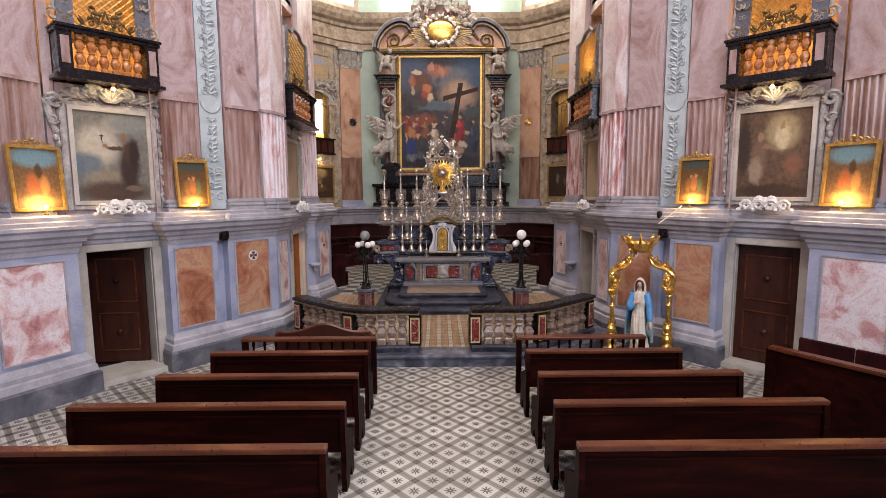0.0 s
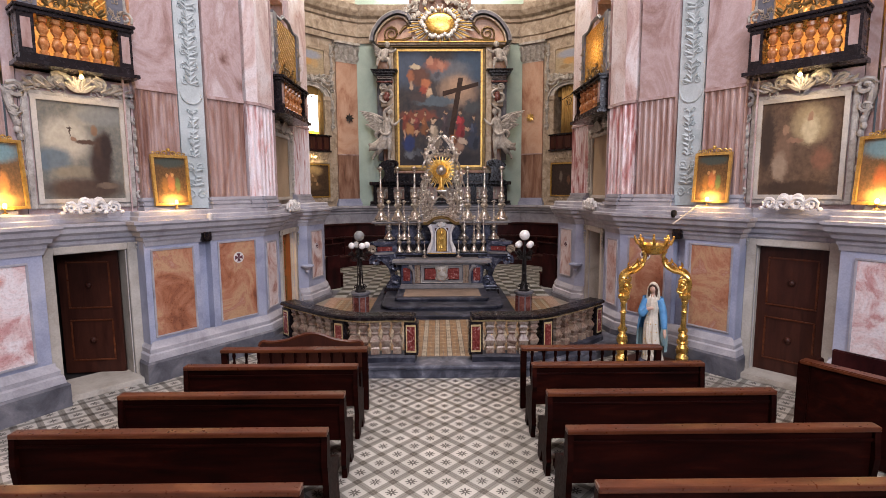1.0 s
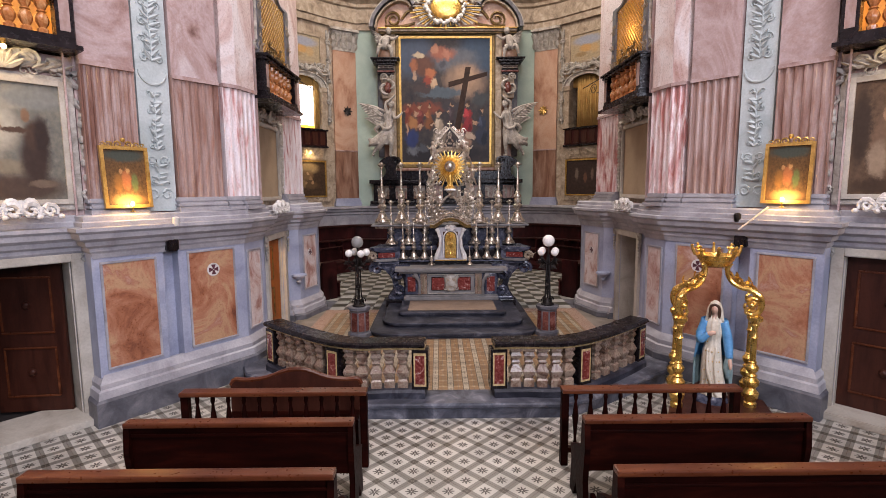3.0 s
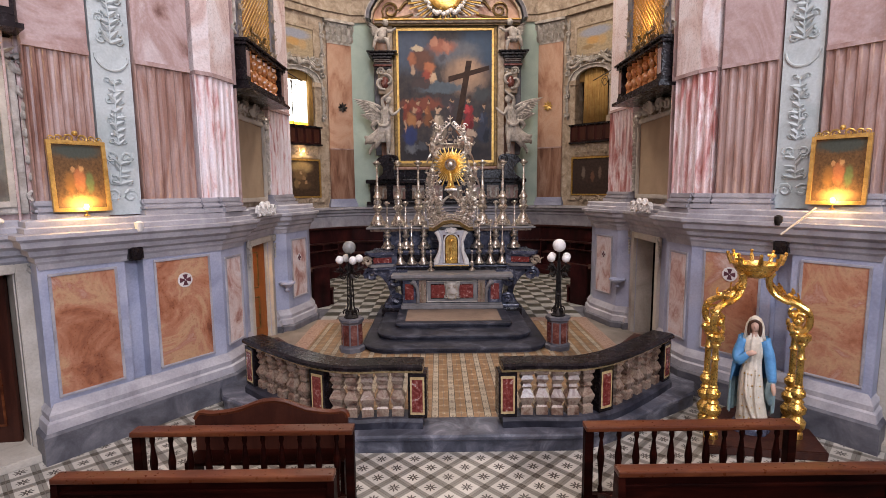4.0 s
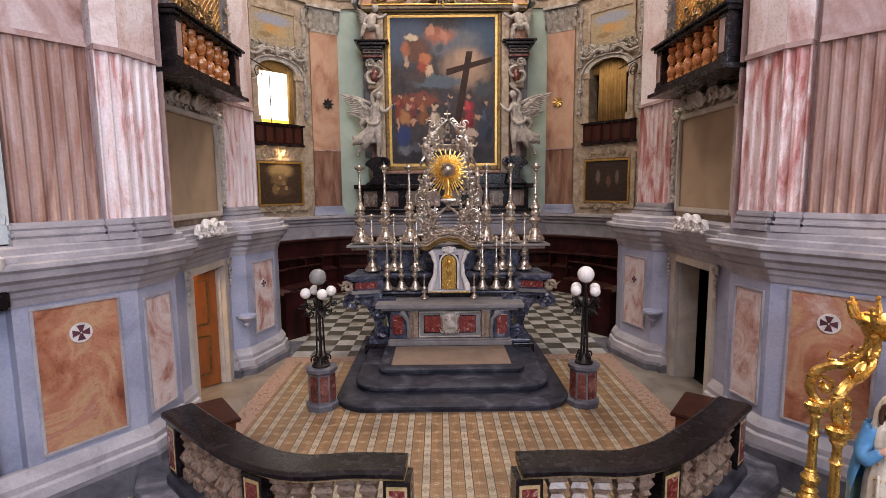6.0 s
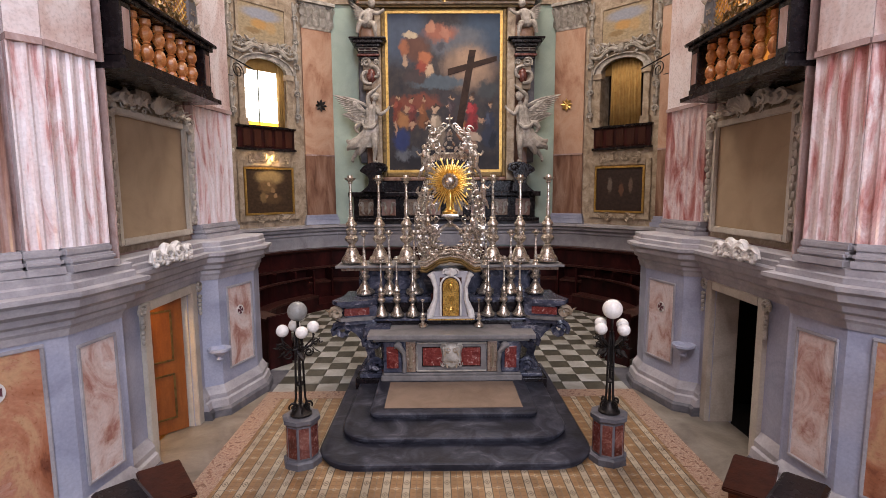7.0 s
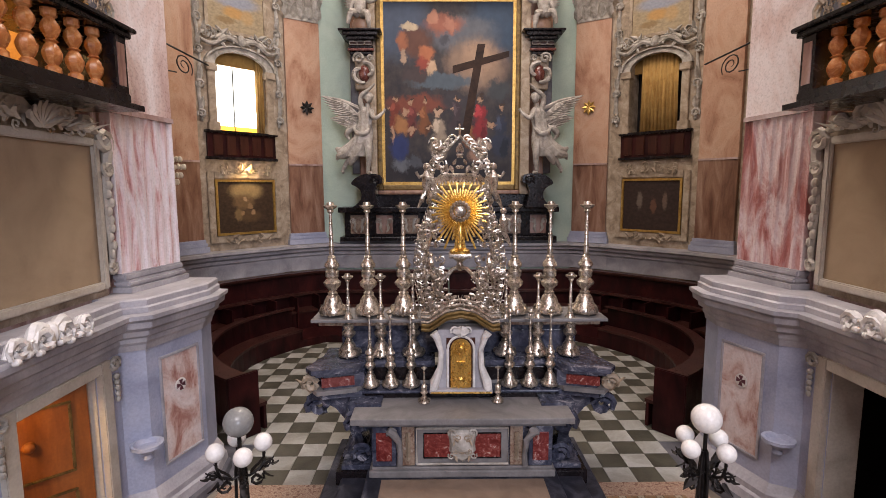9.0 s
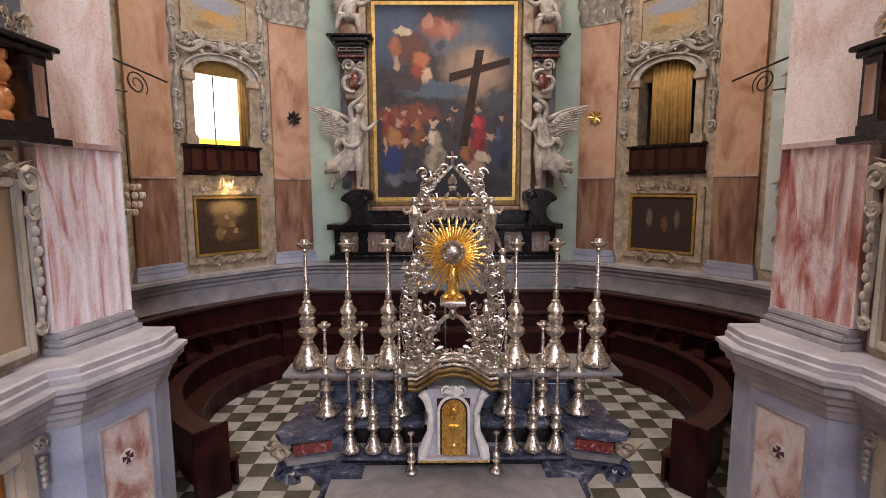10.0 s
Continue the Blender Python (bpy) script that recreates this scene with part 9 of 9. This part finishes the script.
limb(bm, [so + Vector((-0.115, 0, 1.02)), so + Vector((-0.17, -0.04, 0.86)), so + Vector((-0.15, -0.11, 0.80)), so + Vector((-0.06, -0.13, 0.88))], [0.06, 0.065, 0.055, 0.035], 10)
limb(bm, [so + Vector((0.115, 0, 1.02)), so + Vector((0.175, -0.02, 0.86)), so + Vector((0.205, -0.06, 0.70)), so + Vector((0.225, -0.10, 0.60))], [0.06, 0.065, 0.06, 0.045], 10)
zone(BLUE)
limb(bm, [so + Vector((0.22, -0.09, 0.62)), so + Vector((0.20, -0.06, 0.48)), so + Vector((0.22, -0.03, 0.34))], [0.045, 0.055, 0.03], 8)
zone(MANTLE)
limb(bm, [so + Vector((-0.07, -0.13, 0.875)), so + Vector((-0.01, -0.14, 0.90)), so + Vector((0.035, -0.13, 0.905))], [0.028, 0.03, 0.016], 8)
limb(bm, [so + Vector((0.228, -0.11, 0.59)), so + Vector((0.245, -0.14, 0.53)), so + Vector((0.25, -0.16, 0.48))], [0.026, 0.028, 0.012], 8)
limb(bm, [so + Vector((0, -0.01, 1.04)), so + Vector((0, -0.025, 1.14))], [0.042, 0.036], 8)
blob(bm, so + Vector((0, -0.045, 1.185)), (0.050, 0.055, 0.070), 14)
blob(bm, so + Vector((0, -0.102, 1.18)), (0.009, 0.012, 0.014), 6)
zone(SKIN)
for g in (1, -1):
    limb(bm, [so + Vector((0, -0.085, 1.245)), so + Vector((g * 0.050, -0.06, 1.21)), so + Vector((g * 0.062, -0.04, 1.13)), so + Vector((g * 0.06, -0.045, 1.07))], [0.016, 0.022, 0.022, 0.014], 7)
zone(HAIR)
blob(bm, so + Vector((0, -0.015, 1.21)), (0.072, 0.075, 0.078), 14)
for g in (1, -1):
    limb(bm, [so + Vector((g * 0.035, -0.01, 1.25)), so + Vector((g * 0.075, 0.0, 1.17)), so + Vector((g * 0.085, 0.0, 1.08)), so + Vector((g * 0.10, 0.02, 1.02))], [0.03, 0.03, 0.03, 0.03], 8)
limb(bm, [so + Vector((0, 0.03, 1.24)), so + Vector((0, 0.07, 1.14)), so + Vector((0, 0.09, 1.0))], [0.06, 0.09, 0.10], 10)
zone(CREAM)
bmesh.ops.recalc_face_normals(bm, faces=bm.faces)
me = bpy.data.meshes.new("statue")
paints = [BARD, CREAM, GILT, MANTLE, BLUE, SKIN, HAIR]
bm.faces.ensure_lookup_table()
first = 0
for last, m in zones:
    for i in range(first, last):
        bm.faces[i].material_index = paints.index(m)
        bm.faces[i].smooth = True
    first = last
bm.to_mesh(me)
bm.free()
for m in paints:
    me.materials.append(m)
me.transform(Matrix.Translation(so) @ Matrix.Rotation(radians(-34), 4, "Z") @ Matrix.Diagonal((0.87, 0.87, 1.04, 1)) @ Matrix.Translation(-so))
st = new("statue", me)
tagged(st, "painted plaster statue in a blue mantle and cream robe", "statue")

# small spotlights and dark brackets on the cornice
for s in (1, -1):
    p, q = side(s, [A, B])
    n = inward(p, q)
    o = Vector(p).lerp(Vector(q), 0.55)
    bm = bmesh.new()
    obox(bm, p, q, 2.06, 2.40, -0.16, 0.10, 0.51, 0.59, bevel=0.02)
    solid("cable_box", bm, BLACK, "small dark box in the recess under the cornice", "box", group="cable boxes")
    sp = thing("spotlight", "small white spotlight on the ledge" if s < 0 else "small dark spotlight on the ledge", "spotlight", group="spotlights")
    c = Vector((o.x + n.x * 0.2, o.y + n.y * 0.2, 2.50))
    bm = bmesh.new()
    lathe(bm, [(0.03, -0.05), (0.045, 0.0), (0.045, 0.05), (0.02, 0.07)], 12, c - Vector((0, 0, 0.04)))
    part("head", bm, WHITE if s < 0 else IRON, sp, smooth=True)
    bm = bmesh.new()
    tube(bm, [c, c - Vector((n.x * 0.15, n.y * 0.15, 0.05))], 0.012, 6)
    part("bracket", bm, IRON, sp)
bm = bmesh.new()
tube(bm, [(3.62, 9.75, 2.32), (4.02, 9.78, 2.62)], 0.012, 6)
solid("pole", bm, STONE, "thin pale pole leaning on the cornice", "pole")
# wrought iron brackets at the mouth of the choir, one with a hanging glass lamp
for s in (1, -1):
    br_ = thing("iron_bracket", "thin black wrought iron scroll bracket on the pier", "bracket", group="iron brackets")
    o = Vector((s * 3.36, 14.80, 5.28))
    e = Vector((s * 3.12, 15.35, 5.16))
    d = (e - o).normalized()
    bm = bmesh.new()
    tube(bm, [o, o.lerp(e, 0.5), e], 0.011, 6)
    part("arm", bm, IRON, br_)
    bm = bmesh.new()
    scroll(bm, o.lerp(e, 0.40) - Vector((0, 0, 0.15)), d, (0, 0, 1), 0.13, 1.8, 0.07, 24)
    tube(bm, [o - Vector((0, 0, 0.30)), o.lerp(e, 0.22) - Vector((0, 0, 0.27))], 0.008, 5)
    part("scroll", bm, IRON, br_, smooth=True)
lamp = thing("hanging_lamp", "small cream glass drop lamp hanging beside the choir pier", "lamp")
o = Vector((-3.78, 15.62, 3.9))
bm = bmesh.new()
tube(bm, [(-3.9, 15.62, 4.72), (o.x, o.y, 4.6), (o.x, o.y, o.z + 0.18)], 0.006, 5)
part("chain", bm, IRON, lamp)
bm = bmesh.new()
for k in range(10):
    t = 2 * math.pi * k / 10
    for zz, r in ((0.12, 0.10), (0.02, 0.14), (-0.09, 0.10), (-0.18, 0.05)):
        blob(bm, o + Vector((r * math.cos(t), r * math.sin(t), zz)), (0.022, 0.022, 0.04), 6)
part("glass_drops", bm, CREAM, lamp, smooth=True)["kind"] = "stuff"
# star reliefs on the choir pilasters and an incense stand
for s in (1, -1):
    p, q = side(s, [apse(29), apse(37.5)])
    n = inward(p, q)
    o = Vector(p).lerp(Vector(q), 0.45) + n * 0.1
    d = (Vector(q) - Vector(p)).normalized()
    bm = bmesh.new()
    for k in range(8):
        t = math.pi * k / 4
        leaf(bm, (o.x, o.y, 5.55), (d.x * -math.sin(t), d.y * -math.sin(t), math.cos(t)), (d.x * math.cos(t), d.y * math.cos(t), math.sin(t)), (n.x, n.y, 0), 0.17, 0.09, 0.2)
    solid("star_bracket", bm, GILT if s > 0 else IRON, "small gilded star on the choir pilaster", "ornament", group="pilaster stars")
